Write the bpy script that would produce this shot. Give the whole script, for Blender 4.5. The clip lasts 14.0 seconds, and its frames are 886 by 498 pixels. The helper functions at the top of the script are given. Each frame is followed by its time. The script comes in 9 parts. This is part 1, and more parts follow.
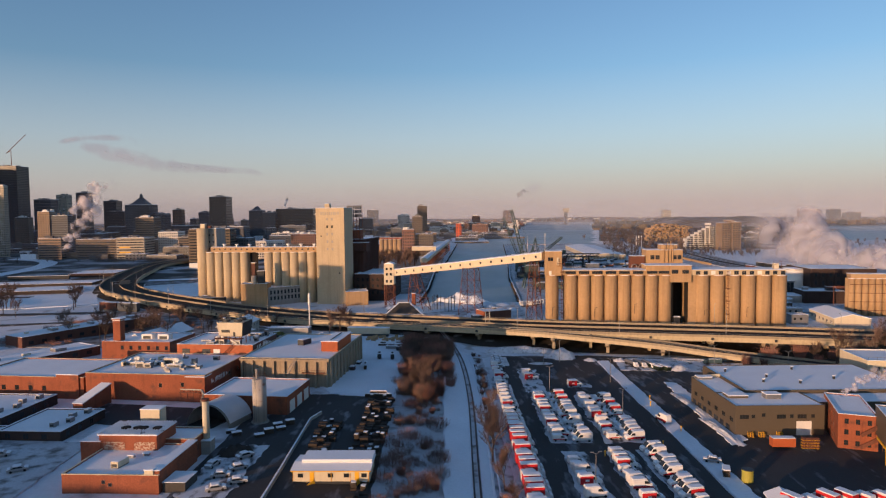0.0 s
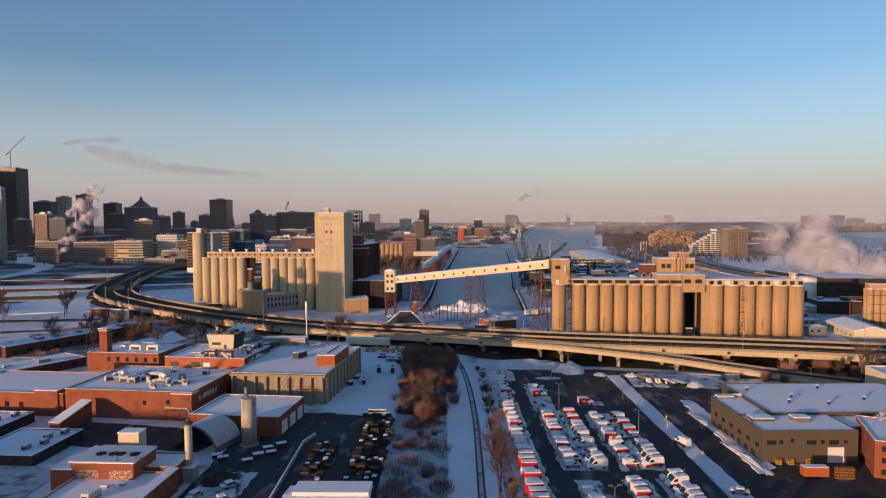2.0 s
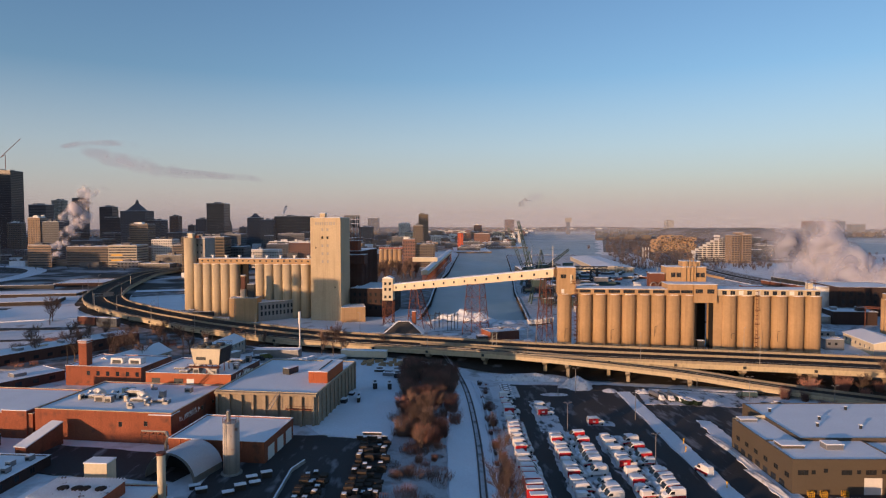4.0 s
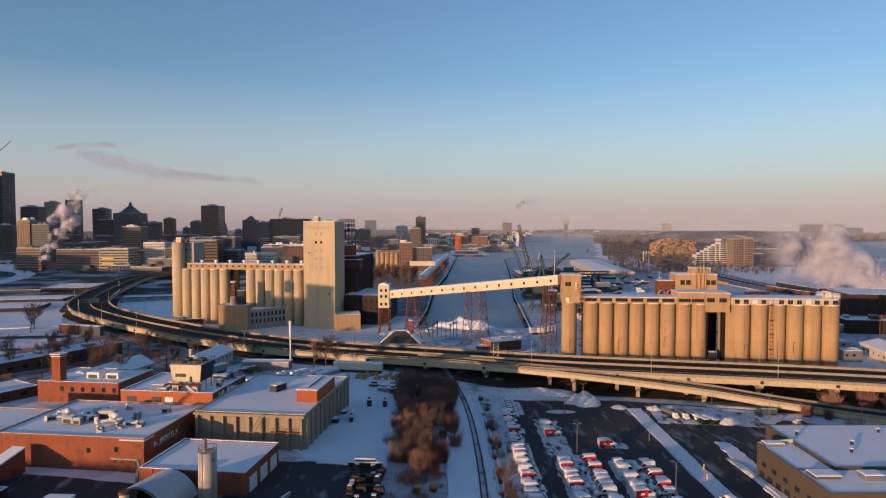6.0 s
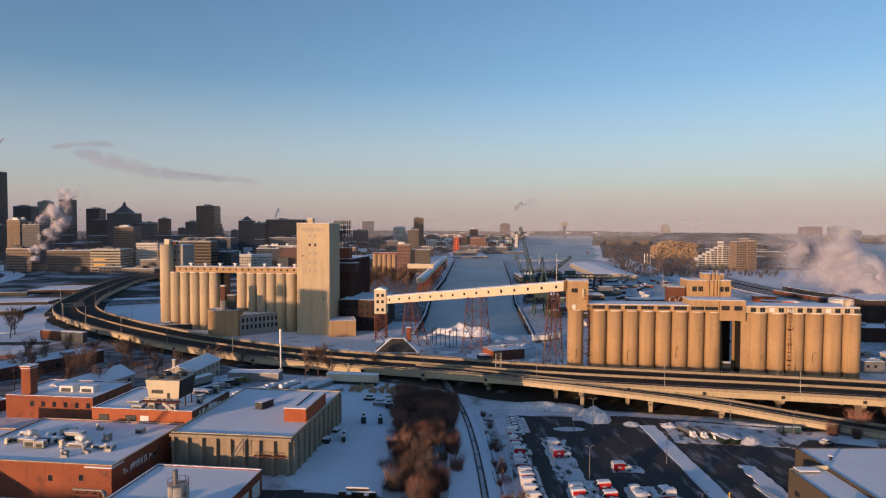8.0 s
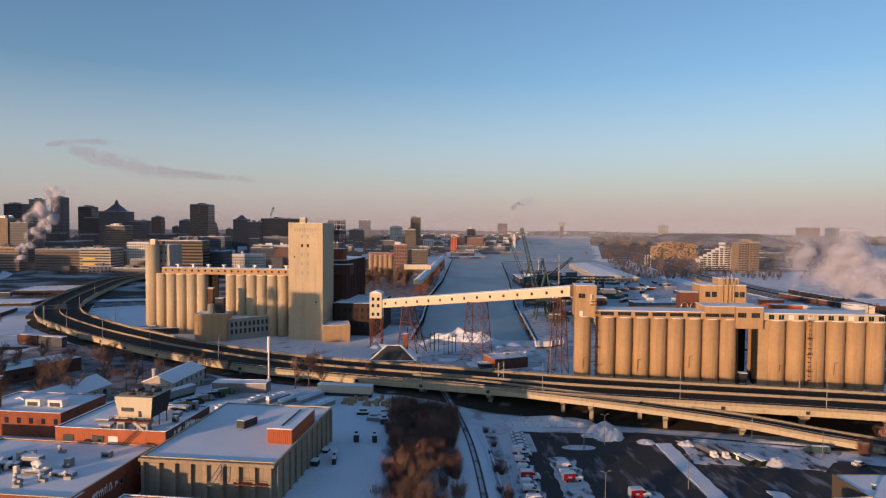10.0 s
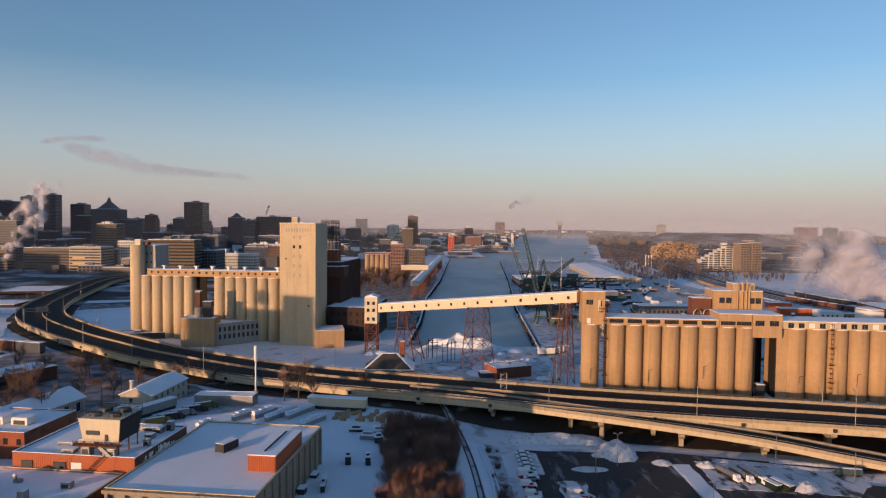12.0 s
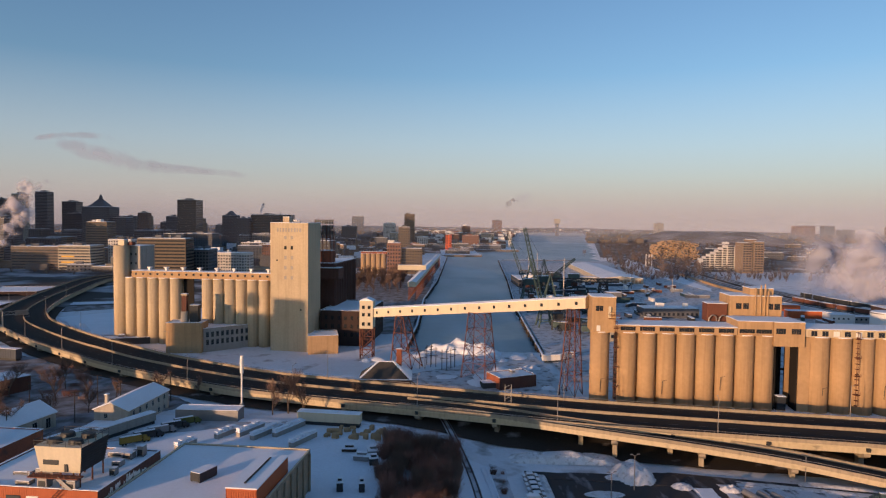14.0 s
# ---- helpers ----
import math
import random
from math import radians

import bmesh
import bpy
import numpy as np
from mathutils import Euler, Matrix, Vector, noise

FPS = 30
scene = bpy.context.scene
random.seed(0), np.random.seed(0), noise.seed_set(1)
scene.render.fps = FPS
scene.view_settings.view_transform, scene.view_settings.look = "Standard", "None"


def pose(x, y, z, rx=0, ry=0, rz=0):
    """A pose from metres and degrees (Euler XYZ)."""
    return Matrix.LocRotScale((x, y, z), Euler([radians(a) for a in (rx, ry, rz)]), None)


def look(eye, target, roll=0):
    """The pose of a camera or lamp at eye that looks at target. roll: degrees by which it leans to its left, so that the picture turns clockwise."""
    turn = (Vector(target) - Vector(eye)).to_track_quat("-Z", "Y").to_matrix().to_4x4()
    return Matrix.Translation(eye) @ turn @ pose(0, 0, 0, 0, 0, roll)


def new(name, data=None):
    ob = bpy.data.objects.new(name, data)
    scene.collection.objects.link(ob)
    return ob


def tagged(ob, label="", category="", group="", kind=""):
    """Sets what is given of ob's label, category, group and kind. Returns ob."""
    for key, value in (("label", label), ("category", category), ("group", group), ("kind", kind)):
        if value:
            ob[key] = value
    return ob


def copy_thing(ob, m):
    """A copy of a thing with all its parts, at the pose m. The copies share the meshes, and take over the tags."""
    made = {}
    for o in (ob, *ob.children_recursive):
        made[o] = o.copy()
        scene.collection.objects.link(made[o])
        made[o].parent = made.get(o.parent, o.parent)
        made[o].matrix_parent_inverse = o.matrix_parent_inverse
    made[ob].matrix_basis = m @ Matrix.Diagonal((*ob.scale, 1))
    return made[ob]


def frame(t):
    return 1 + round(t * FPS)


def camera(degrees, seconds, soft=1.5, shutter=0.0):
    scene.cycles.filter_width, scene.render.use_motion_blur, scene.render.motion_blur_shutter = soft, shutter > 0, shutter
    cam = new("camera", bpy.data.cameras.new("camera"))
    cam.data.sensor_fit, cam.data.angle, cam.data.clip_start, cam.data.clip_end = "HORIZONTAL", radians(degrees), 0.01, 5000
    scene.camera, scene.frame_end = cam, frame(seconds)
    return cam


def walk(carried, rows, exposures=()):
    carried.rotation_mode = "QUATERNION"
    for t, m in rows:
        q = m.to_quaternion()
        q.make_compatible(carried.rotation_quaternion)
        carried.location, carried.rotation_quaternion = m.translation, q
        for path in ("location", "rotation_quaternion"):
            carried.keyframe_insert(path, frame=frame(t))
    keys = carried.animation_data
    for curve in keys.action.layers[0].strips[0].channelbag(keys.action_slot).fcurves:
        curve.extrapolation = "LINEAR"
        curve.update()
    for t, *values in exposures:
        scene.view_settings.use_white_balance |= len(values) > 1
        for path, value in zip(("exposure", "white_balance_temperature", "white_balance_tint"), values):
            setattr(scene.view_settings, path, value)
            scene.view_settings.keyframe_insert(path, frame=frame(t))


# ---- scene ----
cam = camera(69.8, 14.0, soft=1.2)
PATH = [
    (0, (2.822, 3.548, 60.624), (2.818, 5.545, 60.512), -0.6),
    (1, (2.471, 9.979, 61.089), (2.463, 11.976, 60.984), -0.4),
    (2, (2.086, 16.709, 61.712), (2.077, 18.707, 61.612), -0.3),
    (3, (1.509, 24.041, 62.224), (1.504, 26.039, 62.13), -0.1),
    (3.5, (1.529, 27.601, 62.383), (1.522, 29.599, 62.293), -0.1),
    (6, (0.646, 46.735, 63.706), (0.649, 48.733, 63.627), 0.0),
    (7, (0.506, 54.621, 64.233), (0.51, 56.62, 64.155), 0.1),
    (8, (-0.225, 62.664, 64.472), (-0.215, 64.662, 64.396), 0.2),
    (10.5, (-1.47, 83.546, 65.254), (-1.447, 85.545, 65.175), 0.5),
    (11.5, (-1.818, 91.501, 65.902), (-1.79, 93.499, 65.82), 0.6),
    (12.5, (-2.248, 99.587, 66.502), (-2.216, 101.585, 66.418), 0.6),
    (13.5, (-2.686, 107.645, 67.122), (-2.648, 109.642, 67.033), 0.6),
    (14, (-3.13, 111.801, 67.325), (-3.089, 113.798, 67.235), 0.7),
]
walk(cam, [(t, look(eye, target, roll)) for t, eye, target, roll in PATH],
     exposures=((0.0, 0.05, 6520, 17), (14.0, 0.05, 6520, 17)))


# ---- world, sun ----
SUN_TO = Vector((-0.68, -0.73, 0.0)).normalized()
SUN_EL = radians(5.5)
sun_dir = Vector((SUN_TO.x * math.cos(SUN_EL), SUN_TO.y * math.cos(SUN_EL), math.sin(SUN_EL)))
world = bpy.data.worlds.new("world")
scene.world = world
world.use_nodes = True
wn = world.node_tree.nodes
sky = wn.new("ShaderNodeTexSky")
sky.sky_type = "NISHITA"
sky.sun_disc = False
sky.sun_elevation = SUN_EL
sky.sun_rotation = math.atan2(SUN_TO.x, SUN_TO.y)
sky.altitude = 60
sky.air_density, sky.dust_density, sky.ozone_density = 1.0, 0.62, 2.8
wn["Background"].inputs["Strength"].default_value = 0.212
world.node_tree.links.new(sky.outputs[0], wn["Background"].inputs["Color"])
sun_data = bpy.data.lights.new("sun", "SUN")
sun_data.energy, sun_data.angle, sun_data.color = 4.9, radians(0.6), (1.0, 0.60, 0.32)
sun = new("sun", sun_data)
sun.matrix_world = look(sun_dir * 1000, (0, 0, 0))


def haze_backdrop():
    """A far curved glowing sheet: its emission paints haze at the horizon and thins out upwards."""
    m = bpy.data.materials.new("painted_horizon_haze")
    m.use_nodes = True
    n, L = m.node_tree.nodes, m.node_tree.links
    n.remove(n["Principled BSDF"])
    tc, sep = n.new("ShaderNodeTexCoord"), n.new("ShaderNodeSeparateXYZ")
    L.new(tc.outputs["Object"], sep.inputs[0])
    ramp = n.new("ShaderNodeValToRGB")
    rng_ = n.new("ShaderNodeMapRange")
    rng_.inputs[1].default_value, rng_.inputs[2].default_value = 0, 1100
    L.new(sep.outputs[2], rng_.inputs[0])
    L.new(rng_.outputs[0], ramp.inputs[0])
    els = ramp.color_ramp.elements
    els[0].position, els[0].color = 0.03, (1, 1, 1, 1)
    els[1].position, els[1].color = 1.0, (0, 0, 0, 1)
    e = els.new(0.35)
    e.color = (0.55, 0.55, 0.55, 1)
    # haze colour painted as emission, pink low down and bluish above
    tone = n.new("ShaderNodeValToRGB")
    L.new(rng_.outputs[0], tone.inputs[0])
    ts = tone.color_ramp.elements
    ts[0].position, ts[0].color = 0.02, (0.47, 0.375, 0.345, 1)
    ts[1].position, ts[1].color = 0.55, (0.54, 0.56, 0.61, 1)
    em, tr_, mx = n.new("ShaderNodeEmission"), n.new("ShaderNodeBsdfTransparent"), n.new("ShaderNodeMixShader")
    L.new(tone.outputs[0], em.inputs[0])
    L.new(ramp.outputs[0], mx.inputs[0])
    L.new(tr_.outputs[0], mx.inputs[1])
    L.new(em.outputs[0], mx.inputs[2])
    L.new(mx.outputs[0], n["Material Output"].inputs["Surface"])
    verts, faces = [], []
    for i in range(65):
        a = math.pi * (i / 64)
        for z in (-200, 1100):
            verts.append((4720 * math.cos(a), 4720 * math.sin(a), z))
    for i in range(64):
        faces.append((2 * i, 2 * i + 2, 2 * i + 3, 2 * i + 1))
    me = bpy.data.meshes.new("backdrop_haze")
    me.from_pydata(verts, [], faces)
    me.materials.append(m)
    tagged(new("backdrop_haze", me), "glowing sheet painted as pale pink haze along the horizon", "backdrop", kind="structure")


haze_backdrop()


# ---- materials ----
def material(name, colour, rough=0.8, metal=0.0, vary=0.25, coarse=0.15, fine=2.0, tint=None, bump=0.1, streak=False, streak_amount=0.35,
             island=0.0, per_object=0.0, spec=0.3, second=None, second_scale=0.2, second_at=(0.5, 0.6), second_stretch=None):
    """A weathered surface: base colour, two scales of variation, fine relief; optional rain streaks, a second colour in patches."""
    m = bpy.data.materials.new(name)
    m.use_nodes = True
    nt = m.node_tree
    n, L = nt.nodes, nt.links
    b = n["Principled BSDF"]
    b.inputs["Roughness"].default_value = rough
    b.inputs["Metallic"].default_value = metal
    b.inputs["Specular IOR Level"].default_value = spec
    tc = n.new("ShaderNodeTexCoord")

    def noise_tex(scale, detail=4, stretch=None):
        t = n.new("ShaderNodeTexNoise")
        t.inputs["Scale"].default_value = scale
        t.inputs["Detail"].default_value = detail
        if stretch:
            mp = n.new("ShaderNodeMapping")
            mp.inputs["Scale"].default_value = stretch
            L.new(tc.outputs["Object"], mp.inputs[0])
            L.new(mp.outputs[0], t.inputs["Vector"])
        else:
            L.new(tc.outputs["Object"], t.inputs["Vector"])
        return t.outputs["Fac"]

    def mix(fac, a, c, kind="MIX"):
        x = n.new("ShaderNodeMix")
        x.data_type, x.blend_type = "RGBA", kind
        for value, sock in ((fac, x.inputs[0]), (a, x.inputs[6]), (c, x.inputs[7])):
            if isinstance(value, (int, float)):
                sock.default_value = value
            elif isinstance(value, tuple):
                sock.default_value = (*value[:3], 1)
            else:
                L.new(value, sock)
        return x.outputs[2]

    def ramp(fac, lo, hi):
        r = n.new("ShaderNodeMapRange")
        r.inputs[1].default_value, r.inputs[2].default_value = lo, hi
        L.new(fac, r.inputs[0])
        return r.outputs[0]

    dark = tuple(c * (1 - vary) for c in colour)
    light = tuple(min(1, c * (1 + vary * 0.6)) for c in colour)
    big = ramp(noise_tex(coarse, 5), 0.3, 0.7)
    col = mix(big, tint or dark, light)
    small = ramp(noise_tex(fine, 6), 0.25, 0.75)
    col = mix(small, col, colour, "MIX") if tint is None else mix(0.45, col, colour)
    col = mix(ramp(noise_tex(fine * 1.7, 3), 0.35, 0.65), col, mix(0.5, col, dark))
    if streak:
        s = ramp(noise_tex(1.0, 4, (0.9, 0.9, 0.035)), 0.48, 0.72)
        amount = n.new("ShaderNodeMath")
        amount.operation = "MULTIPLY"
        amount.inputs[1].default_value = streak_amount
        L.new(s, amount.inputs[0])
        col = mix(amount.outputs[0], col, tuple(c * 0.45 for c in colour))
    if second:
        col = mix(ramp(noise_tex(second_scale, 8, second_stretch), *second_at), col, second)
    if island or per_object:
        src = n.new("ShaderNodeNewGeometry").outputs["Random Per Island"] if island else n.new("ShaderNodeObjectInfo").outputs["Random"]
        amt = island or per_object
        r = n.new("ShaderNodeMapRange")
        r.inputs[3].default_value, r.inputs[4].default_value = 1 - amt, 1 + amt * 0.5
        L.new(src, r.inputs[0])
        cb = n.new("ShaderNodeVectorMath")
        cb.operation = "SCALE"
        L.new(col, cb.inputs[0])
        L.new(r.outputs[0], cb.inputs["Scale"])
        col = cb.outputs[0]
    L.new(col, b.inputs["Base Color"])
    if bump:
        bp = n.new("ShaderNodeBump")
        bp.inputs["Strength"].default_value = bump
        bp.inputs["Distance"].default_value = 0.15
        L.new(noise_tex(fine * 2.5, 5), bp.inputs["Height"])
        L.new(bp.outputs[0], b.inputs["Normal"])
    return m


SNOW = material("snow", (0.79, 0.84, 0.91), 0.7, vary=0.13, coarse=0.07, fine=0.9, bump=0.5)
SNOW_ROOF = material("roof_snow", (0.83, 0.865, 0.92), 0.7, vary=0.10, coarse=0.12, fine=1.1, bump=0.18)
SNOW_DIRTY = material("trodden_snow", (0.58, 0.61, 0.66), 0.75, vary=0.3, coarse=0.08, fine=1.2, bump=0.4, second=(0.16, 0.15, 0.145), second_scale=0.27, second_at=(0.50, 0.68))
GROUND = material("snowy_ground", (0.74, 0.77, 0.82), 0.75, vary=0.15, coarse=0.02, fine=0.4, bump=0.4, second=(0.24, 0.22, 0.21), second_scale=0.09, second_at=(0.58, 0.76))
ASPHALT = material("asphalt", (0.045, 0.045, 0.047), 0.8, vary=0.3, coarse=0.05, fine=1.0, bump=0.1, second=(0.30, 0.31, 0.34), second_scale=1.0, second_at=(0.56, 0.80), second_stretch=(0.32, 0.09, 0.5))
ROAD = material("highway_asphalt", (0.046, 0.040, 0.036), 0.92, spec=0.12, vary=0.3, coarse=0.03, fine=0.8, bump=0.05)
CONCRETE = material("pale_concrete", (0.51, 0.415, 0.28), 0.85, vary=0.18, coarse=0.06, fine=0.6, bump=0.15, streak=True, streak_amount=0.3)
CONCRETE_OLD = material("buff_concrete", (0.43, 0.285, 0.155), 0.85, vary=0.2, coarse=0.08, fine=0.5, bump=0.2, streak=True, streak_amount=0.4)
CONCRETE_GREY = material("grey_concrete", (0.36, 0.34, 0.31), 0.85, vary=0.25, coarse=0.1, fine=0.8, bump=0.2, streak=True)
PARAPET = material("parapet_concrete", (0.34, 0.285, 0.205), 0.85, vary=0.25, coarse=0.05, fine=0.7, bump=0.15, streak=True, streak_amount=0.45)
GIRDER = material("pale_girder_concrete", (0.52, 0.44, 0.30), 0.85, vary=0.2, coarse=0.04, fine=0.7, bump=0.12, streak=True, streak_amount=0.35)
BRICK = material("orange_brick", (0.30, 0.095, 0.05), 0.9, vary=0.42, second=(0.13, 0.055, 0.04), second_scale=0.35, second_at=(0.56, 0.72), coarse=0.12, fine=1.5, bump=0.2, streak=True, streak_amount=0.25)
BRICK_DARK = material("dark_brick", (0.13, 0.06, 0.045), 0.9, vary=0.3, coarse=0.12, fine=1.5, bump=0.2, streak=True)
BRICK_PALE = material("painted_brick", (0.45, 0.40, 0.33), 0.9, vary=0.2, coarse=0.1, fine=1.2, bump=0.2, streak=True)
CLAD_BROWN = material("brown_cladding", (0.10, 0.082, 0.06), 0.6, vary=0.12, coarse=0.1, fine=1.0, bump=0.05)
CLAD_RED = material("red_corrugated_cladding", (0.42, 0.11, 0.04), 0.55, vary=0.15, coarse=0.2, fine=1.5, bump=0.05, streak=True, streak_amount=0.2)
METAL = material("grey_metal", (0.30, 0.30, 0.30), 0.45, 0.6, vary=0.3, coarse=0.3, fine=2.0, bump=0.05)
METAL_WHITE = material("white_painted_metal", (0.72, 0.71, 0.68), 0.5, vary=0.12, coarse=0.3, fine=2.0, bump=0.05)
METAL_DARK = material("dark_steel", (0.05, 0.055, 0.06), 0.55, 0.4, vary=0.3, coarse=0.2, fine=2.0, bump=0.05)
CRANE_GREEN = material("crane_steel", (0.06, 0.10, 0.10), 0.6, 0.2, vary=0.3, coarse=0.1, fine=1.0, bump=0.05)
RUST = material("rusty_steel", (0.17, 0.07, 0.048), 0.85, 0.2, vary=0.35, coarse=0.2, fine=1.5, bump=0.1)
YELLOW = material("yellow_paint", (0.75, 0.42, 0.03), 0.5, vary=0.12, bump=0.02)
RED = material("red_paint", (0.50, 0.025, 0.03), 0.4, vary=0.1, coarse=0.5, bump=0.02)
CREAM = material("cream_cladding", (0.60, 0.53, 0.39), 0.7, vary=0.12, coarse=0.1, fine=1.0, bump=0.08, streak=True, streak_amount=0.15)
WOOD = material("weathered_timber", (0.060, 0.047, 0.037), 0.9, vary=0.35, coarse=0.4, fine=2.0, bump=0.2)
TAR = material("tar_felt", (0.07, 0.065, 0.06), 0.9, vary=0.3, bump=0.15)
GLASS = material("dark_window_glass", (0.025, 0.03, 0.035), 0.12, vary=0.3, bump=0.0, spec=0.5)
EARTH = material("dark_trodden_earth", (0.055, 0.045, 0.038), 0.95, vary=0.35, coarse=0.08, fine=0.8, bump=0.3, second=(0.35, 0.35, 0.37), second_scale=0.10, second_at=(0.60, 0.75))
BRUSH_GROUND = material("snow_with_dead_grass", (0.50, 0.51, 0.54), 0.9, vary=0.3, coarse=0.1, fine=0.9, bump=0.4, second=(0.20, 0.17, 0.15), second_scale=0.28, second_at=(0.50, 0.78))
BRUSH_DARK = material("brown_brush_and_thin_snow", (0.36, 0.37, 0.40), 0.9, vary=0.3, coarse=0.1, fine=0.9, bump=0.4, second=(0.10, 0.078, 0.066), second_scale=0.16, second_at=(0.34, 0.66))
# near-black for the roof openings, and for shade painted in the silo gaps
SOOT_SHADE = material("black_soot_and_shade", (0.018, 0.016, 0.015), 0.9, vary=0.3, bump=0.1)
TOWN_GROUND = material("town_streets_and_snow", (0.42, 0.43, 0.46), 0.9, vary=0.3, coarse=0.01, fine=0.1, bump=0.2, second=(0.05, 0.045, 0.042), second_scale=0.022, second_at=(0.40, 0.52))
ICE = material("frozen_water", (0.15, 0.25, 0.31), 0.42, vary=0.22, coarse=0.010, fine=0.11, bump=0.06, spec=0.35, second=(0.30, 0.39, 0.46), second_scale=0.016, second_at=(0.40, 0.72), second_stretch=(1.0, 0.35, 1.0))
TWIG = material("bare_twigs", (0.19, 0.125, 0.10), 0.9, vary=0.3, coarse=0.5, bump=0.0, per_object=0.3)
BARK = material("bark", (0.11, 0.08, 0.06), 0.95, vary=0.35, bump=0.2)


# ---- building blocks ----
def ground_z(x, y):
    """The lie of the land: a terrace to the west, lower lots to the east, level beyond the viaduct."""
    near = -2.4 - 2.8 * math.tanh((x + 2) / 20)
    k = min(1, max(0, (y - 300) / 45))
    k = k * k * (3 - 2 * k)
    return near * (1 - k) + (-0.8) * k


def thing(name, m, label, category, group="", kind=""):
    ob = new(name)
    ob.matrix_world = m
    return tagged(ob, label, category, group, kind)


def part(name, bm, mat, parent=None, label="", kind="", smooth=False, category=""):
    me = bpy.data.meshes.new(name)
    bm.to_mesh(me)
    bm.free()
    for mm in (mat if isinstance(mat, (list, tuple)) else [mat]):
        me.materials.append(mm)
    if smooth:
        for p in me.polygons:
            p.use_smooth = True
    ob = new(name, me)
    ob.parent = parent
    return tagged(ob, label, category, "", kind)


def share(name, me, parent, m):
    """Another part on a mesh that is there already."""
    ob = new(name, me)
    ob.parent = parent
    ob.matrix_basis = m
    return ob


def box(bm, x0, x1, y0, y1, z0, z1, mi=0, m=None):
    vs = [Vector((x, y, z)) for z in (z0, z1) for y in (y0, y1) for x in (x0, x1)]
    vs = [bm.verts.new(m @ v if m else v) for v in vs]
    for f in ((0, 2, 3, 1), (4, 5, 7, 6), (0, 1, 5, 4), (2, 6, 7, 3), (0, 4, 6, 2), (1, 3, 7, 5)):
        bm.faces.new([vs[i] for i in f]).material_index = mi


def cyl(bm, x, y, z0, z1, r0, r1=None, n=16, mi=0, a0=0.0, a1=2 * math.pi):
    r1 = r0 if r1 is None else r1
    full = a1 - a0 > 6.28
    k = n if full else n + 1
    lo, hi = [], []
    for i in range(k):
        a = a0 + (a1 - a0) * i / n
        lo.append(bm.verts.new((x + r0 * math.cos(a), y + r0 * math.sin(a), z0)))
        hi.append(bm.verts.new((x + r1 * math.cos(a), y + r1 * math.sin(a), z1)))
    for i in range(n if full else n):
        j = (i + 1) % k
        bm.faces.new((lo[i], lo[j], hi[j], hi[i])).material_index = mi
    bm.faces.new(hi).material_index = mi
    bm.faces.new(lo[::-1]).material_index = mi


def beam(bm, a, b, w, mi=0, h=None):
    """A square bar from a to b."""
    a, b = Vector(a), Vector(b)
    d = b - a
    m = Matrix.Translation(a) @ d.to_track_quat("Z", "Y").to_matrix().to_4x4()
    h = h or w
    box(bm, -w / 2, w / 2, -h / 2, h / 2, 0, d.length, mi, m)


def tube(bm, pts, r, n=8):
    """A round pipe carried along a line of points, in one piece."""
    rings = []
    for i, p in enumerate(pts):
        d = (pts[min(i + 1, len(pts) - 1)] - pts[max(i - 1, 0)]).normalized()
        u = d.cross(Vector((0, 1, 0)) if abs(d.y) < 0.9 else Vector((1, 0, 0))).normalized()
        v = d.cross(u)
        rings.append([bm.verts.new(p + (u * math.cos(k * 2 * math.pi / n) + v * math.sin(k * 2 * math.pi / n)) * r) for k in range(n)])
    for a, b in zip(rings, rings[1:]):
        for k in range(n):
            bm.faces.new((a[k], a[(k + 1) % n], b[(k + 1) % n], b[k]))
    bm.faces.new(rings[0][::-1])
    bm.faces.new(rings[-1])
    bmesh.ops.recalc_face_normals(bm, faces=bm.faces)


def face_pose(face, w, d, u, v):
    return {"S": pose(u, 0, v), "E": pose(w, u, v, 0, 0, 90), "W": pose(0, d - u, v, 0, 0, -90), "N": pose(w - u, d, v, 0, 0, 180)}[face]


_window_meshes = {}


def window_mesh(w, h, frame_mat, glass=None, bars=1):
    """One solid window: a proud frame whose panes are set back."""
    key = (w, h, frame_mat.name, (glass or GLASS).name, bars)
    if key not in _window_meshes:
        bm = bmesh.new()
        n = bars + 1
        lo = [bm.verts.new((-w / 2 + w * i / n, -0.08, 0)) for i in range(n + 1)]
        hi = [bm.verts.new((-w / 2 + w * i / n, -0.08, h)) for i in range(n + 1)]
        panes = [bm.faces.new((lo[i], lo[i + 1], hi[i + 1], hi[i])) for i in range(n)]
        rim = lo + hi[::-1]
        back = [bm.verts.new((v.co.x, 0.05, v.co.z)) for v in rim]
        for i in range(len(rim)):
            k = (i + 1) % len(rim)
            bm.faces.new((rim[k], rim[i], back[i], back[k]))
        bmesh.ops.inset_individual(bm, faces=panes, thickness=min(0.12, w / n * 0.14), depth=0)
        bmesh.ops.inset_individual(bm, faces=panes, thickness=0.01, depth=-0.06)
        for f in panes:
            f.material_index = 1
        me = bpy.data.meshes.new("window")
        bm.to_mesh(me)
        bm.free()
        me.materials.append(frame_mat)
        me.materials.append(glass or GLASS)
        _window_meshes[key] = me
    return _window_meshes[key]


def windows(parent, face, w, d, spots, ww, wh, frame_mat=None, glass=None, bars=1):
    me = window_mesh(ww, wh, frame_mat or METAL_WHITE, glass, bars)
    for u, v in spots:
        share("window", me, parent, face_pose(face, w, d, u, v))


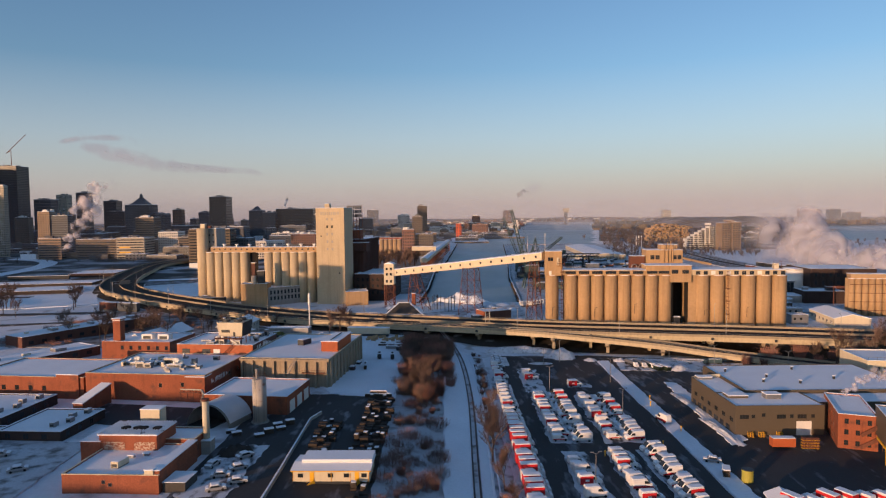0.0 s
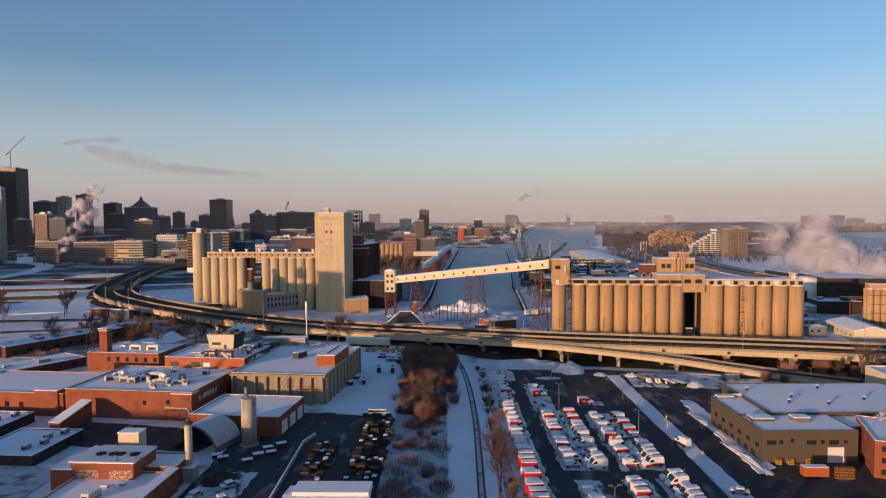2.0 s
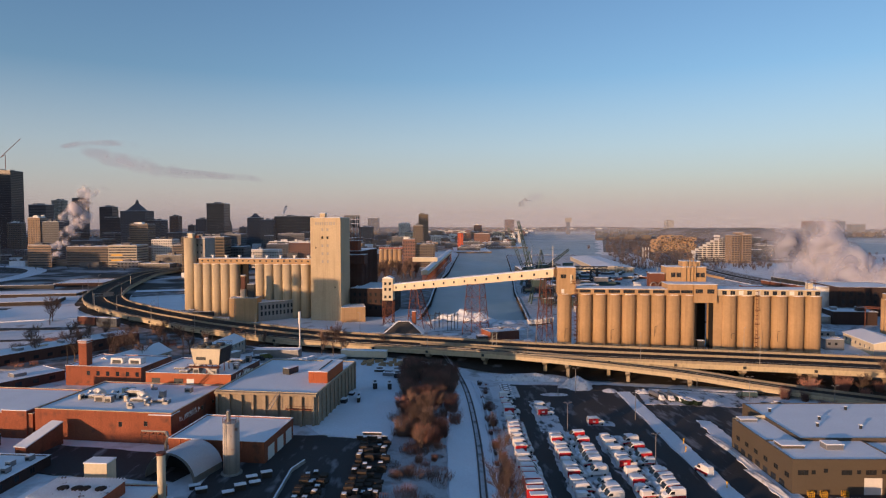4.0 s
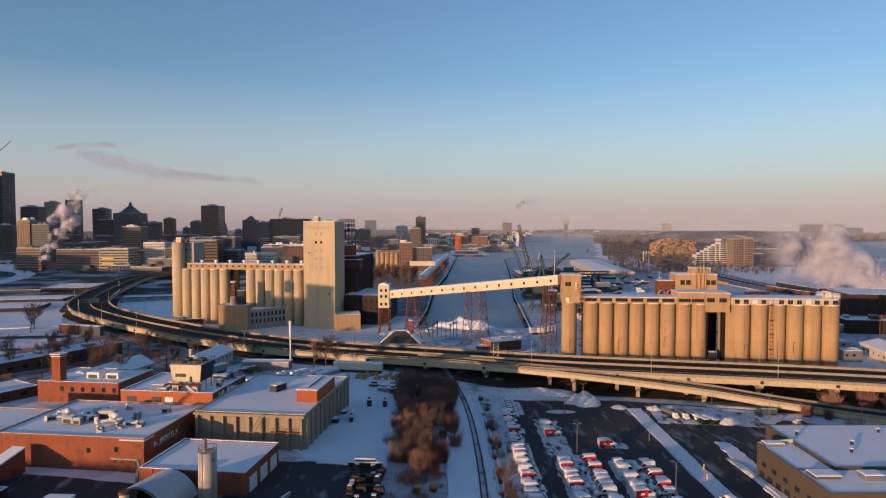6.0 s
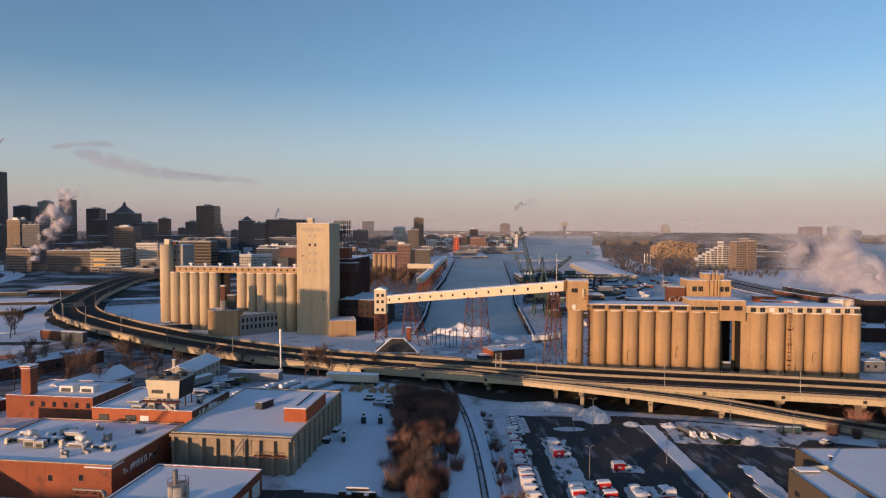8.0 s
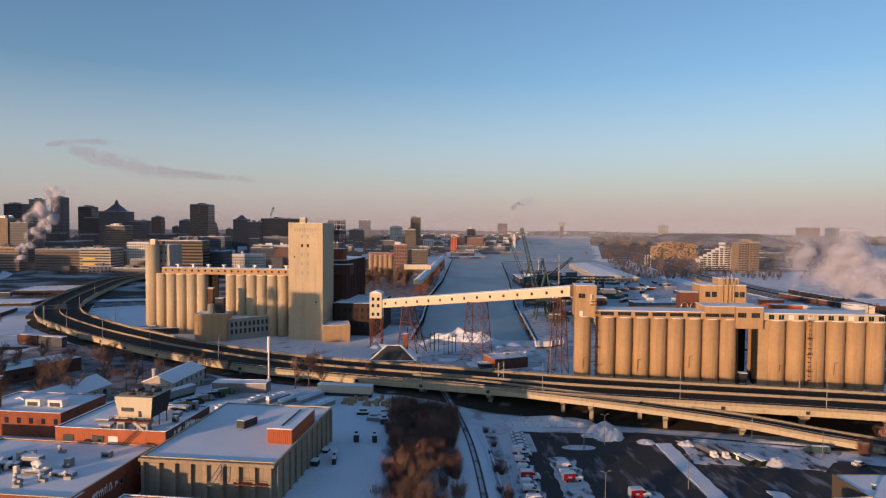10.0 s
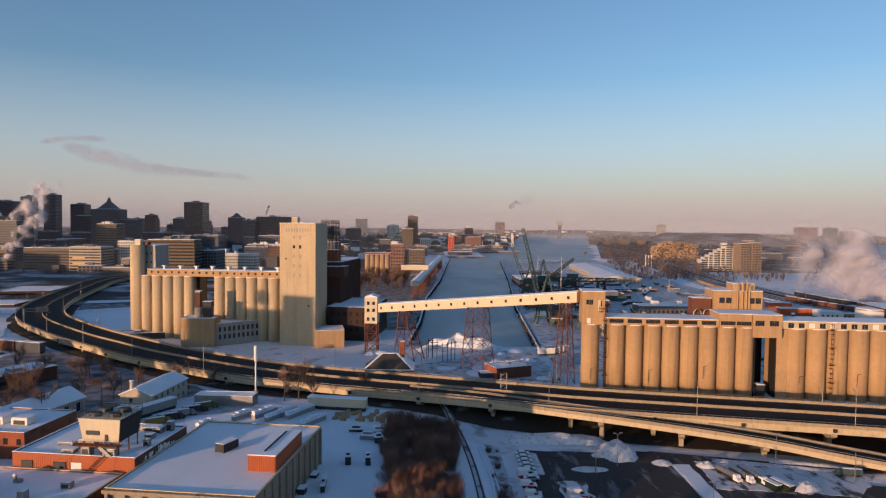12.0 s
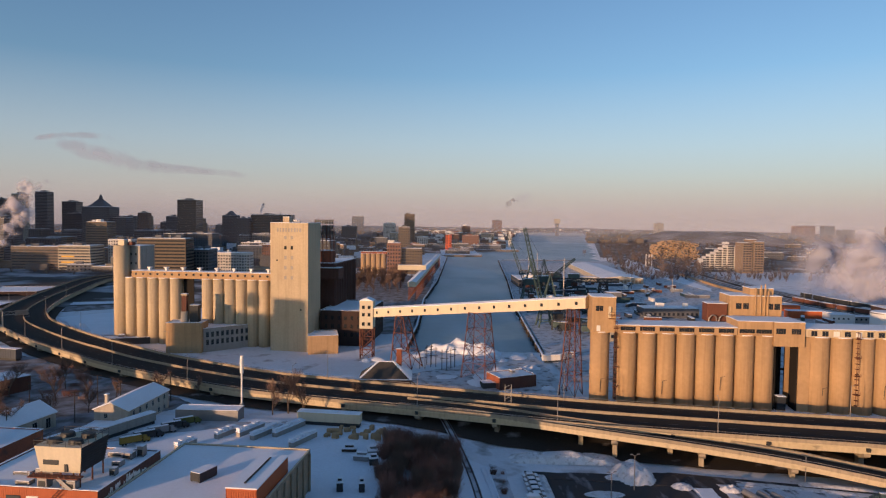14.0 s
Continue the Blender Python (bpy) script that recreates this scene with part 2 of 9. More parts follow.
def flat_building(name, m, w, d, h, wall, label, category="building", parapet=0.5, roof=None, coping=None, sink=6.0, kind=""):
    """A flat-roofed block on its front west corner, x along the front, y to the back, with wall, parapet coping and snow roof."""
    t = thing(name, m, label, category, kind=kind)
    bm = bmesh.new()
    e = 0.3
    rings = []
    for o, z in ((0, -sink), (0, h), (e, h), (e, h - parapet)):
        rings.append([bm.verts.new(p) for p in ((o, o, z), (w - o, o, z), (w - o, d - o, z), (o, d - o, z))])
    for a, b in zip(rings, rings[1:]):
        for i in range(4):
            bm.faces.new((a[i], a[(i + 1) % 4], b[(i + 1) % 4], b[i]))
    bm.faces.new(rings[0][::-1])
    bm.faces.new(rings[-1])
    bmesh.ops.recalc_face_normals(bm, faces=bm.faces)
    part("wall", bm, wall, t)
    bm = bmesh.new()
    o = 0.08
    for x0, x1, y0, y1 in ((-o, w + o, -o, e), (-o, w + o, d - e, d + o), (-o, e, e, d - e), (w - e, w + o, e, d - e)):
        box(bm, x0, x1, y0, y1, h, h + 0.14)
    part("coping", bm, coping or SNOW_ROOF, t)
    bm = bmesh.new()
    box(bm, e, w - e, e, d - e, h - parapet + 0.004, h - parapet + 0.25)
    part("roof", bm, roof or SNOW_ROOF, t, "flat roof under snow")
    return t


def smooth_path(points, step=4.0):
    """A Catmull-Rom line through control points."""
    P = [Vector(p) for p in points]
    P = [2 * P[0] - P[1]] + P + [2 * P[-1] - P[-2]]
    out = []
    for i in range(1, len(P) - 2):
        n = max(1, int((P[i + 1] - P[i]).length / step))
        for k in range(n):
            t = k / n
            a, b, c, d = P[i - 1], P[i], P[i + 1], P[i + 2]
            out.append(0.5 * ((2 * b) + (c - a) * t + (2 * a - 5 * b + 4 * c - d) * t * t + (3 * b - a - 3 * c + d) * t ** 3))
    out.append(P[-2])
    return out


def side(path, i):
    d = path[min(i + 1, len(path) - 1)] - path[max(i - 1, 0)]
    d.z = 0
    d.normalize()
    return Vector((-d.y, d.x, 0))


def sweep(bm, path, profile, mi=0, close=True):
    """A closed profile of (offset to the left, height) carried along a line."""
    rings = []
    for i, p in enumerate(path):
        s = side(path, i)
        rings.append([bm.verts.new(p + s * o + Vector((0, 0, z))) for o, z in profile])
    k = len(profile)
    for a, b in zip(rings, rings[1:]):
        for j in range(k if close else k - 1):
            bm.faces.new((a[j], a[(j + 1) % k], b[(j + 1) % k], b[j])).material_index = mi
    if close:
        bm.faces.new(rings[0])
        bm.faces.new(rings[-1][::-1])
    bmesh.ops.recalc_face_normals(bm, faces=bm.faces)


# ---- ground, water ----
bm = bmesh.new()
xs = sorted(set([-4900, -3500, -2500, -1700, -1200, -900, -700] + list(range(-560, -240, 40)) + list(range(-240, 241, 8)) + list(range(260, 1500, 30)) + [1700, 2100, 2500, 3000, 3500, 4900]))
ys = sorted(set([-1500, -800, -400, -200] + list(range(-100, 120, 20)) + list(range(120, 480, 8)) + list(range(480, 1300, 14)) + list(range(1300, 2400, 50)) + [2500, 2700, 2900, 3300, 3700, 4100, 4500, 4850]))


WEST_QUAY = ((440, -16), (520, -11), (660, -8), (824, 5), (1290, 28))
EAST_QUAY = ((430, 55), (597, 64.5), (846, 88), (1225, 118))


def between(rows, y):
    """The second value of a row at a first value of y, straight from row to row."""
    for (y0, a), (y1, b) in zip(rows, rows[1:]):
        if y <= y1:
            return a + (b - a) * max(0, y - y0) / (y1 - y0)
    return rows[-1][1]


def canal(y):
    """West and east quay of the basin at a distance y."""
    return between(WEST_QUAY, y), between(EAST_QUAY, y)


def west_shore(y):
    """Where the town's shore meets the river beyond the basin."""
    return 28 if y < 1400 else 95 if y < 1560 else 150 + 0.165 * (y - 1560)


def is_water(x, y):
    """The basin between the quays, the river beyond it, and a further reach to the east."""
    w, e = canal(y)
    if 446 < y < 1290 and w < x < e:
        return True
    if 1225 < y <= 1290 and e <= x < 0.235 * y:
        return True
    if 1290 < y < 4150 and west_shore(y) < x < 0.235 * y:
        return True
    return 1250 < y < 2500 and x > 0.56 * y + 60


grid = {}
for i, x in enumerate(xs):
    for j, y in enumerate(ys):
        bump_z = 0.25 * noise.noise((x * 0.05, y * 0.05, 0)) - 0.3
        grid[i, j] = bm.verts.new((x, y, ground_z(x, y) + bump_z - (6 if is_water(x, y) else 0)))
for i in range(len(xs) - 1):
    for j in range(len(ys) - 1):
        bm.faces.new((grid[i, j], grid[i + 1, j], grid[i + 1, j + 1], grid[i, j + 1]))
part("ground", bm, GROUND, label="snow-covered ground with bare earth patches", kind="structure", smooth=True, category="ground")

bm = bmesh.new()
bm.faces.new([bm.verts.new((x, y, -3.2)) for x, y in ((-60, 440), (1200, 440), (4000, 4400), (-700, 4400))])
part("water", bm, ICE, label="half-frozen harbour water with pale ice", kind="structure", category="water")


# ---- viaduct ----
HIGHWAY = smooth_path([(-222, 955, 3), (-262, 918, 3), (-304, 880, 3), (-332, 838, 3), (-343, 794, 3), (-341, 752, 3), (-325, 690, 3), (-298, 600, 3), (-278, 548, 3), (-262, 518, 3), (-240, 489, 3), (-196, 446.5, 3), (-163, 419.5, 3), (-129.5, 394, 3), (-78, 364, 3), (-45, 351, 3),
                       (0, 337, 3), (47, 322.5, 3), (95, 311.5, 3), (140, 302, 3), (200, 287, 3), (260, 272, 3), (420, 232, 3)], 4)
viaduct = thing("viaduct", pose(0, 0, 0), "long concrete highway viaduct curving past the silos", "viaduct", kind="structure")
bm = bmesh.new()
sweep(bm, HIGHWAY, [(-14, -0.1), (-14, -0.55), (-13.3, -0.7), (-13.3, -2.3), (13.3, -2.3), (13.3, -0.7), (14, -0.55), (14, -0.1)])
part("deck", bm, GIRDER, viaduct, "pale concrete edge girder and deck")
bm = bmesh.new()
sweep(bm, HIGHWAY, [(-13.6, -0.096), (13.6, -0.096), (13.6, 0.0), (-13.6, 0.0)])
part("road_surface", bm, ROAD, viaduct, "dark asphalt carriageways")
for o, hh in ((-14, 1.0), (0.8, 1.0), (13.6, 1.0)):
    bm = bmesh.new()
    sweep(bm, HIGHWAY, [(o, -0.09), (o + 0.4, -0.09), (o + 0.35, hh), (o + 0.05, hh)])
    part("parapet", bm, PARAPET, viaduct)


def along(path, every, start=0.0):
    """Places and sideways directions at even steps along a line."""
    run, nxt, out = 0.0, start, []
    for i in range(len(path) - 1):
        seg = (path[i + 1] - path[i]).length
        while nxt <= run + seg:
            out.append((path[i].lerp(path[i + 1], (nxt - run) / seg), side(path, i)))
            nxt += every
        run += seg
    return out


def pier(m, half, h, label="concrete viaduct pier with hammerhead cap"):
    t = thing("viaduct_pier", m, label, "pier", "viaduct piers")
    bm = bmesh.new()
    k = [(-half, -0.1), (half, -0.1), (half, -0.9), (half * 0.45, -2.2), (-half * 0.45, -2.2), (-half, -0.9)]
    a = [bm.verts.new((x, -0.9, z)) for x, z in k]
    b = [bm.verts.new((x, 0.9, z)) for x, z in k]
    bm.faces.new(a[::-1])
    bm.faces.new(b)
    for i in range(6):
        bm.faces.new((a[i], a[(i + 1) % 6], b[(i + 1) % 6], b[i]))
    bmesh.ops.recalc_face_normals(bm, faces=bm.faces)
    part("cap", bm, PARAPET, t)
    bm = bmesh.new()
    box(bm, -half * 0.28, half * 0.28, -0.7, 0.7, -h, -2.1)
    part("column", bm, PARAPET, t)
    return t


for p, s in along(HIGHWAY, 27, 9):
    if -300 < p.x < 300:
        ang = math.degrees(math.atan2(s.y, s.x))
        for o in (-8.6, 8.6):
            q = p + s * o
            pier(pose(q.x, q.y, 0.8, 0, 0, ang), 4.9, 1 + 0.8 - ground_z(q.x, q.y) - 0.2)

# deck-edge brackets and railing posts of the near parapet
for i, (p, s) in enumerate(along(HIGHWAY, 27, 9)):
    if -300 < p.x < 300:
        q = p - s * 14.2
        t = thing("drain_box", pose(q.x, q.y, 1.55, 0, 0, math.degrees(math.atan2(s.y, s.x)) - 90), "dark square drain box on the parapet", "drain", "drain boxes on the parapet")
        bm = bmesh.new()
        box(bm, -0.55, 0.55, -0.25, 0.25, 0, 1.1)
        part("drain_cover", bm, METAL_DARK, t)

railing = thing("railing", pose(0, 0, 0), "thin galvanised railing on the viaduct parapet", "railing", kind="structure")
for o in (-13.8, 13.8):
    bm = bmesh.new()
    sweep(bm, HIGHWAY, [(o - 0.05, 1.5), (o + 0.05, 1.5), (o + 0.05, 1.6), (o - 0.05, 1.6)])
    for p, s in along(HIGHWAY, 3.0):
        if p.y < 620:
            beam(bm, p + s * o + Vector((0, 0, 0.98)), p + s * o + Vector((0, 0, 1.55)), 0.09)
    part("rail", bm, METAL, railing, kind="stuff")

# lane lines
bm = bmesh.new()
for o in (-9.3, -4.9, 5.6, 9.8):
    for p, s in along(HIGHWAY, 9):
        if p.y < 600:
            d = Vector((s.y, -s.x, 0))
            a, b = p + s * o, p + s * o + d * 3
            w = s * 0.09
            bm.faces.new([bm.verts.new(v + Vector((0, 0, 0.006))) for v in (a - w, b - w, b + w, a + w)])
for o in (-12.6, 12.6):
    sweep(bm, [q + Vector((0, 0, 0.006)) for q in HIGHWAY], [(o - 0.09, 0), (o + 0.09, 0)], close=False)
part("lane_line", bm, material("worn_road_paint", (0.17, 0.16, 0.14), 0.9, bump=0.0), viaduct, "worn white lane lines", kind="stuff")

# slip road that leaves the viaduct and comes down to the lots
RAMP = smooth_path([(-12, 333.5, 2.8), (15.5, 324.0, 2.8), (36, 313.6, 2.9), (53.7, 305.2, 2.9), (79, 297.9, 1.45), (103, 289.7, -0.1), (125, 280.4, -2.0), (152, 269.0, -3.6), (185, 256, -4.8), (240, 236, -5.1)], 4)
ramp = thing("slip_road", pose(0, 0, 0), "concrete slip road descending from the viaduct", "ramp", kind="structure")
bm = bmesh.new()
sweep(bm, RAMP, [(-4.6, -0.1), (-4.6, -0.5), (-4.1, -0.6), (-4.1, -1.7), (4.1, -1.7), (4.1, -0.6), (4.6, -0.5), (4.6, -0.1)])
part("deck", bm, GIRDER, ramp, "pale concrete edge girder and deck")
bm = bmesh.new()
sweep(bm, RAMP, [(-4.2, -0.096), (4.2, -0.096), (4.2, -0.01), (-4.2, -0.01)])
part("road_surface", bm, ROAD, ramp, "dark wet asphalt")
for o in (-4.6, 4.2):
    bm = bmesh.new()
    sweep(bm, RAMP, [(o, -0.09), (o + 0.4, -0.09), (o + 0.35, 0.95), (o + 0.05, 0.95)])
    part("parapet", bm, PARAPET, ramp)
bm = bmesh.new()
sweep(bm, RAMP[:36], [(-4.45, 1.4), (-4.35, 1.4), (-4.35, 1.5), (-4.45, 1.5)])
part("rail", bm, METAL, ramp)
for x, y, z in ((55, 304.8, 2.8), (79, 297.9, 1.4), (102, 290.0, 0.0)):
    pier(pose(x, y, z - 1.6, 0, 0, 70), 4.4, z - 1.6 - ground_z(x, y) + 0.5, "short concrete ramp pier")


def street_lamp(m, h, arm, label, group, heads=1):
    t = thing("street_lamp", m, label, "street lamp", group)
    bm = bmesh.new()
    cyl(bm, 0, 0, 0, h, 0.14, 0.08, 8)
    part("pole", bm, METAL, t, smooth=False)
    for i in range(heads):
        sx = 1 if i == 0 else -1
        bm = bmesh.new()
        beam(bm, (0, 0, h - 0.1), (sx * arm, 0, h + 0.35), 0.09)
        part("arm", bm, METAL, t)
        bm = bmesh.new()
        box(bm, sx * arm - 0.4, sx * arm + 0.4, -0.15, 0.15, h + 0.28, h + 0.45)
        part("lamp_head", bm, METAL, t)
    return t


lamp0 = None
for i, (p, s) in enumerate(along(HIGHWAY, 47, 20)):
    if p.y < 640 and p.x < 280:
        for o, turn in ((-13.4, 90), (13.3, -90)):
            if o > 0 and i % 2:
                continue
            q = p + s * o
            m = pose(q.x, q.y, 3.0, 0, 0, math.degrees(math.atan2(s.y, s.x)) - 90 + turn)
            if lamp0 is None:
                lamp0 = street_lamp(m, 11.5, 2.0, "tall grey street lamp on the viaduct", "viaduct street lamps")
            else:
                copy_thing(lamp0, m)


# ---- grain elevators ----
def silo_row(parent, x0, y0, n, dia, h, mat, rows=1, base=-4):
    bm = bmesh.new()
    cyl(bm, 0, 0, base, h, dia / 2 * 0.985, n=28)
    for f in bm.faces:
        f.smooth = len(f.verts) == 4
    cyl(bm, 0, 0, h, h + 0.4, dia / 2 * 1.03, n=28)
    me = bpy.data.meshes.new("silo")
    bm.to_mesh(me)
    bm.free()
    me.materials.append(mat)
    bm = bmesh.new()
    cyl(bm, 0, 0, h + 0.404, h + 0.6, dia / 2 * 0.99, n=28)
    cap = bpy.data.meshes.new("silo_snow")
    bm.to_mesh(cap)
    bm.free()
    cap.materials.append(SNOW_ROOF)
    for r in range(rows):
        for i in range(n):
            s = share("silo", me, parent, pose(x0 + dia * (i + 0.5), y0 + dia * (r + 0.5), 0, 0, 0, (i * 47 + r * 31) % 360))
            if r == 0:
                share("snow_cap", cap, s, pose(0, 0, 0))


def slab(name, parent, x0, x1, y0, y1, z0, z1, mat, label="", snow=True):
    bm = bmesh.new()
    box(bm, x0, x1, y0, y1, z0, z1)
    bmesh.ops.bevel(bm, geom=bm.edges[:], offset=0.06, segments=1, affect="EDGES")
    ob = part(name, bm, mat, parent, label)
    if snow:
        bm = bmesh.new()
        box(bm, x0 - 0.15, x1 + 0.15, y0 - 0.15, y1 + 0.15, z1 + 0.004, z1 + 0.28)
        bmesh.ops.bevel(bm, geom=bm.edges[:], offset=0.1, segments=1, affect="EDGES")
        part("roof_snow", bm, SNOW_ROOF, ob)
    return ob


def ladder(parent, x, y, z0, z1, label="caged steel ladder"):
    bm = bmesh.new()
    for dx in (-0.3, 0.3):
        box(bm, x + dx * 1.3 - 0.06, x + dx * 1.3 + 0.06, y - 0.66, y - 0.54, z0, z1)
    z = z0
    while z < z1:
        box(bm, x - 0.5, x + 0.5, y - 0.75, y + 0.6, z, z + 0.1)
        z += 1.9
    for k in range(4):
        zz = z0 + (z1 - z0) * (k + 0.6) / 4
        box(bm, x - 0.9, x + 0.9, y - 1.1, y + 0.6, zz, zz + 0.12)
        for dx in (-0.85, 0.85):
            box(bm, x + dx - 0.05, x + dx + 0.05, y - 1.1, y - 1.0, zz, zz + 1.1)
    return part("ladder", bm, RUST, parent, label)


east = thing("grain_elevator", pose(56, 345.5, 0, 0, 0, -5.5), "buff concrete grain elevator with a row of silos and roof gallery", "grain elevator", "grain elevators")
silo_row(east, 11.6, 0, 8, 7.1, 26.0, CONCRETE_OLD, 2)
silo_row(east, 80.1, -0.3, 6, 7.85, 26.0, CONCRETE_OLD, 2)
silo_row(east, 1.4, 0, 1, 7.3, 26.0, CONCRETE_OLD)
slab("gallery", east, 10.3, 54.3, 0.8, 13, 26.42, 29.2, CONCRETE_OLD)
slab("gallery", east, 54.5, 66.7, 0.6, 13, 26.42, 31.7, CONCRETE_OLD, "raised gallery bay")
slab("link_block", east, 66.9, 77.7, -0.2, 13, 22.9, 31.7, CONCRETE_OLD, "concrete block bridging the gap")
slab("gallery", east, 77.9, 125.4, 0.6, 14, 26.42, 29.3, CONCRETE, "pale roof gallery with square windows")
slab("headhouse", east, 1.4, 10.2, 0.3, 11, 26.42, 39.5, CONCRETE_OLD, "square concrete headhouse at the bridge end")
slab("flat_bin", east, 76.6, 80.6, 1.6, 13, -4, 26.1, CONCRETE_OLD, "flat concrete bin wall beside the passage", snow=False)
# passage walls coloured near-black to imitate deep shade in the gap
slab("passage_wall", east, 68.3, 68.8, 2.4, 17.3, -4, 22.8, SOOT_SHADE, snow=False)
slab("passage_wall", east, 68.9, 77.3, 17.4, 17.9, -4, 22.8, SOOT_SHADE, snow=False)
slab("passage_wall", east, 78.6, 81.0, 17.4, 17.9, -4, 22.8, SOOT_SHADE, snow=False)
slab("passage_wall", east, 76.0, 76.5, 2.0, 7.5, -4, 22.8, SOOT_SHADE, snow=False)
slab("cross_beam", east, 77.2, 78.7, 17.5, 17.8, 10.4, 11.2, METAL_DARK, snow=False)
slab("bin", east, 69.4, 72.4, 1.2, 3.8, -4, 4, METAL_DARK, snow=True)
me = window_mesh(5.5, 1.5, CONCRETE_OLD, None, 5)
for i in range(6):
    share("window", me, east, pose(14.8 + i * 7.1, 0.78, 27.3))
for u in (57.6, 63.6):
    share("window", me, east, pose(u, 0.58, 27.4))
me = window_mesh(3.4, 2.0, CONCRETE_OLD, None, 3)
for u in (69.2, 74.6):
    share("window", me, east, pose(u, -0.22, 27.5))
me = window_mesh(2.2, 1.9, CREAM, None, 1)
pale = window_mesh(2.2, 1.9, CREAM, METAL_WHITE, 1)
for i in range(12):
    share("window", pale if i in (2, 4, 8) else me, east, pose(81.2 + i * 3.9, 0.58, 26.9))
me = window_mesh(1.3, 1.9, CONCRETE_OLD, None, 1)
for u, v in ((3.4, 34.4), (4.8, 34.4), (8.2, 34.0)):
    share("window", me, east, pose(u, 0.28, v))
slab("door_panel", east, 3.2, 4.6, 0.12, 0.28, 26.9, 29.0, METAL_WHITE, "pale hatch panel", snow=False)
slab("door_panel", east, 7.4, 8.4, 0.12, 0.28, 32.0, 36.2, CREAM, "tall pale hatch panel", snow=False)
bm = bmesh.new()
for z in (31.6, 33.0):
    box(bm, 7.6, 11.4, -1.1, 0.28, z, z + 0.14)
    for x in (7.7, 9.5, 11.3):
        beam(bm, (x, -1.0, z), (x, -1.0, z + 1.1), 0.09)
    beam(bm, (7.6, -1.0, z + 1.1), (11.4, -1.0, z + 1.1), 0.09)
part("landing", bm, RUST, east, "rusty stair landings on the headhouse")
ladder(east, 10.2, -0.2, 2, 31)
ladder(east, 96.0, -0.4, 2, 29)
slab("roof_hoist", east, 121.0, 123.4, 4, 6.4, 29.58, 32.4, CREAM, "small cream hoist box on the roof")
bm = bmesh.new()
for x in (120.6, 124.4):
    beam(bm, (x, 3.6, 29.5), (x, 3.6, 34.0), 0.16)
beam(bm, (120.6, 3.6, 33.9), (124.4, 3.6, 33.9), 0.16)
beam(bm, (120.6, 3.6, 31.4), (124.4, 3.6, 33.9), 0.12)
part("hoist_frame", bm, RUST, east)
# small wall lamps on brackets low on the silos
for u, v in ((27.5, 9.0), (48.4, 11.0), (84.5, 8.0), (106.0, 9.5), (5.0, 9.0)):
    bm = bmesh.new()
    beam(bm, (u, 0.1, v - 5), (u, -0.35, v), 0.14)
    beam(bm, (u, -0.35, v), (u + 1.4, -0.9, v + 0.5), 0.12)
    part("lamp_bracket", bm, METAL_DARK, east)

# dryer house with ducts behind the gallery
dry = thing("dryer_house", pose(117, 362, 0, 0, 0, -5.5), "buff concrete dryer house with roof pipes and a red unit", "industrial building")
slab("body", dry, 0, 20, 0, 12, -2, 38.6, CONCRETE_OLD)
slab("roof_house", dry, 8.5, 17.5, 2, 10, 38.9, 41.5, CONCRETE_OLD)
slab("red_unit", dry, -8.5, -0.6, 1, 7, 28, 35.2, RUST, "rust-red dryer unit")
windows(dry, "S", 21, 12, [(3.4, 33.4), (6.2, 33.4), (15.6, 33.4), (18.2, 33.4)], 2.2, 2.4, CONCRETE_OLD, bars=2)
for x, z1 in ((9.6, 42), (11.6, 43.2), (13.2, 43.6), (14.4, 40.8)):
    bm = bmesh.new()
    cyl(bm, x, -0.6, 28, z1, 0.3, n=8)
    part("duct", bm, CONCRETE_OLD, dry)
for x in (-7, -3, 1.5, 4.5, 7.5):
    bm = bmesh.new()
    pts = smooth_path([(x - 1.5, -0.8, 27.0), (x - 1.2, -0.8, 29.6), (x, -0.8, 30.8), (x + 1.4, -0.8, 30.2), (x + 1.8, -0.8, 27)], 0.6)
    tube(bm, pts, 0.24)
    part("duct", bm, METAL, dry, "curved galvanised duct")
for x in (-8.2, -4.5, -0.9):
    bm = bmesh.new()
    beam(bm, (x, 1.2, 20), (x, 1.2, 28), 0.5)
    part("leg", bm, RUST, dry)

west = thing("grain_elevator", pose(-168.5, 457, 0, 0, 0, -7.5), "pale concrete grain elevator with tall workhouse tower", "grain elevator", "grain elevators")
silo_row(west, -0.4, 0, 5, 6.4, 34, CONCRETE, 2)
silo_row(west, 43.2, 0, 6, 6.32, 34, CONCRETE, 2)
slab("tower", west, 84.8, 104.8, -6, 15, -4, 65.0, CONCRETE, "tall windowed concrete workhouse tower")
slab("parapet_block", west, 89.2, 92.6, 0, 4, 65.3, 68.0, CONCRETE)
slab("gallery", west, 3.8, 84.7, 1.5, 9.5, 34.42, 38.0, CONCRETE_OLD)
for i in range(8):
    slab("roof_vent", west, 11.6 + i * 9.6, 12.7 + i * 9.6, 4.5, 6.2, 38.3, 39.4, METAL_WHITE)
    slab("vent_hood", west, 11.1 + i * 9.6, 13.2 + i * 9.6, 4.0, 6.7, 39.7, 40.2, METAL_WHITE, snow=False)
me = window_mesh(1.3, 1.1, METAL_WHITE, None, 0)
for i in range(19):
    share("window", me, west, pose(6.4 + i * 4.1, 1.48, 36.0))
bm = bmesh.new()
cyl(bm, 0, 0, -4, 51.6, 4.0, n=28)
for f in bm.faces:
    f.smooth = len(f.verts) == 4
tallsilo = part("tall_silo", bm, CONCRETE, west, "taller pale concrete stair cylinder")
tallsilo.matrix_basis = pose(-3.9, 4.6, 0)
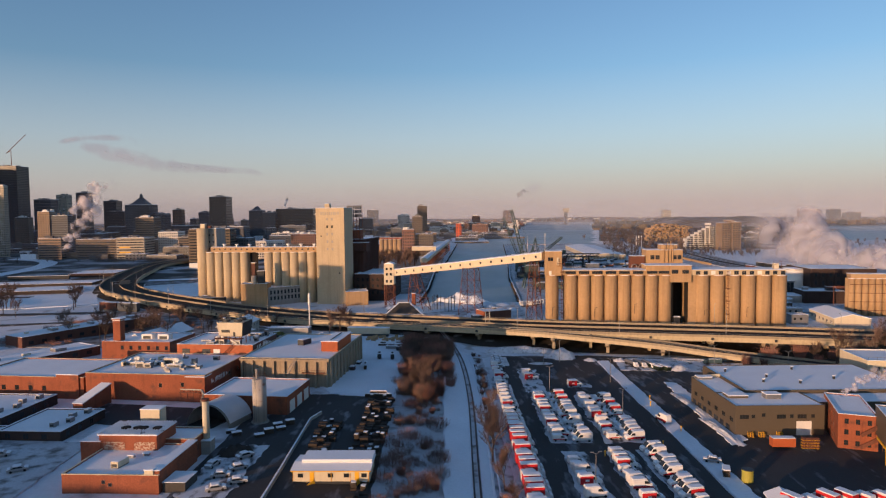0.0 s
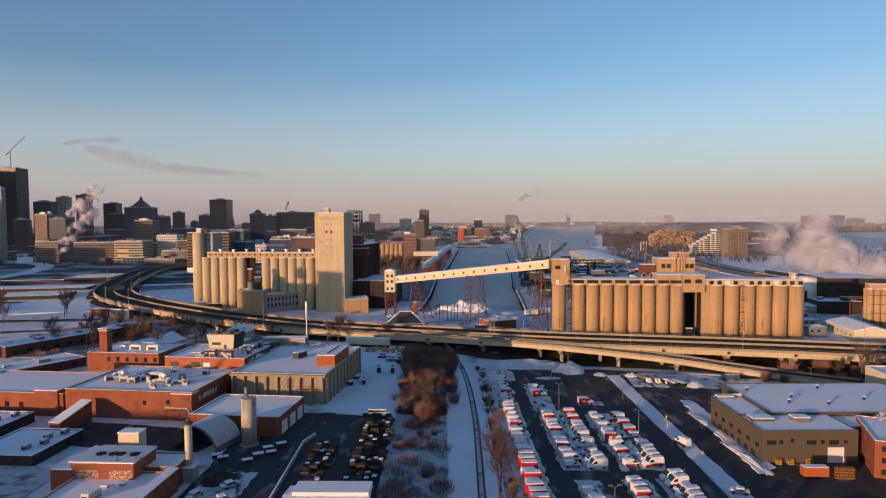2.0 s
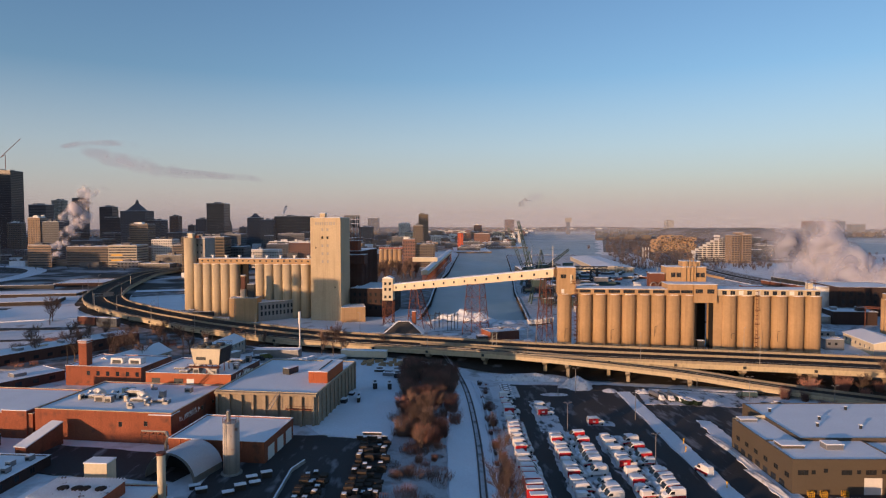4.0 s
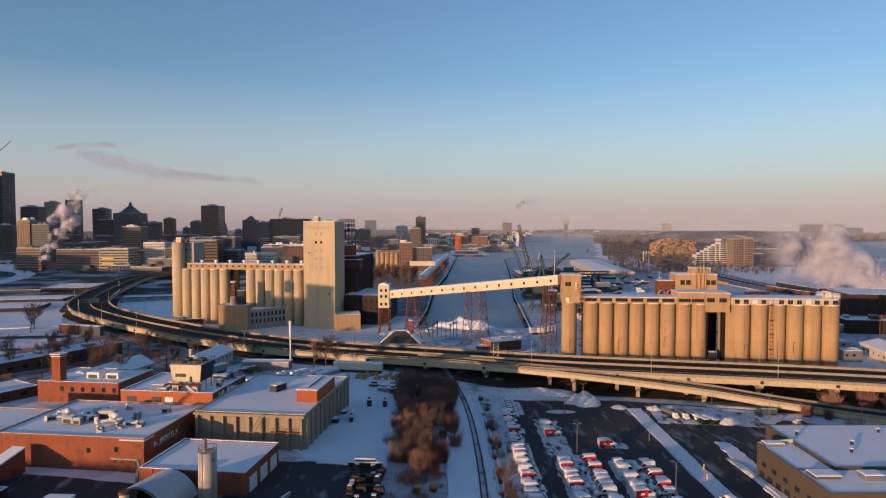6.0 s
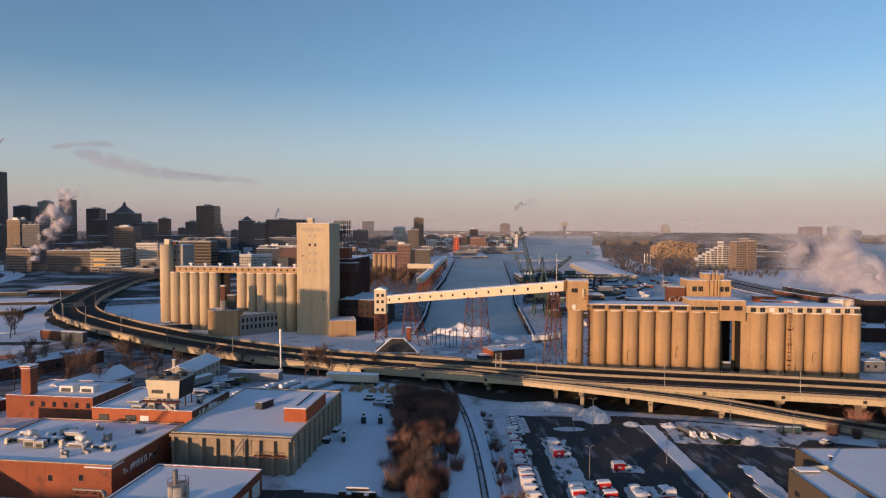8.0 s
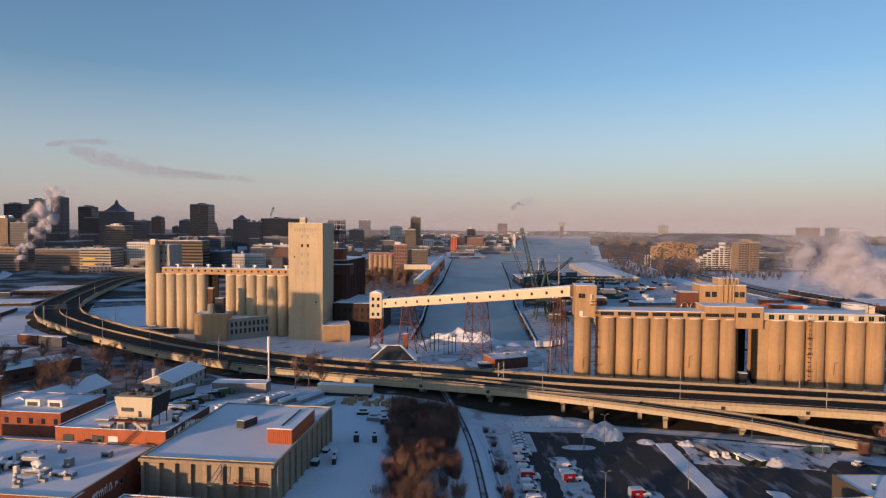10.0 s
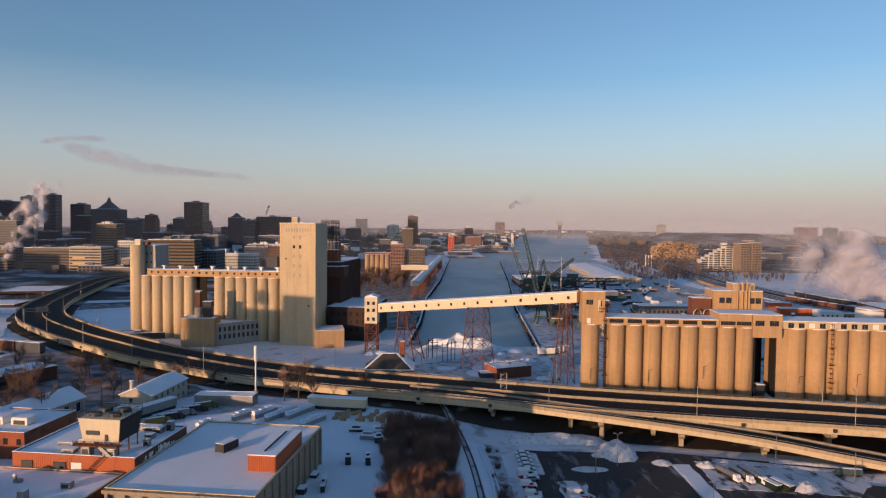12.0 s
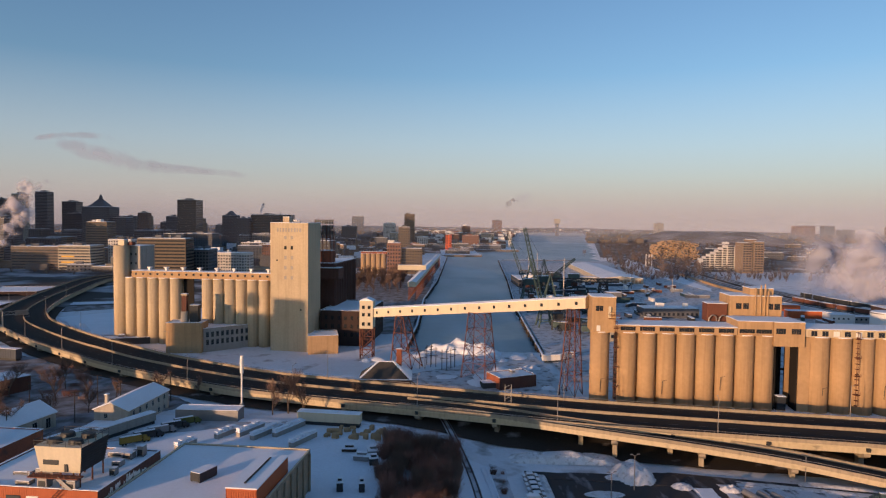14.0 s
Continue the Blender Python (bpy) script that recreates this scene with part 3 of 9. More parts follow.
slab("stair_tower", west, -5.5, 4.9, 8, 22, -4, 51.2, CONCRETE_GREY, "grey rear tower behind the stair cylinder")
me = window_mesh(1.3, 1.8, CONCRETE, None, 0)
dull = window_mesh(1.3, 1.8, CONCRETE, CONCRETE_GREY, 0)
for k in range(5):
    for u in (92.8, 96.2):
        share("window", me if k == 1 else dull, west, pose(u, -6.03, 56.6 - k * 5.15))
slab("roof_plant", west, -4.6, -1.2, 3, 6.5, 51.65, 54.6, CREAM, "small plant box on the stair cylinder")
slab("roof_plant", west, -0.6, 2.2, 5, 8, 51.65, 53.4, RUST, "small rusty plant box on the stair cylinder", snow=False)
for k in range(6):
    for u in (-0.4, 2.4):
        share("window", window_mesh(0.8, 1.3, CONCRETE_GREY, None, 0), west, pose(u, 7.97, 46 - k * 5.0))
for u, v in ((88.4, 45.4), (101, 20)):
    share("window", window_mesh(0.8, 0.9, CONCRETE, None, 0), west, pose(u, -6.03, v))
# black wall colour stands for the shade inside the gap
bm = bmesh.new()
box(bm, 31.8, 37.4, 5, 5.6, -4, 34)
part("passage_wall", bm, SOOT_SHADE, west, "rear wall coloured black for the shade in the silo gap")
# faded lettering too worn to read, as plain bars
bm = bmesh.new()
for i, w_ in enumerate((1.0, 0.9, 1.1, 0.8, 1.0, 0.9, 1.2, 0.8, 1.0)):
    box(bm, 88.2 + i * 1.5, 88.2 + i * 1.5 + w_ * 0.9, -6.06, -6.0, 60.4, 62.4)
part("faded_lettering", bm, CONCRETE_GREY, west, "worn grey bars of painted lettering", kind="stuff")
for i in range(9):
    x = 85.4 + i * 2.3
    bm = bmesh.new()
    beam(bm, (x, -5.7, 65.8), (x, -5.7, 67.0), 0.12)
    part("roof_post", bm, RUST, west)

# rooftop sign frame seen from behind
sign = thing("roof_sign", pose(-62, 470, 57.5, 0, 0, -7.5), "dark rusty steel roof sign frame seen from behind", "sign frame")
for r in range(3):
    bm = bmesh.new()
    for i in range(8):
        box(bm, i * 1.35 - 6, i * 1.35 - 5.0, -0.1, 0.1, 1 + r * 3, 3.4 + r * 3)
    part("letter_panel", bm, METAL_DARK, sign, "dark unreadable letter panels", kind="stuff")
for i in range(6):
    bm = bmesh.new()
    beam(bm, (-6.2 + i * 2.2, 0.2, -18), (-6.2 + i * 2.2, 0.2, 10), 0.25)
    beam(bm, (-6.2 + i * 2.2, 3.2, -18), (-6.2 + i * 2.2, 0.2, 8), 0.2)
    part("post", bm, RUST, sign)
slab("support_house", sign, -8, 8, -1, 8, -24, -17.8, BRICK_DARK)

rear = thing("workhouse", pose(-93, 478, 0, 0, 0, -7.5), "dark brick workhouse behind the pale tower", "industrial building")
slab("wall", rear, 0, 36, 0, 48, -4, 42, BRICK_DARK)
for i in range(13):
    slab("pilaster", rear, 36.02, 36.5, 1 + i * 3.8, 1.9 + i * 3.8, -4, 41.4, BRICK_DARK, snow=False)
for i in range(8):
    slab("pilaster", rear, 16 + i * 2.5, 16.6 + i * 2.5, -0.45, -0.02, -4, 41.4, BRICK_DARK, snow=False)
lift_house = slab("lift_house", rear, 26, 33, 4, 12, 42.3, 49, BRICK, "small brick lift house")
# brick darkened so that the annex walls look shaded
SHADE_BRICK = material("shade_darkened_brick", (0.055, 0.036, 0.032), 0.95, vary=0.35, coarse=0.12, fine=1.5, bump=0.2, streak=True)
annex = flat_building("annex", pose(-62, 455, 0, 0, 0, -7.5), 25, 46, 18, SHADE_BRICK, "brick annex coloured dark for shade, with snowy roof beside the workhouse")
windows(annex, "S", 25, 46, [(3 + i * 3.6, v) for i in range(6) for v in (4, 8.5, 13)], 1.5, 2.2, BRICK_DARK)
windows(annex, "E", 25, 46, [(4 + i * 5, v) for i in range(8) for v in (4, 8.5, 13)], 1.6, 2.2, BRICK_DARK)
porch = flat_building("loading_shed", pose(-64, 431, 0, 0, 0, 12), 15, 16, 8.2, CONCRETE_OLD, "low concrete loading shed below the tower")
blockhouse = flat_building("boiler_house", pose(-135, 430.5, 0, 0, 0, 2), 17.5, 11, 14.3, CONCRETE_OLD, "stained concrete boiler house with a square chimney", sink=3)
slab("chimney", blockhouse, 5.9, 9.1, 4, 7.0, 14.0, 19.5, BRICK_PALE, "square stained chimney foot", snow=False)
slab("chimney", blockhouse, 6.3, 8.7, 4.3, 6.7, 19.5, 27.6, BRICK_DARK, "square dark chimney", snow=False)
slab("chimney_cap", blockhouse, 6.1, 8.9, 4.1, 6.9, 27.6, 28.3, CONCRETE)
slab("roof_tank", blockhouse, 10.0, 14.4, 5, 9, 14.0, 22.5, METAL_DARK, "grey steel roof bin")
sidewing = flat_building("store", pose(-117.3, 433.5, 0, 0, 0, 40), 24, 14, 11.0, CONCRETE_GREY, "grey store with tall windows beside the boiler house", sink=3)
windows(sidewing, "S", 21, 14, [(2 + i * 2.6, v) for i in range(9) for v in (2.5, 6.5)], 1.3, 2.6, CONCRETE_GREY, bars=1)
shed = flat_building("low_shed", pose(-176, 447, 0, 0, 0, 20), 25, 12, 2.6, TAR, "low dark shed with snow on its roof", sink=3)
slab("roof_vent", shed, 8, 11, 4, 7, 2.8, 3.6, METAL)
dump = thing("site_container", pose(-80, 441, -0.8, 0, 0, 6), "grey site container with an open flap", "container")
slab("body", dump, 0, 8, 0, 3, 0, 2.6, METAL_DARK)
slab("cabin", dump, 1.5, 5, 1.5, 4, 2.9, 5.6, METAL)


# ---- conveyor bridge, its box tower and trestles ----
def lattice(parent, base, top, levels, w, mat, name="frame"):
    """Four legs from base to top corners; each leg, ring and brace is a part."""
    base, top = [Vector(b) for b in base], [Vector(t) for t in top]
    for a, b in zip(base, top):
        bm = bmesh.new()
        beam(bm, a, b, w)
        part("leg", bm, mat, parent)
    for k in range(levels):
        p0 = [a.lerp(b, k / levels) for a, b in zip(base, top)]
        p1 = [a.lerp(b, (k + 1) / levels) for a, b in zip(base, top)]
        for i in range(4):
            j = (i + 1) % 4
            for a, b, k_ in ((p1[i], p1[j], 0.6), (p0[i], p1[j], 0.45), (p0[j], p1[i], 0.45)):
                bm = bmesh.new()
                beam(bm, a, b, w * k_)
                part("brace", bm, mat, parent)


def square(cx, cy, z, hx, hy, rot=0.0):
    c, s = math.cos(radians(rot)), math.sin(radians(rot))
    return [(cx + x * c - y * s, cy + x * s + y * c, z) for x, y in ((-hx, -hy), (hx, -hy), (hx, hy), (-hx, hy))]


A, B = Vector((-31.5, 424.5, 19.3)), Vector((57.5, 353.0, 34.4))
bridge = thing("conveyor_bridge", pose(0, 0, 0), "cream enclosed conveyor bridge sloping across the canal", "conveyor bridge")
axis = (B - A).normalized()
across = Vector((-axis.y, axis.x, 0)).normalized()
bm = bmesh.new()
ends = []
for P in (A, B):
    ends.append([bm.verts.new(P + across * o + Vector((0, 0, z))) for o, z in ((-1.9, 0), (1.9, 0), (1.9, 4.1), (0, 4.6), (-1.9, 4.1))])
for i in range(5):
    bm.faces.new((ends[0][i], ends[0][(i + 1) % 5], ends[1][(i + 1) % 5], ends[1][i]))
bm.faces.new(ends[0][::-1])
bm.faces.new(ends[1])
bmesh.ops.recalc_face_normals(bm, faces=bm.faces)
part("gallery", bm, CREAM, bridge)
bm = bmesh.new()
ends = []
for P in (A, B):
    ends.append([bm.verts.new(P + across * o + Vector((0, 0, z))) for o, z in ((-2.15, 4.05), (-2.15, 4.25), (0, 4.85), (2.15, 4.25), (2.15, 4.05), (0, 4.65))])
for i in range(6):
    bm.faces.new((ends[0][i], ends[0][(i + 1) % 6], ends[1][(i + 1) % 6], ends[1][i]))
bm.faces.new(ends[0][::-1])
bm.faces.new(ends[1])
bmesh.ops.recalc_face_normals(bm, faces=bm.faces)
part("roof", bm, SNOW_ROOF, bridge, "snowy pitched roof")
wm = window_mesh(1.2, 1.3, CREAM, None, 0)
for i in range(15):
    c = A.lerp(B, (i + 0.7) / 15.2) - across * 1.92 + Vector((0, 0, 1.5))
    share("window", wm, bridge, Matrix.Translation(c) @ Matrix.Rotation(math.atan2(axis.y, axis.x), 4, "Z"))
boxt = thing("transfer_tower", pose(-37.2, 421, 0, 0, 0, -4), "cream transfer tower on rusty steel legs", "transfer tower")
slab("body", boxt, 0, 6.6, 0, 7.5, 14.0, 27.6, CREAM, snow=False)
bm = bmesh.new()
v = [bm.verts.new(p) for p in ((-0.3, -0.3, 27.62), (6.9, -0.3, 27.62), (6.9, 7.8, 27.62), (-0.3, 7.8, 27.62), (3.3, -0.3, 28.9), (3.3, 7.8, 28.9))]
for f in ((0, 1, 4), (3, 5, 2), (0, 4, 5, 3), (1, 2, 5, 4), (0, 3, 2, 1)):
    bm.faces.new([v[i] for i in f])
part("roof", bm, SNOW_ROOF, boxt, "small snowy gable roof")
windows(boxt, "S", 6.6, 7.5, [(1.9, v) for v in (15.4, 20.0, 23.6)] + [(4.7, v) for v in (15.4, 20.0, 23.6)], 1.4, 1.7, CREAM, bars=0)
lattice(boxt, square(3.3, 3.7, -1.5, 2.9, 3.2), square(3.3, 3.7, 14.0, 3.0, 3.5), 3, 0.45, RUST)
tr = thing("trestle_tower", pose(0, 0, 0), "red lattice steel trestle under the conveyor bridge", "trestle", "bridge trestles")
lattice(tr, square(18.6, 384, -0.8, 6.2, 4.6, -38), square(18.6, 384, 27.6, 4.2, 2.3, -38), 4, 0.36, RUST)
tr = thing("splayed_trestle", pose(0, 0, 0), "rusty splayed steel frame under the conveyor bridge", "trestle", "bridge trestles")
lattice(tr, square(-13.5, 406, -0.8, 6.5, 4.0, -38), square(-16, 411, 21.8, 2.2, 2.0, -38), 3, 0.4, RUST)
tr = thing("trestle_tower", pose(0, 0, 0), "rusty lattice trestle beside the headhouse", "trestle", "bridge trestles")
lattice(tr, square(53, 358.5, -0.8, 3.4, 3.4, -38), square(53, 356.8, 33.6, 1.6, 2.0, -38), 4, 0.32, RUST)


# ---- houses and yard beyond the viaduct ----
def hip_house(m, w, d, eave, ridge, wall, label):
    t = thing("pavilion", m, label, "house")
    bm = bmesh.new()
    box(bm, 0.6, w - 0.6, 0.6, d - 0.6, -2, eave)
    part("wall", bm, wall, t)
    bm = bmesh.new()
    v = [bm.verts.new(p) for p in ((0, 0, eave), (w, 0, eave), (w, d, eave), (0, d, eave), (w * 0.36, d * 0.5, ridge), (w * 0.64, d * 0.5, ridge))]
    for f in ((0, 1, 5, 4), (2, 3, 4, 5), (1, 2, 5), (3, 0, 4), (0, 3, 2, 1)):
        bm.faces.new([v[i] for i in f])
    part("roof", bm, TAR, t, "dark hipped roof with snow along its hips")
    bm = bmesh.new()
    for a, b in (((0.2, 0.1, eave + 0.1), (w * 0.36, d * 0.5, ridge + 0.15)), ((w - 0.2, 0.1, eave + 0.1), (w * 0.64, d * 0.5, ridge + 0.15)), ((w * 0.34, d * 0.5, ridge + 0.1), (w * 0.66, d * 0.5, ridge + 0.1)), ((0, 0.2, eave + 0.06), (w, 0.2, eave + 0.06))):
        beam(bm, a, b, 0.9, h=0.3)
    part("snow_ridge", bm, SNOW_ROOF, t)
    bm = bmesh.new()
    v = [bm.verts.new(p) for p in ((w + 0.02, 0.4, eave + 0.12), (w + 0.02, d - 0.4, eave + 0.12), (w * 0.65, d * 0.5, ridge + 0.12))]
    bm.faces.new(v)
    v2 = [bm.verts.new(p.co + Vector((0.1, 0, 0.2))) for p in v]
    bm.faces.new(v2)
    for i in range(3):
        bm.faces.new((v[i], v[(i + 1) % 3], v2[(i + 1) % 3], v2[i]))
    part("snow_slope", bm, SNOW_ROOF, t)
    slab("chimney", t, w * 0.70, w * 0.70 + 2.1, d * 0.5, d * 0.5 + 2.0, eave, ridge + 5.2, BRICK, "brick chimney stack")
    return t


hip_house(pose(-31.5, 365, -0.8), 21.5, 14, 3.8, 9.6, BRICK_DARK, "dark hip-roofed pavilion with a brick chimney")
bsh = flat_building("pump_house", pose(25.7, 364, -0.8, 0, 0, 23), 17, 11.5, 5.0, BRICK_DARK, "brick pump house with a snowy flat roof", sink=2)
slab("roof_vent", bsh, 8, 10, 5, 7, 5.3, 6.2, METAL)
# west wall overlaid with brighter brick to imitate sun on that side
slab("brick_front", bsh, -0.12, -0.02, 0, 11.5, -1, 4.9, BRICK, snow=False)
flat_building("canopy", pose(19, 366, -0.8, 0, 0, 10), 9, 5, 2.4, TAR, "low snowy canopy beside the pump house", sink=1.5, parapet=0.2)


# ---- paved and snowy surfaces ----
def patch(name, corners, mat, label, category, lift=0.02, n=24, m=24, edge=0.25):
    """A four-cornered sheet that follows the land, with a small skirt and slightly ragged border."""
    a, b, c, d = [Vector((*p, 0)) for p in corners]
    bm = bmesh.new()
    g = {}
    for i in range(n + 1):
        for j in range(m + 1):
            u, v = i / n, j / m
            p = a.lerp(b, u).lerp(d.lerp(c, u), v)
            if i in (0, n) or j in (0, m):
                p += Vector((noise.noise((p.x * 0.3, p.y * 0.3, 1)), noise.noise((p.x * 0.3, p.y * 0.3, 5)), 0)) * edge * 3
            z = ground_z(p.x, p.y) + lift
            g[i, j] = bm.verts.new((p.x, p.y, z))
    for i in range(n):
        for j in range(m):
            bm.faces.new((g[i, j], g[i + 1, j], g[i + 1, j + 1], g[i, j + 1]))
    rim = [g[i, 0] for i in range(n)] + [g[n, j] for j in range(m)] + [g[i, m] for i in range(n, 0, -1)] + [g[0, j] for j in range(m, 0, -1)]
    low = [bm.verts.new(v.co - Vector((0, 0, 1.0))) for v in rim]
    for i in range(len(rim)):
        k = (i + 1) % len(rim)
        bm.faces.new((rim[i], low[i], low[k], rim[k]))
    bmesh.ops.recalc_face_normals(bm, faces=bm.faces)
    return part(name, bm, mat, label=label, kind="structure", category=category)


SNOW_PLOUGHED = material("ploughed_snow", (0.72, 0.73, 0.76), 0.75, vary=0.25, coarse=0.3, fine=1.6, bump=0.6, second=(0.34, 0.33, 0.33), second_scale=0.8, second_at=(0.52, 0.75))


def mound(name, cx, cy, w, d, h, rot, mat, label, seed=0, n=14, rough=0.35, group=""):
    bm = bmesh.new()
    g = {}
    for i in range(n + 1):
        for j in range(n + 1):
            u, v = i / n * 2 - 1, j / n * 2 - 1
            r = max(abs(u), abs(v)) if max(w, d) > 3 * min(w, d) else math.hypot(u, v)
            k = max(0.0, 1 - r ** 2)
            z = h * k ** 0.7 * (1 + rough * 1.6 * noise.noise((u * 3 + seed, v * 3, seed))) - 0.12
            g[i, j] = bm.verts.new((u * w / 2 * (1 + 0.1 * noise.noise((v * 2, seed, 3))), v * d / 2 * (1 + 0.15 * noise.noise((u * 2.5, seed, 7))), z))
    for i in range(n):
        for j in range(n):
            bm.faces.new((g[i, j], g[i + 1, j], g[i + 1, j + 1], g[i, j + 1]))
    ob = part(name, bm, mat, label=label, smooth=True, category="snow pile")
    ob.matrix_world = pose(cx, cy, ground_z(cx, cy), 0, 0, rot)
    if group:
        ob["group"] = group
    return ob


LOT_SNOW = material("packed_lot_snow", (0.66, 0.67, 0.71), 0.75, vary=0.2, coarse=0.1, fine=1.0, bump=0.35, second=(0.07, 0.07, 0.072), second_scale=1.0, second_at=(0.52, 0.64), second_stretch=(0.35, 0.16, 0.3))
patch("parking_lot", ((19, 100), (69.0, 100), (69.4, 290), (25, 292)), ASPHALT, "dark asphalt van lot with snow between the tracks", "parking lot")
patch("pavement", ((69.2, 100), (74.7, 100), (74.6, 281), (69.8, 281)), SNOW, "snowy verge between the lot and the lane", "pavement", 0.14, 8, 160, 0.2)
patch("road", ((74.9, 100), (190, 100), (190, 240), (75, 284)), ASPHALT, "dark asphalt lane beside the depot", "road", 0.03)
patch("road", ((27, 287), (67, 292.2), (190, 262), (190, 268)), ASPHALT, "service road under the viaduct", "road", 0.05, 40, 4)
patch("pavement", ((76, 264), (112, 259), (126, 274), (77.5, 284)), LOT_SNOW, "ploughed snow field with parked trucks", "snow", 0.12, 40, 30, 0.5)
patch("pavement", ((82.8, 178), (88.6, 182), (91.2, 243), (86.6, 245)), SNOW, "snow bank along the depot wall", "snow", 0.3, 8, 70, 0.3)
patch("rail_bed", ((2.5, 90), (17.5, 90), (15.5, 292), (2.0, 304)), SNOW, "smooth snow over the railway corridor", "snow", 0.12, 10, 50)
patch("yard", ((-58, 110), (-35.5, 110), (-33, 214), (-56, 214)), ASPHALT, "dark asphalt factory yard", "yard", 0.03)
patch("yard", ((-35.3, 110), (-13, 110), (-13, 212), (-34, 213)), ASPHALT, "storage yard with trodden snow", "yard", 0.04)
patch("yard", ((-36, 215), (-14, 213), (-17, 318), (-110, 330)), SNOW, "wide smooth snow yard behind the warehouse", "yard", 0.1)
patch("yard", ((-160, 110), (-90, 110), (-92, 170), (-160, 178)), SNOW_DIRTY, "rutted snow yard", "yard", 0.05)
for i, (x, y, w, d, h, r) in enumerate(((38, 301, 34, 7, 2.3, -3), (56, 290, 12, 15, 3.4, 0), (54, 287.5, 14, 3.5, 1.1, -4), (44, 277, 12, 5, 0.5, 0), (28.5, 281, 4, 18, 0.8, 0), (100, 264, 10, 5, 1.9, 10), (79.5, 280, 6, 5, 1.3, 0), (112, 282, 26, 4, 0.6, -12), (67, 282, 6, 5, 1.0, 0), (102, 280, 44, 3.5, 0.5, -14), (85, 190, 3, 26, 0.9, 4), (86, 215, 3, 34, 0.8, 3))):
    mound("snow_drift", x, y, w, d, h, r, SNOW_PLOUGHED, "ploughed snow pile beside the asphalt", i, group="ploughed snow piles")
mound("snow_drift", 15, 440, 40, 14, 4.6, -18, SNOW, "large sunlit snow dump on the canal bank", 33, 20, 0.6)
for i in range(26):
    x, y = random.uniform(-60, 50), random.uniform(350, 440)
    mound("snow_drift", x, y, random.uniform(5, 14), random.uniform(4, 10), random.uniform(0.5, 1.6), random.uniform(0, 180), SNOW, "low drift of snow on the canal bank", i + 50, 8, group="snow drifts")

patch("brush_bank", ((-13.5, 100), (2.2, 100), (1.5, 300), (-15, 312)), BRUSH_GROUND, "brushy bank with snow and dead grass", "ground", 0.1, 12, 60)
patch("brush_bank", ((-225, 300), (-122, 290), (-90, 345), (-205, 425)), BRUSH_DARK, "brushy ground with thin snow below the viaduct", "ground", 0.12, 30, 30, 0.8)
patch("brush_bank", ((-100, 300), (-86, 322), (-40, 318), (-30, 330)), BRUSH_GROUND, "thin snow and dead grass behind the sheds", "ground", 0.14, 30, 8, 0.5)
patch("brush_bank", ((-88, 500), (-15, 490), (3, 880), (-90, 900)), BRUSH_DARK, "brown brushy ground along the west quay", "ground", 0.35, 30, 50, 0.8)
patch("canal_bank", ((-62, 352), (-8, 333), (54, 340), (50, 437)), SNOW_DIRTY, "trodden dirty snow on the canal bank", "ground", 0.12, 40, 40, 0.6)
patch("brush_bank", ((14.2, 100), (18.8, 100), (19.5, 292), (15.0, 296)), SNOW_DIRTY, "grassy verge with thin snow", "ground", 0.14, 6, 60)
for x0_, x1_, y0_, y1_ in ((20.0, 27.0, 126, 262), (32.6, 45.2, 181, 233), (32.2, 40.0, 233.2, 268), (33.8, 41.0, 126, 175), (45.8, 52.8, 126, 175), (55.0, 62.5, 126, 176), (48.2, 60.6, 181, 229), (49.0, 57.5, 239, 244)):
    patch("snow_strip", ((x0_, y0_), (x1_, y0_), (x1_ + 0.4, y1_), (x0_ + 0.4, y1_)), LOT_SNOW, "packed snow left between the parked vans", "snow", 0.05, 12, 60, 0.4)
patch("snow_strip", ((-56, 136), (-45, 136), (-43.5, 167), (-55, 166)), LOT_SNOW, "packed snow among the yard cars", "snow", 0.07, 16, 30, 0.6)
patch("yard", ((-114, 188), (-64, 181), (-58.2, 196), (-112, 207)), ASPHALT, "dark shaded yard below the brick hall", "yard", 0.05)
# dark strip along the deck: bare soil, with the viaduct's shade in its colour
bm = bmesh.new()
rows_ = []
for i, p in enumerate(HIGHWAY):
    if p.y < 620:
        s_ = side(HIGHWAY, i)
        row_ = []
        for o in (-19, -14, -9, -3, 3, 9, 14, 19):
            q = p + s_ * (o + 1.5 * noise.noise((p.x * 0.1, o, 0)))
            row_.append(bm.verts.new((q.x, q.y, ground_z(q.x, q.y) + 0.03)))
        rows_.append(row_)
for a_, b_ in zip(rows_, rows_[1:]):
    for j in range(7):
        bm.faces.new((a_[j], a_[j + 1], b_[j + 1], b_[j]))
part("underpass_ground", bm, EARTH, label="bare earth under the viaduct, dark for both soil and shade", kind="structure", category="ground")
bm = bmesh.new()
rows_ = []
for y_ in list(range(590, 1100, 30)) + list(range(1100, 2400, 100)):
    rows_.append([bm.verts.new((-0.05 * y_ - 40 - k_ * (0.85 * y_) / 14, y_, -0.62)) for k_ in range(15)])
for a_, b_ in zip(rows_, rows_[1:]):
    for j in range(14):
        bm.faces.new((a_[j], b_[j], b_[j + 1], a_[j + 1]))
bmesh.ops.recalc_face_normals(bm, faces=bm.faces)
part("town_ground", bm, TOWN_GROUND, label="town streets and yards patched with snow", kind="structure", category="ground")
bm = bmesh.new()
rows_ = []
for y_ in list(range(1000, 1300, 30)) + list(range(1300, 2700, 100)):
    rows_.append([bm.verts.new((0.25 * y_ + 20 + k_ * 0.05 * y_, y_, -0.6)) for k_ in range(7 if y_ > 1 else 0)])
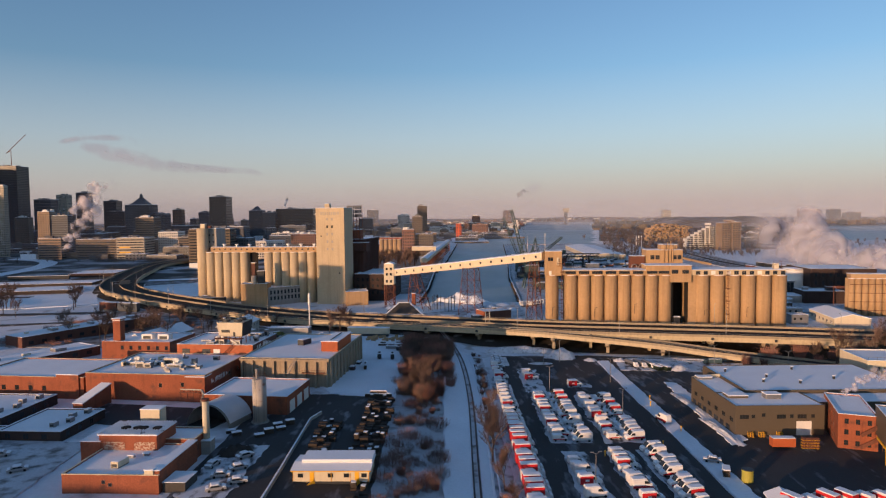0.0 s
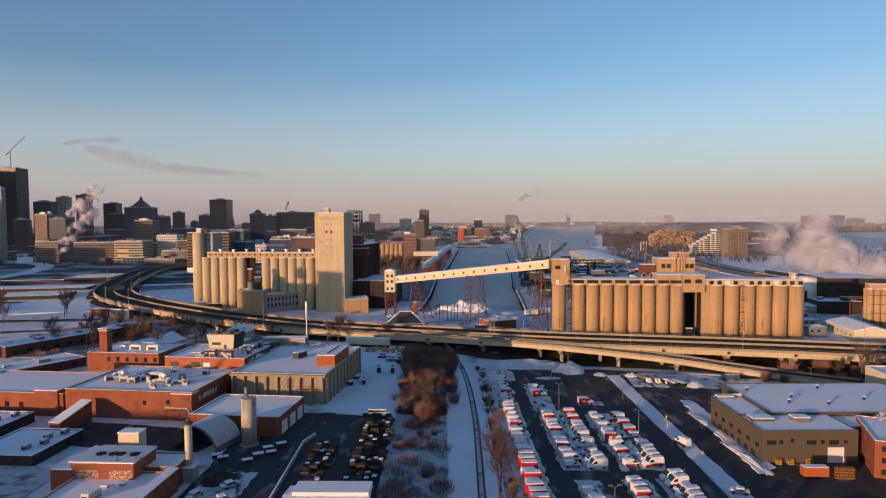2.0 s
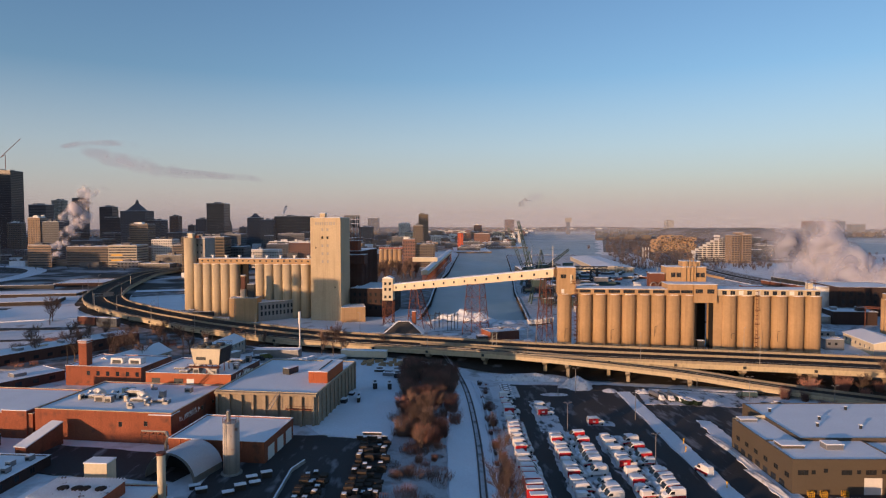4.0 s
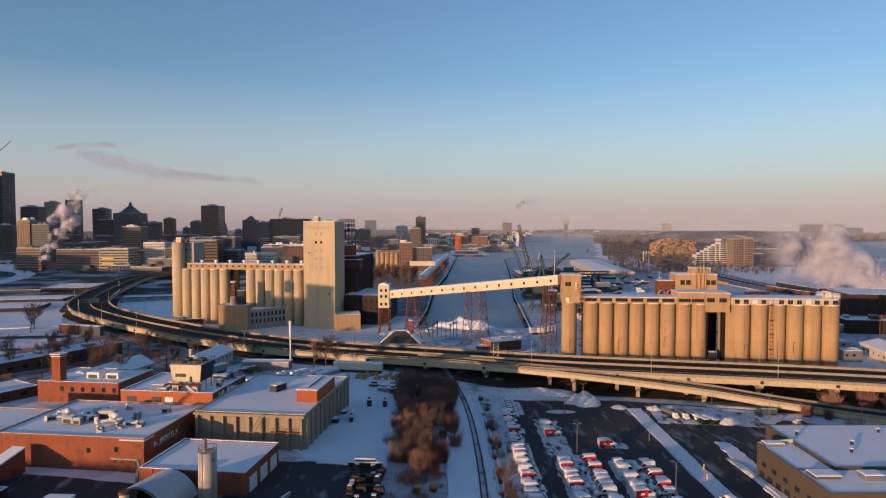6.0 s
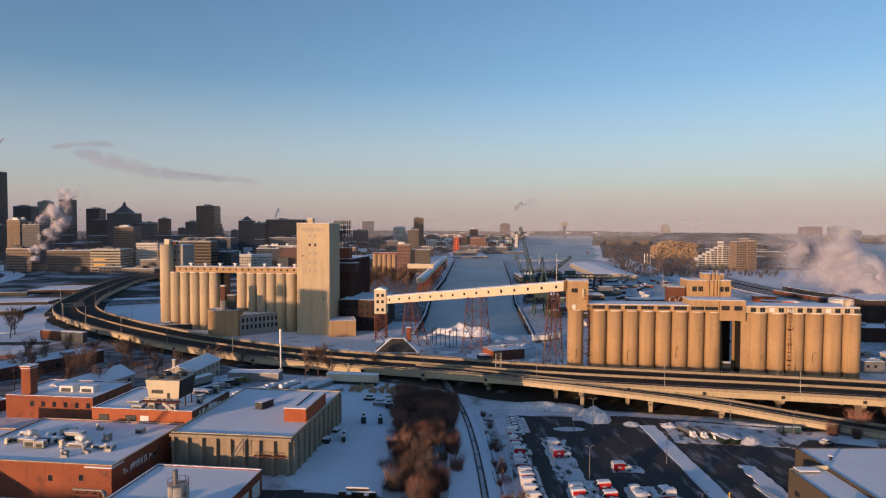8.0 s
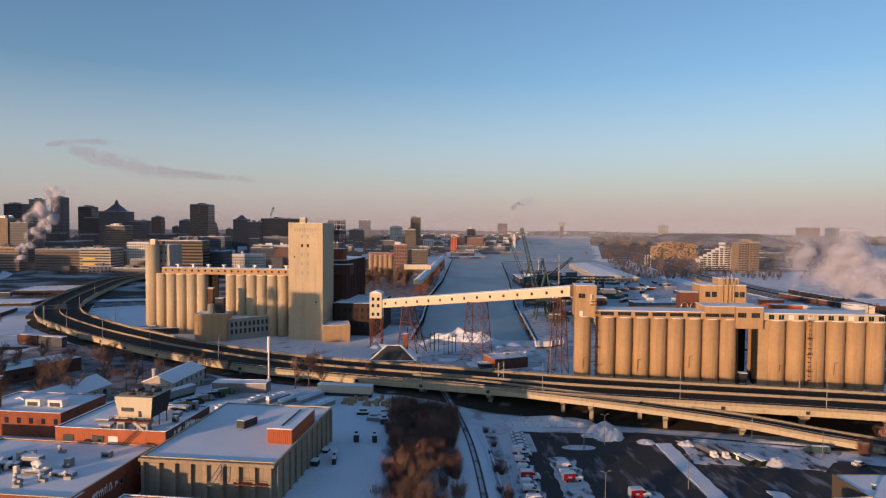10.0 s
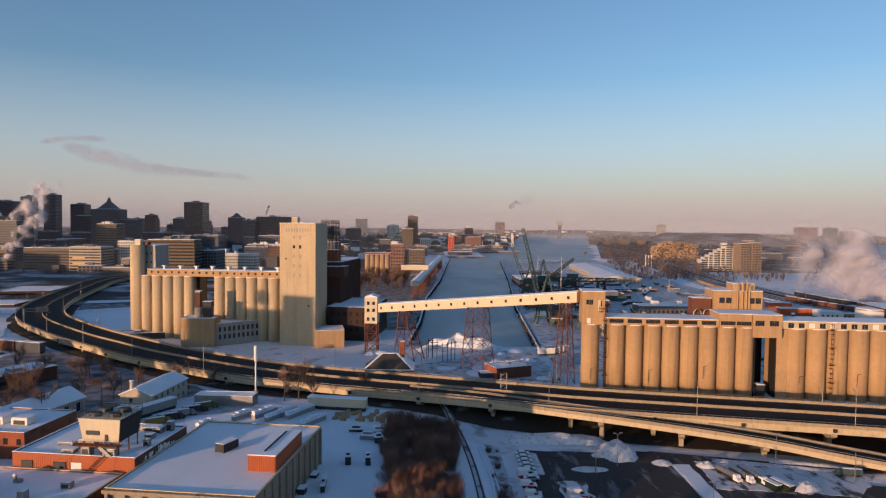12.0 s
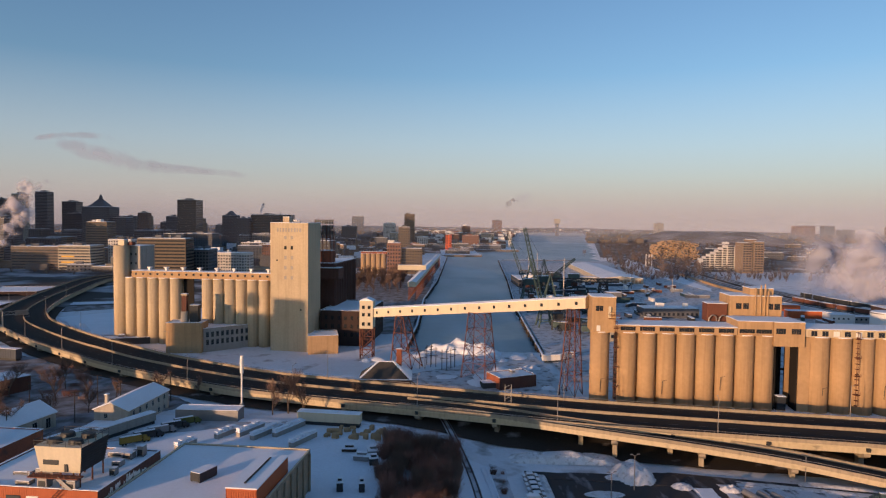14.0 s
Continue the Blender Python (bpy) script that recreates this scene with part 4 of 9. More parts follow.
for a_, b_ in zip(rows_, rows_[1:]):
    for j in range(6):
        bm.faces.new((a_[j], a_[j + 1], b_[j + 1], b_[j]))
part("town_ground", bm, TOWN_GROUND, label="wooded shore and streets patched with snow", kind="structure", category="ground")
bm = bmesh.new()
rows_ = []
for y_ in list(range(1420, 1560, 28)) + list(range(1570, 2400, 60)) + list(range(2400, 4200, 200)):
    a_ = -0.05 * y_ - 30 if y_ < 2300 else 0.04 * y_
    rows_.append([bm.verts.new((a_ + (west_shore(y_) - 8 - a_) * k_ / 8, y_, -0.5)) for k_ in range(9)])
for a_, b_ in zip(rows_, rows_[1:]):
    for j in range(8):
        bm.faces.new((a_[j], a_[j + 1], b_[j + 1], b_[j]))
part("town_ground", bm, TOWN_GROUND, label="old harbour streets and quays patched with snow", kind="structure", category="ground")
bm = bmesh.new()
rows_ = []
for y_ in range(380, 1226, 26):
    q_ = canal(y_)[1] + 1.5
    rows_.append([bm.verts.new((q_ + k_ * (320 - q_) / 11, y_, -0.6)) for k_ in range(12)])
for a_, b_ in zip(rows_, rows_[1:]):
    for j in range(11):
        bm.faces.new((a_[j], a_[j + 1], b_[j + 1], b_[j]))
part("dock_ground", bm, SNOW_DIRTY, label="dirty snow on the dock apron", kind="structure", category="ground")

for lo_, hi_, y0_ in ((-0.92, 0.045, 2250), (0.245, 0.54, 1330)):
    bm = bmesh.new()
    rows_ = []
    for y_ in list(range(y0_, 2500, 90)) + list(range(2500, 4500, 200)):
        h_ = hi_ if hi_ < 0.1 or y_ < 2500 else 0.92
        rows_.append([bm.verts.new((lo_ * y_ + (h_ - lo_) * y_ * k_ / 16, y_, -0.45)) for k_ in range(17)])
    for a_, b_ in zip(rows_, rows_[1:]):
        for j in range(16):
            bm.faces.new((a_[j], a_[j + 1], b_[j + 1], b_[j]))
    part("town_ground", bm, TOWN_GROUND, label="far city streets and woods patched with snow", kind="structure", category="ground")

# ---- railway ----
TRACK = smooth_path([(9.3, 90, 0), (9.8, 145, 0), (11.0, 200, 0), (11.2, 226, 0), (10.6, 258, 0), (9.0, 285, 0), (5.5, 312, 0), (-1, 342, 0), (-12, 380, 0)], 3)
TRACK = [Vector((p.x, p.y, ground_z(p.x, p.y))) for p in TRACK]
track = thing("railway_track", pose(0, 0, 0), "single railway track half buried in snow", "railway track", kind="structure")
bm = bmesh.new()
sweep(bm, TRACK, [(-1.35, -0.3), (1.35, -0.3), (1.25, 0.16), (-1.25, 0.16)])
part("ballast", bm, SNOW_DIRTY, track)
for o in (-0.75, 0.75):
    bm = bmesh.new()
    sweep(bm, TRACK, [(o - 0.09, 0.1), (o + 0.09, 0.1), (o + 0.06, 0.34), (o - 0.06, 0.34)])
    part("rail", bm, RUST, track)
    bm = bmesh.new()
    sweep(bm, TRACK, [(o - 0.38, 0.165), (o + 0.12, 0.165), (o + 0.1, 0.2), (o - 0.36, 0.2)])
    part("rail_groove", bm, METAL_DARK, track, "dark wheel groove in the snow")
for o in (-5.4, -4.0):
    bm = bmesh.new()
    sweep(bm, [p for p in TRACK if p.y < 292], [(o - 0.22, -0.1), (o + 0.22, -0.1), (o + 0.18, 0.165), (o - 0.18, 0.165)])
    part("wheel_track", bm, SNOW, track, "faint wheel track in the snow")


# ---- vehicles ----
def extrude_profile(bm, prof, y0, y1, mi=0, bevel=0.0):
    a = [bm.verts.new((x, y0, z)) for x, z in prof]
    b = [bm.verts.new((x, y1, z)) for x, z in prof]
    k = len(prof)
    fs = [bm.faces.new(a), bm.faces.new(b[::-1])]
    for i in range(k):
        fs.append(bm.faces.new((a[(i + 1) % k], a[i], b[i], b[(i + 1) % k])))
    for f in fs:
        f.material_index = mi
    bmesh.ops.recalc_face_normals(bm, faces=bm.faces)
    if bevel:
        bmesh.ops.bevel(bm, geom=list({e for f in fs for e in f.edges}), offset=bevel, segments=1, affect="EDGES")


TYRE = material("tyre_rubber", (0.02, 0.02, 0.02), 0.9, vary=0.2, bump=0.0)
PAINT_WHITE = material("white_car_paint", (0.72, 0.72, 0.72), 0.35, vary=0.08, bump=0.0, spec=0.5)
PAINT_GREY = material("grey_car_paint", (0.30, 0.31, 0.33), 0.4, vary=0.15, bump=0.0, spec=0.4)


def wheels(t, xs_, ys_, r=0.34):
    bm = bmesh.new()
    cyl(bm, 0, 0, -0.12, 0.12, r, n=10)
    me = bpy.data.meshes.new("wheel")
    bm.to_mesh(me)
    bm.free()
    me.materials.append(TYRE)
    for x in xs_:
        for y in ys_:
            share("wheel", me, t, pose(x, y, r, 90, 0, 0))


def van(m, label, tall=True, stripe=True, paint=None, side_red=False, group="parked delivery vans"):
    t = thing("delivery_van", m, label, "van", group)
    L_, W, H = (5.7, 2.05, 2.6) if tall else (4.6, 1.85, 1.85)
    prof = [(0, 0.35), (0.02, H - 0.2), (0.25, H), (L_ * 0.64, H), (L_ * 0.80, H * 0.57), (L_ * 0.97, H * 0.46), (L_, H * 0.34), (L_, 0.35)]
    bm = bmesh.new()
    extrude_profile(bm, prof, -W / 2, W / 2, 0, 0.16)
    part("body", bm, paint or PAINT_WHITE, t)
    bm = bmesh.new()
    p = [(L_ * 0.655, H - 0.05), (L_ * 0.79, H * 0.6), (L_ * 0.81, H * 0.6), (L_ * 0.675, H - 0.03)]
    extrude_profile(bm, p, -W * 0.42, W * 0.42)
    part("windscreen", bm, GLASS, t, "dark windscreen")
    for s in (-1, 1):
        bm = bmesh.new()
        y0, y1 = sorted((s * W / 2 * 0.99, s * (W / 2 + 0.012)))
        extrude_profile(bm, [(L_ * 0.52, H * 0.58), (L_ * 0.53, H * 0.84), (L_ * 0.67, H * 0.84), (L_ * 0.76, H * 0.58)], y0, y1)
        part("side_window", bm, GLASS, t)
        if stripe:
            bm = bmesh.new()
            y0, y1 = sorted((s * W / 2 * 0.99, s * (W / 2 + 0.014)))
            if side_red:
                box(bm, 0.12, L_ * 0.6, y0, y1, 0.45, H * 0.9)
            else:
                extrude_profile(bm, [(0.15, 0.5), (0.15, H * 0.42), (L_ * 0.55, H * 0.42), (L_ * 0.93, H * 0.3), (L_ * 0.93, 0.5)], y0, y1)
            part("side_panel", bm, RED, t, "red side panel")
            if side_red:
                bm = bmesh.new()
                y0, y1 = sorted((s * W / 2, s * (W / 2 + 0.022)))
                box(bm, L_ * 0.25, L_ * 0.42, y0, y1, H * 0.42, H * 0.62)
                part("emblem", bm, PAINT_WHITE, t, "plain white emblem panel")
    bm = bmesh.new()
    extrude_profile(bm, [(0.06, H - 0.03), (0.2, H + 0.16), (L_ * 0.58, H + 0.14), (L_ * 0.63, H)], -W * 0.42, W * 0.42, 0, 0.06)
    part("roof_snow", bm, SNOW_ROOF, t, "snow on the roof")
    bm = bmesh.new()
    extrude_profile(bm, [(L_ * 0.80, H * 0.56), (L_ * 0.82, H * 0.62), (L_ * 0.96, H * 0.51), (L_ * 0.975, H * 0.44)], -W * 0.44, W * 0.44)
    part("bonnet_snow", bm, SNOW_ROOF, t, "snow on the bonnet")
    wheels(t, (L_ * 0.19, L_ * 0.83), (-W / 2 + 0.1, W / 2 - 0.1))
    return t


def box_truck(m, label):
    t = thing("box_truck", m, label, "truck", "parked delivery vans")
    bm = bmesh.new()
    box(bm, 0, 4.3, -1.1, 1.1, 0.75, 3.1)
    bmesh.ops.bevel(bm, geom=bm.edges[:], offset=0.05, segments=1, affect="EDGES")
    part("box_body", bm, RED, t, "red box body")
    bm = bmesh.new()
    extrude_profile(bm, [(4.35, 0.45), (4.35, 2.3), (4.95, 2.25), (5.5, 1.35), (6.2, 1.15), (6.25, 0.45)], -1.0, 1.0, 0, 0.06)
    part("cab", bm, PAINT_WHITE, t, "white cab")
    bm = bmesh.new()
    extrude_profile(bm, [(5.0, 2.18), (5.45, 1.42), (5.49, 1.42), (5.04, 2.2)], -0.85, 0.85)
    part("windscreen", bm, GLASS, t)
    bm = bmesh.new()
    box(bm, 0.1, 6.0, -0.8, 0.8, 0.4, 0.75)
    part("chassis", bm, METAL_DARK, t)
    bm = bmesh.new()
    box(bm, 0.05, 4.25, -1.06, 1.06, 3.104, 3.36)
    bmesh.ops.bevel(bm, geom=bm.edges[:], offset=0.09, segments=1, affect="EDGES")
    part("roof_snow", bm, SNOW_ROOF, t, "thick snow on the box roof")
    for s in (-1, 1):
        bm = bmesh.new()
        y0, y1 = sorted((s * 1.1, s * 1.115))
        box(bm, 1.2, 3.1, y0, y1, 1.7, 2.4)
        part("emblem", bm, PAINT_WHITE, t, "plain white emblem panel")
    bm = bmesh.new()
    extrude_profile(bm, [(5.5, 1.37), (5.6, 1.5), (6.1, 1.32), (6.2, 1.17)], -0.9, 0.9)
    part("bonnet_snow", bm, SNOW_ROOF, t)
    wheels(t, (1.1, 5.3), (-0.9, 0.9), 0.4)
    return t




def car(m, label, paint):
    t = thing("parked_car", m, label, "car", "snowy parked cars")
    bm = bmesh.new()
    extrude_profile(bm, [(0, 0.3), (0.05, 0.85), (0.7, 0.95), (1.2, 1.4), (2.9, 1.42), (3.6, 0.95), (4.4, 0.82), (4.5, 0.3)], -0.88, 0.88, 0, 0.08)
    part("body", bm, paint, t)
    for s in (-1, 1):
        bm = bmesh.new()
        y0, y1 = sorted((s * 0.87, s * 0.895))
        extrude_profile(bm, [(1.0, 0.95), (1.3, 1.32), (2.85, 1.34), (3.35, 0.95)], y0, y1)
        part("side_window", bm, GLASS, t)
    bm = bmesh.new()
    extrude_profile(bm, [(1.1, 1.38), (1.25, 1.6), (2.8, 1.62), (3.05, 1.36)], -0.8, 0.8, 0, 0.07)
    part("roof_snow", bm, SNOW_ROOF, t)
    bm = bmesh.new()
    extrude_profile(bm, [(3.5, 0.95), (3.6, 1.1), (4.35, 0.98), (4.42, 0.84)], -0.8, 0.8)
    part("bonnet_snow", bm, SNOW_ROOF, t)
    bm = bmesh.new()
    extrude_profile(bm, [(0.05, 0.86), (0.1, 1.06), (0.7, 1.12), (0.75, 0.96)], -0.8, 0.8)
    part("boot_snow", bm, SNOW_ROOF, t)
    wheels(t, (0.85, 3.65), (-0.8, 0.8), 0.31)
    return t


masters = {
    "tall": lambda m: van(m, "white high-roof delivery van with a low red panel, roof under snow"),
    "plain": lambda m: van(m, "plain white high-roof van with snow on its roof", stripe=False),
    "small": lambda m: van(m, "small white delivery van with a red panel and snowy roof", tall=False),
    "box": lambda m: box_truck(m, "red box delivery truck with a white cab and snowy roof"),
    "red": lambda m: van(m, "tall delivery van with fully red sides, snow on top", side_red=True),
}
made_vans = {}


def put_van(kind, x, y, rz, dz=0.03):
    m = pose(x, y, ground_z(x, y) + dz, 0, 0, rz) @ Matrix.Scale(1.0, 4)
    if kind in made_vans:
        return copy_thing(made_vans[kind], m)
    made_vans[kind] = masters[kind](m)
    return made_vans[kind]


rng = random.Random(5)
y = 128.0
while y < 272:
    if not (236 < y < 241):
        far = y > 198
        kind = rng.choice(["box", "box", "box", "red", "tall"]) if not far else rng.choice(["red", "tall", "small"])
        put_van(kind, 20.4 + (y - 128) * 0.012 + rng.uniform(-0.3, 0.3), y, rng.uniform(-2, 2) + 3)
    y += 3.35 if y < 200 else rng.choice([3.6, 4.6, 6.2])
for x0, runs, flip in ((33.3, ((183, 266),), 0), (34.5, ((128, 174),), 0), (44.6, ((183, 232),), 180), (46.4, ((128, 173),), 0), (49.0, ((184, 226), (240, 243)), 0), (60.0, ((184, 228),), 180), (61.8, ((128, 175),), 180)):
    for lo, hi in runs:
        y = lo
        while y < hi:
            if rng.random() < (0.93 if y < 222 else 0.42):
                put_van(rng.choice(["tall", "tall", "plain", "small", "small", "red", "red"]), x0 + rng.uniform(-0.3, 0.3), y, flip + rng.uniform(-3, 3) + 8 * (1 if flip == 0 else 1))
            y += rng.uniform(2.95, 3.4)
for i in range(7):
    put_van(rng.choice(["red", "box", "tall"]), 80 + i * 4.2, 138.5 + i * 0.4, 118)
put_van("tall", 71.5, 196, 108, 0.25)

# parked cars under the viaduct bank and in the factory yard
car_spots = [(23.5, 268 + i * 3.1, 4) for i in range(7)] + [(-50, 139, 20), (-51.5, 146.5, 12), (-48.5, 150, 34), (-49, 157, 44), (-54, 151, 75), (-46.5, 143, 15)] + [(-101, 150, 30), (-112, 160, 20), (121.5, 262, 15)]
car0 = None
for i, (x, y, r) in enumerate(car_spots):
    m = pose(x, y, ground_z(x, y) + 0.06, 0, 0, r)
    if car0 is None:
        car0 = car(m, "grey parked car buried in snow", PAINT_GREY)
    else:
        c = copy_thing(car0, m)


def lot_lamp(x, y, h, heads):
    street_lamp(pose(x, y, ground_z(x, y), 0, 0, 10), h, 1.0, "slim grey lot lamp with twin heads", "parking lot lamps", heads)


for x, y, h in ((53, 280, 9.5), (41, 234, 9), (59.5, 204, 9), (38, 150, 9), (66.5, 246, 9), (45, 274, 7), (116, 268, 9), (140, 255, 9), (103, 285, 8)):
    lot_lamp(x, y, h, 2)
# barrier gate posts, hydrant markers
for x, y in ((45.5, 171), (63.5, 178), (72, 215), (74, 222), (73, 190)):
    t = thing("marker_post", pose(x, y, ground_z(x, y) + 0.1), "short yellow marker post in the snow", "post", "marker posts")
    bm = bmesh.new()
    cyl(bm, 0, 0, 0, 1.5, 0.14, n=8)
    cyl(bm, 0, 0, 1.3, 1.6, 0.28, n=8)
    part("post", bm, YELLOW, t)


def lorry(m, label, body_mat, group="parked lorries", tank=False, size=0.78):
    t = thing("lorry", m @ Matrix.Scale(size, 4), label, "lorry", group)
    bm = bmesh.new()
    if tank:
        cyl(bm, 0, 0, 0, 9.0, 1.15, n=14)
        bmesh.ops.transform(bm, matrix=pose(0, 0, 2.1, 0, 90, 0), verts=bm.verts)
    else:
        box(bm, 0, 9, -1.2, 1.2, 1.0, 3.7)
    part("trailer_body", bm, body_mat, t)
    bm = bmesh.new()
    extrude_profile(bm, [(9.6, 0.6), (9.6, 3.0), (11.2, 3.0), (11.6, 1.9), (12.6, 1.7), (12.6, 0.6)], -1.15, 1.15, 0, 0.08)
    part("cab", bm, PAINT_WHITE if tank else body_mat, t)
    bm = bmesh.new()
    box(bm, 0, 12, -0.9, 0.9, 0.6, 1.0)
    part("chassis", bm, METAL_DARK, t)
    if not tank:
        bm = bmesh.new()
        box(bm, 0.2, 8.8, -0.8, 0.8, 3.704, 3.9)
        part("roof_snow", bm, SNOW_ROOF, t)
    wheels(t, (1.2, 2.4, 10.0, 11.6), (-1.0, 1.0), 0.5)
    return t


for i in range(3):
    lorry(pose(81.0 + i * 3.3, 275.5 - i * 0.8, ground_z(82, 272) + 0.15, 0, 0, -74), "silver tank lorry parked on the snow", METAL, tank=True, size=0.7)
lorry(pose(121, 272.5, ground_z(120, 272) + 0.1, 0, 0, 180 - 8), "teal box trailer parked by the service road", material("teal_paint", (0.05, 0.09, 0.10), 0.5, vary=0.15), group="parked trailer", size=0.6)
for i in range(2):
    t = thing("skip", pose(89.5 + i * 3.2, 268 - i * 0.5, ground_z(92, 265) + 0.15, 0, 0, -70), "dark green waste skip in the snow", "skip", "waste skips")
    bm = bmesh.new()
    extrude_profile(bm, [(0, 0), (-0.6, 1.6), (6.6, 1.6), (6, 0)], -1.1, 1.1)
    part("bin", bm, material("dark_green_paint", (0.012, 0.025, 0.016), 0.7), t)
    bm = bmesh.new()
    box(bm, -0.3, 6.3, -0.9, 0.9, 1.604, 1.8)
    part("snow_load", bm, SNOW_ROOF, t)

# ---- depot and brick works to the east ----
gz = -5.2
depot = thing("depot", pose(87.3, 186, gz), "brown clad depot with stepped snowy roofs", "industrial building")


def block(parent, name, x0, x1, y0, y1, z0, z1, mat, e=0.3, label=""):
    bm = bmesh.new()
    box(bm, x0, x1, y0, y1, z0, z1 - 0.45)
    ob = part(name, bm, mat, parent, label)
    for q in ((x0, x1, y0, y0 + e), (x0, x1, y1 - e, y1), (x0, x0 + e, y0 + e, y1 - e), (x1 - e, x1, y0 + e, y1 - e)):
        bm = bmesh.new()
        box(bm, *q, z1 - 0.448, z1)
        part("parapet", bm, mat, ob)
    bm = bmesh.new()
    box(bm, x0 + e, x1 - e, y0 + e, y1 - e, z1 - 0.446, z1 - 0.2)
    part("roof_snow", bm, SNOW_ROOF, ob)
    return ob


block(depot, "front_wing", 0, 26, 0, 14, -2, 8.9, CLAD_BROWN)
block(depot, "side_wing", 0, 9.5, 14.02, 33, -2, 8.9, CLAD_BROWN)
block(depot, "main_hall", 9.55, 64, 14.05, 47, -2, 9.4, CLAD_BROWN)
block(depot, "front_wing", 26.05, 64, 4, 14, -2, 8.5, CLAD_BROWN)
slab("roof_box", depot, 1.5, 7.5, 8, 12, 8.75, 9.4, CLAD_BROWN)
for x, y in ((20, 24), (24, 30), (31, 22), (45, 27), (13.5, 38), (38, 40)):
    slab("roof_vent", depot, x, x + 0.6, y, y + 0.6, 9.2, 10.2, METAL_DARK)
slab("roof_unit", depot, 12.5, 17, 7, 10, 8.7, 10.0, METAL)
slab("roof_unit", depot, 1, 6, 30, 32.5, 8.7, 9.4, METAL)
windows(depot, "S", 26, 33, [(2.6, 5.0), (13.4, 5.0), (19.4, 5.0)], 2.6, 1.2, METAL_DARK, bars=2)
windows(depot, "S", 26, 33, [(5.2, 5.2), (8.2, 5.6), (16.4, 5.2), (22.6, 5.2)], 1.0, 1.0, METAL_DARK, bars=0)
windows(depot, "W", 26, 33, [(4 + i * 5.3, 3.6) for i in range(6)], 2.0, 1.2, METAL_DARK, bars=1)
windows(depot, "W", 26, 33, [(3 + i * 4.2, 0.6) for i in range(7)], 2.4, 1.4, METAL_DARK, bars=1)
bm = bmesh.new()
box(bm, 17.8, 22.2, -0.12, 0.02, 0, 4.2)
part("loading_door", bm, METAL_WHITE, depot, "white roller loading door")
bm = bmesh.new()
extrude_profile(bm, [(0, 9.0), (9.5, 9.0), (9.5, 10.0)], 32.4, 33.0)
part("sloped_screen", bm, CREAM, depot, "pale sloped roof screen")
for i in range(3):
    t = thing("pallet_cage", pose(90.5 + i * 3.2 + (i == 2) * 2, 184.4, ground_z(92, 184) + 0.05) @ Matrix.Scale(0.62, 4), "yellow wooden pallet cage by the depot wall", "cage", "pallet cages")
    bm = bmesh.new()
    for x in (0, 0.8, 1.6, 2.3):
        box(bm, x, x + 0.14, 0, 0.14, 0, 2.3)
        box(bm, x, x + 0.14, 1.1, 1.24, 0, 2.3)
    for z in (0.1, 1.1, 2.1):
        box(bm, 0, 2.4, -0.05, 0.05, z, z + 0.14)
    part("frame", bm, YELLOW, t)
    bm = bmesh.new()
    box(bm, 0.15, 2.25, 0.16, 1.1, 0.1, 1.9)
    part("load", bm, WOOD, t)
t = thing("container", pose(92.6, 175, ground_z(97, 175) + 0.75, 0, 0, -3) @ Matrix.Scale(0.86, 4), "orange-red freight container on a trailer", "container")
bm = bmesh.new()
box(bm, 0, 7.2, 0, 2.5, 0, 2.7)
part("body", bm, CLAD_RED, t)
bm = bmesh.new()
box(bm, 0, 0.14, -0.05, -0.001, 0.1, 2.6)
rib = bpy.data.meshes.new("rib")
bm.to_mesh(rib)
bm.free()
rib.materials.append(CLAD_RED)
for i in range(23):
    share("rib", rib, t, pose(0.1 + i * 0.31, 0, 0))
bm = bmesh.new()
box(bm, 0, 7.2, 0, 2.5, 2.704, 2.85)
part("roof_snow", bm, SNOW_ROOF, t)
wheels(t, (2.0, 3.2, 4.6, 5.8), (0.3, 2.2), 0.45)
rack = thing("barrel_rack", pose(101.4, 175.3, ground_z(104, 175) + 0.05, 0, 0, -3) @ Matrix.Scale(0.78, 4), "rack of stacked rusty barrels", "rack")
bm = bmesh.new()
cyl(bm, 0, 0, 0, 1.3, 0.42, n=10)
barrel = bpy.data.meshes.new("barrel")
bm.to_mesh(barrel)
bm.free()
barrel.materials.append(RUST)
for r in range(4):
    for i in range(6):
        share("barrel", barrel, rack, pose(i * 0.95, 1.3, 0.5 + r * 0.98, 90, 0, 0))
    bm = bmesh.new()
    box(bm, -0.6, 5.4, -0.1, 1.4, r * 0.98 - 0.02, r * 0.98 + 0.06)
    part("shelf", bm, YELLOW, rack)
works = flat_building("brick_works", pose(111, 176, gz, 0, 0, -22), 9.5, 22, 9.6, BRICK, "orange brick works with steel fire stairs")
windows(works, "S", 9.5, 22, [(2.0 + i * 2.7, v) for i in range(3) for v in (1.0, 4.0, 7.0)], 1.0, 1.4, BRICK_DARK)
windows(works, "W", 9.5, 22, [(3 + i * 4.2, v) for i in range(4) for v in (1.0, 4.0, 7.0)], 1.1, 1.4, BRICK_DARK)
for k in range(2):
    bm = bmesh.new()
    beam(bm, (5 + k * 0.2, -1.2, 1 + k * 3.4), (10, -1.2, 4.4 + k * 3.4), 0.25, h=1.0)
    box(bm, 9.5, 12, -2.0, -0.1, 4.3 + k * 3.4, 4.5 + k * 3.4)
    for x in (5, 8, 10, 12):
        box(bm, x, x + 0.08, -2.0, -1.92, 1 + k * 3.4, 5.6 + k * 3.4)
    part("fire_stair", bm, RUST, works, "rusty steel fire stair flight")
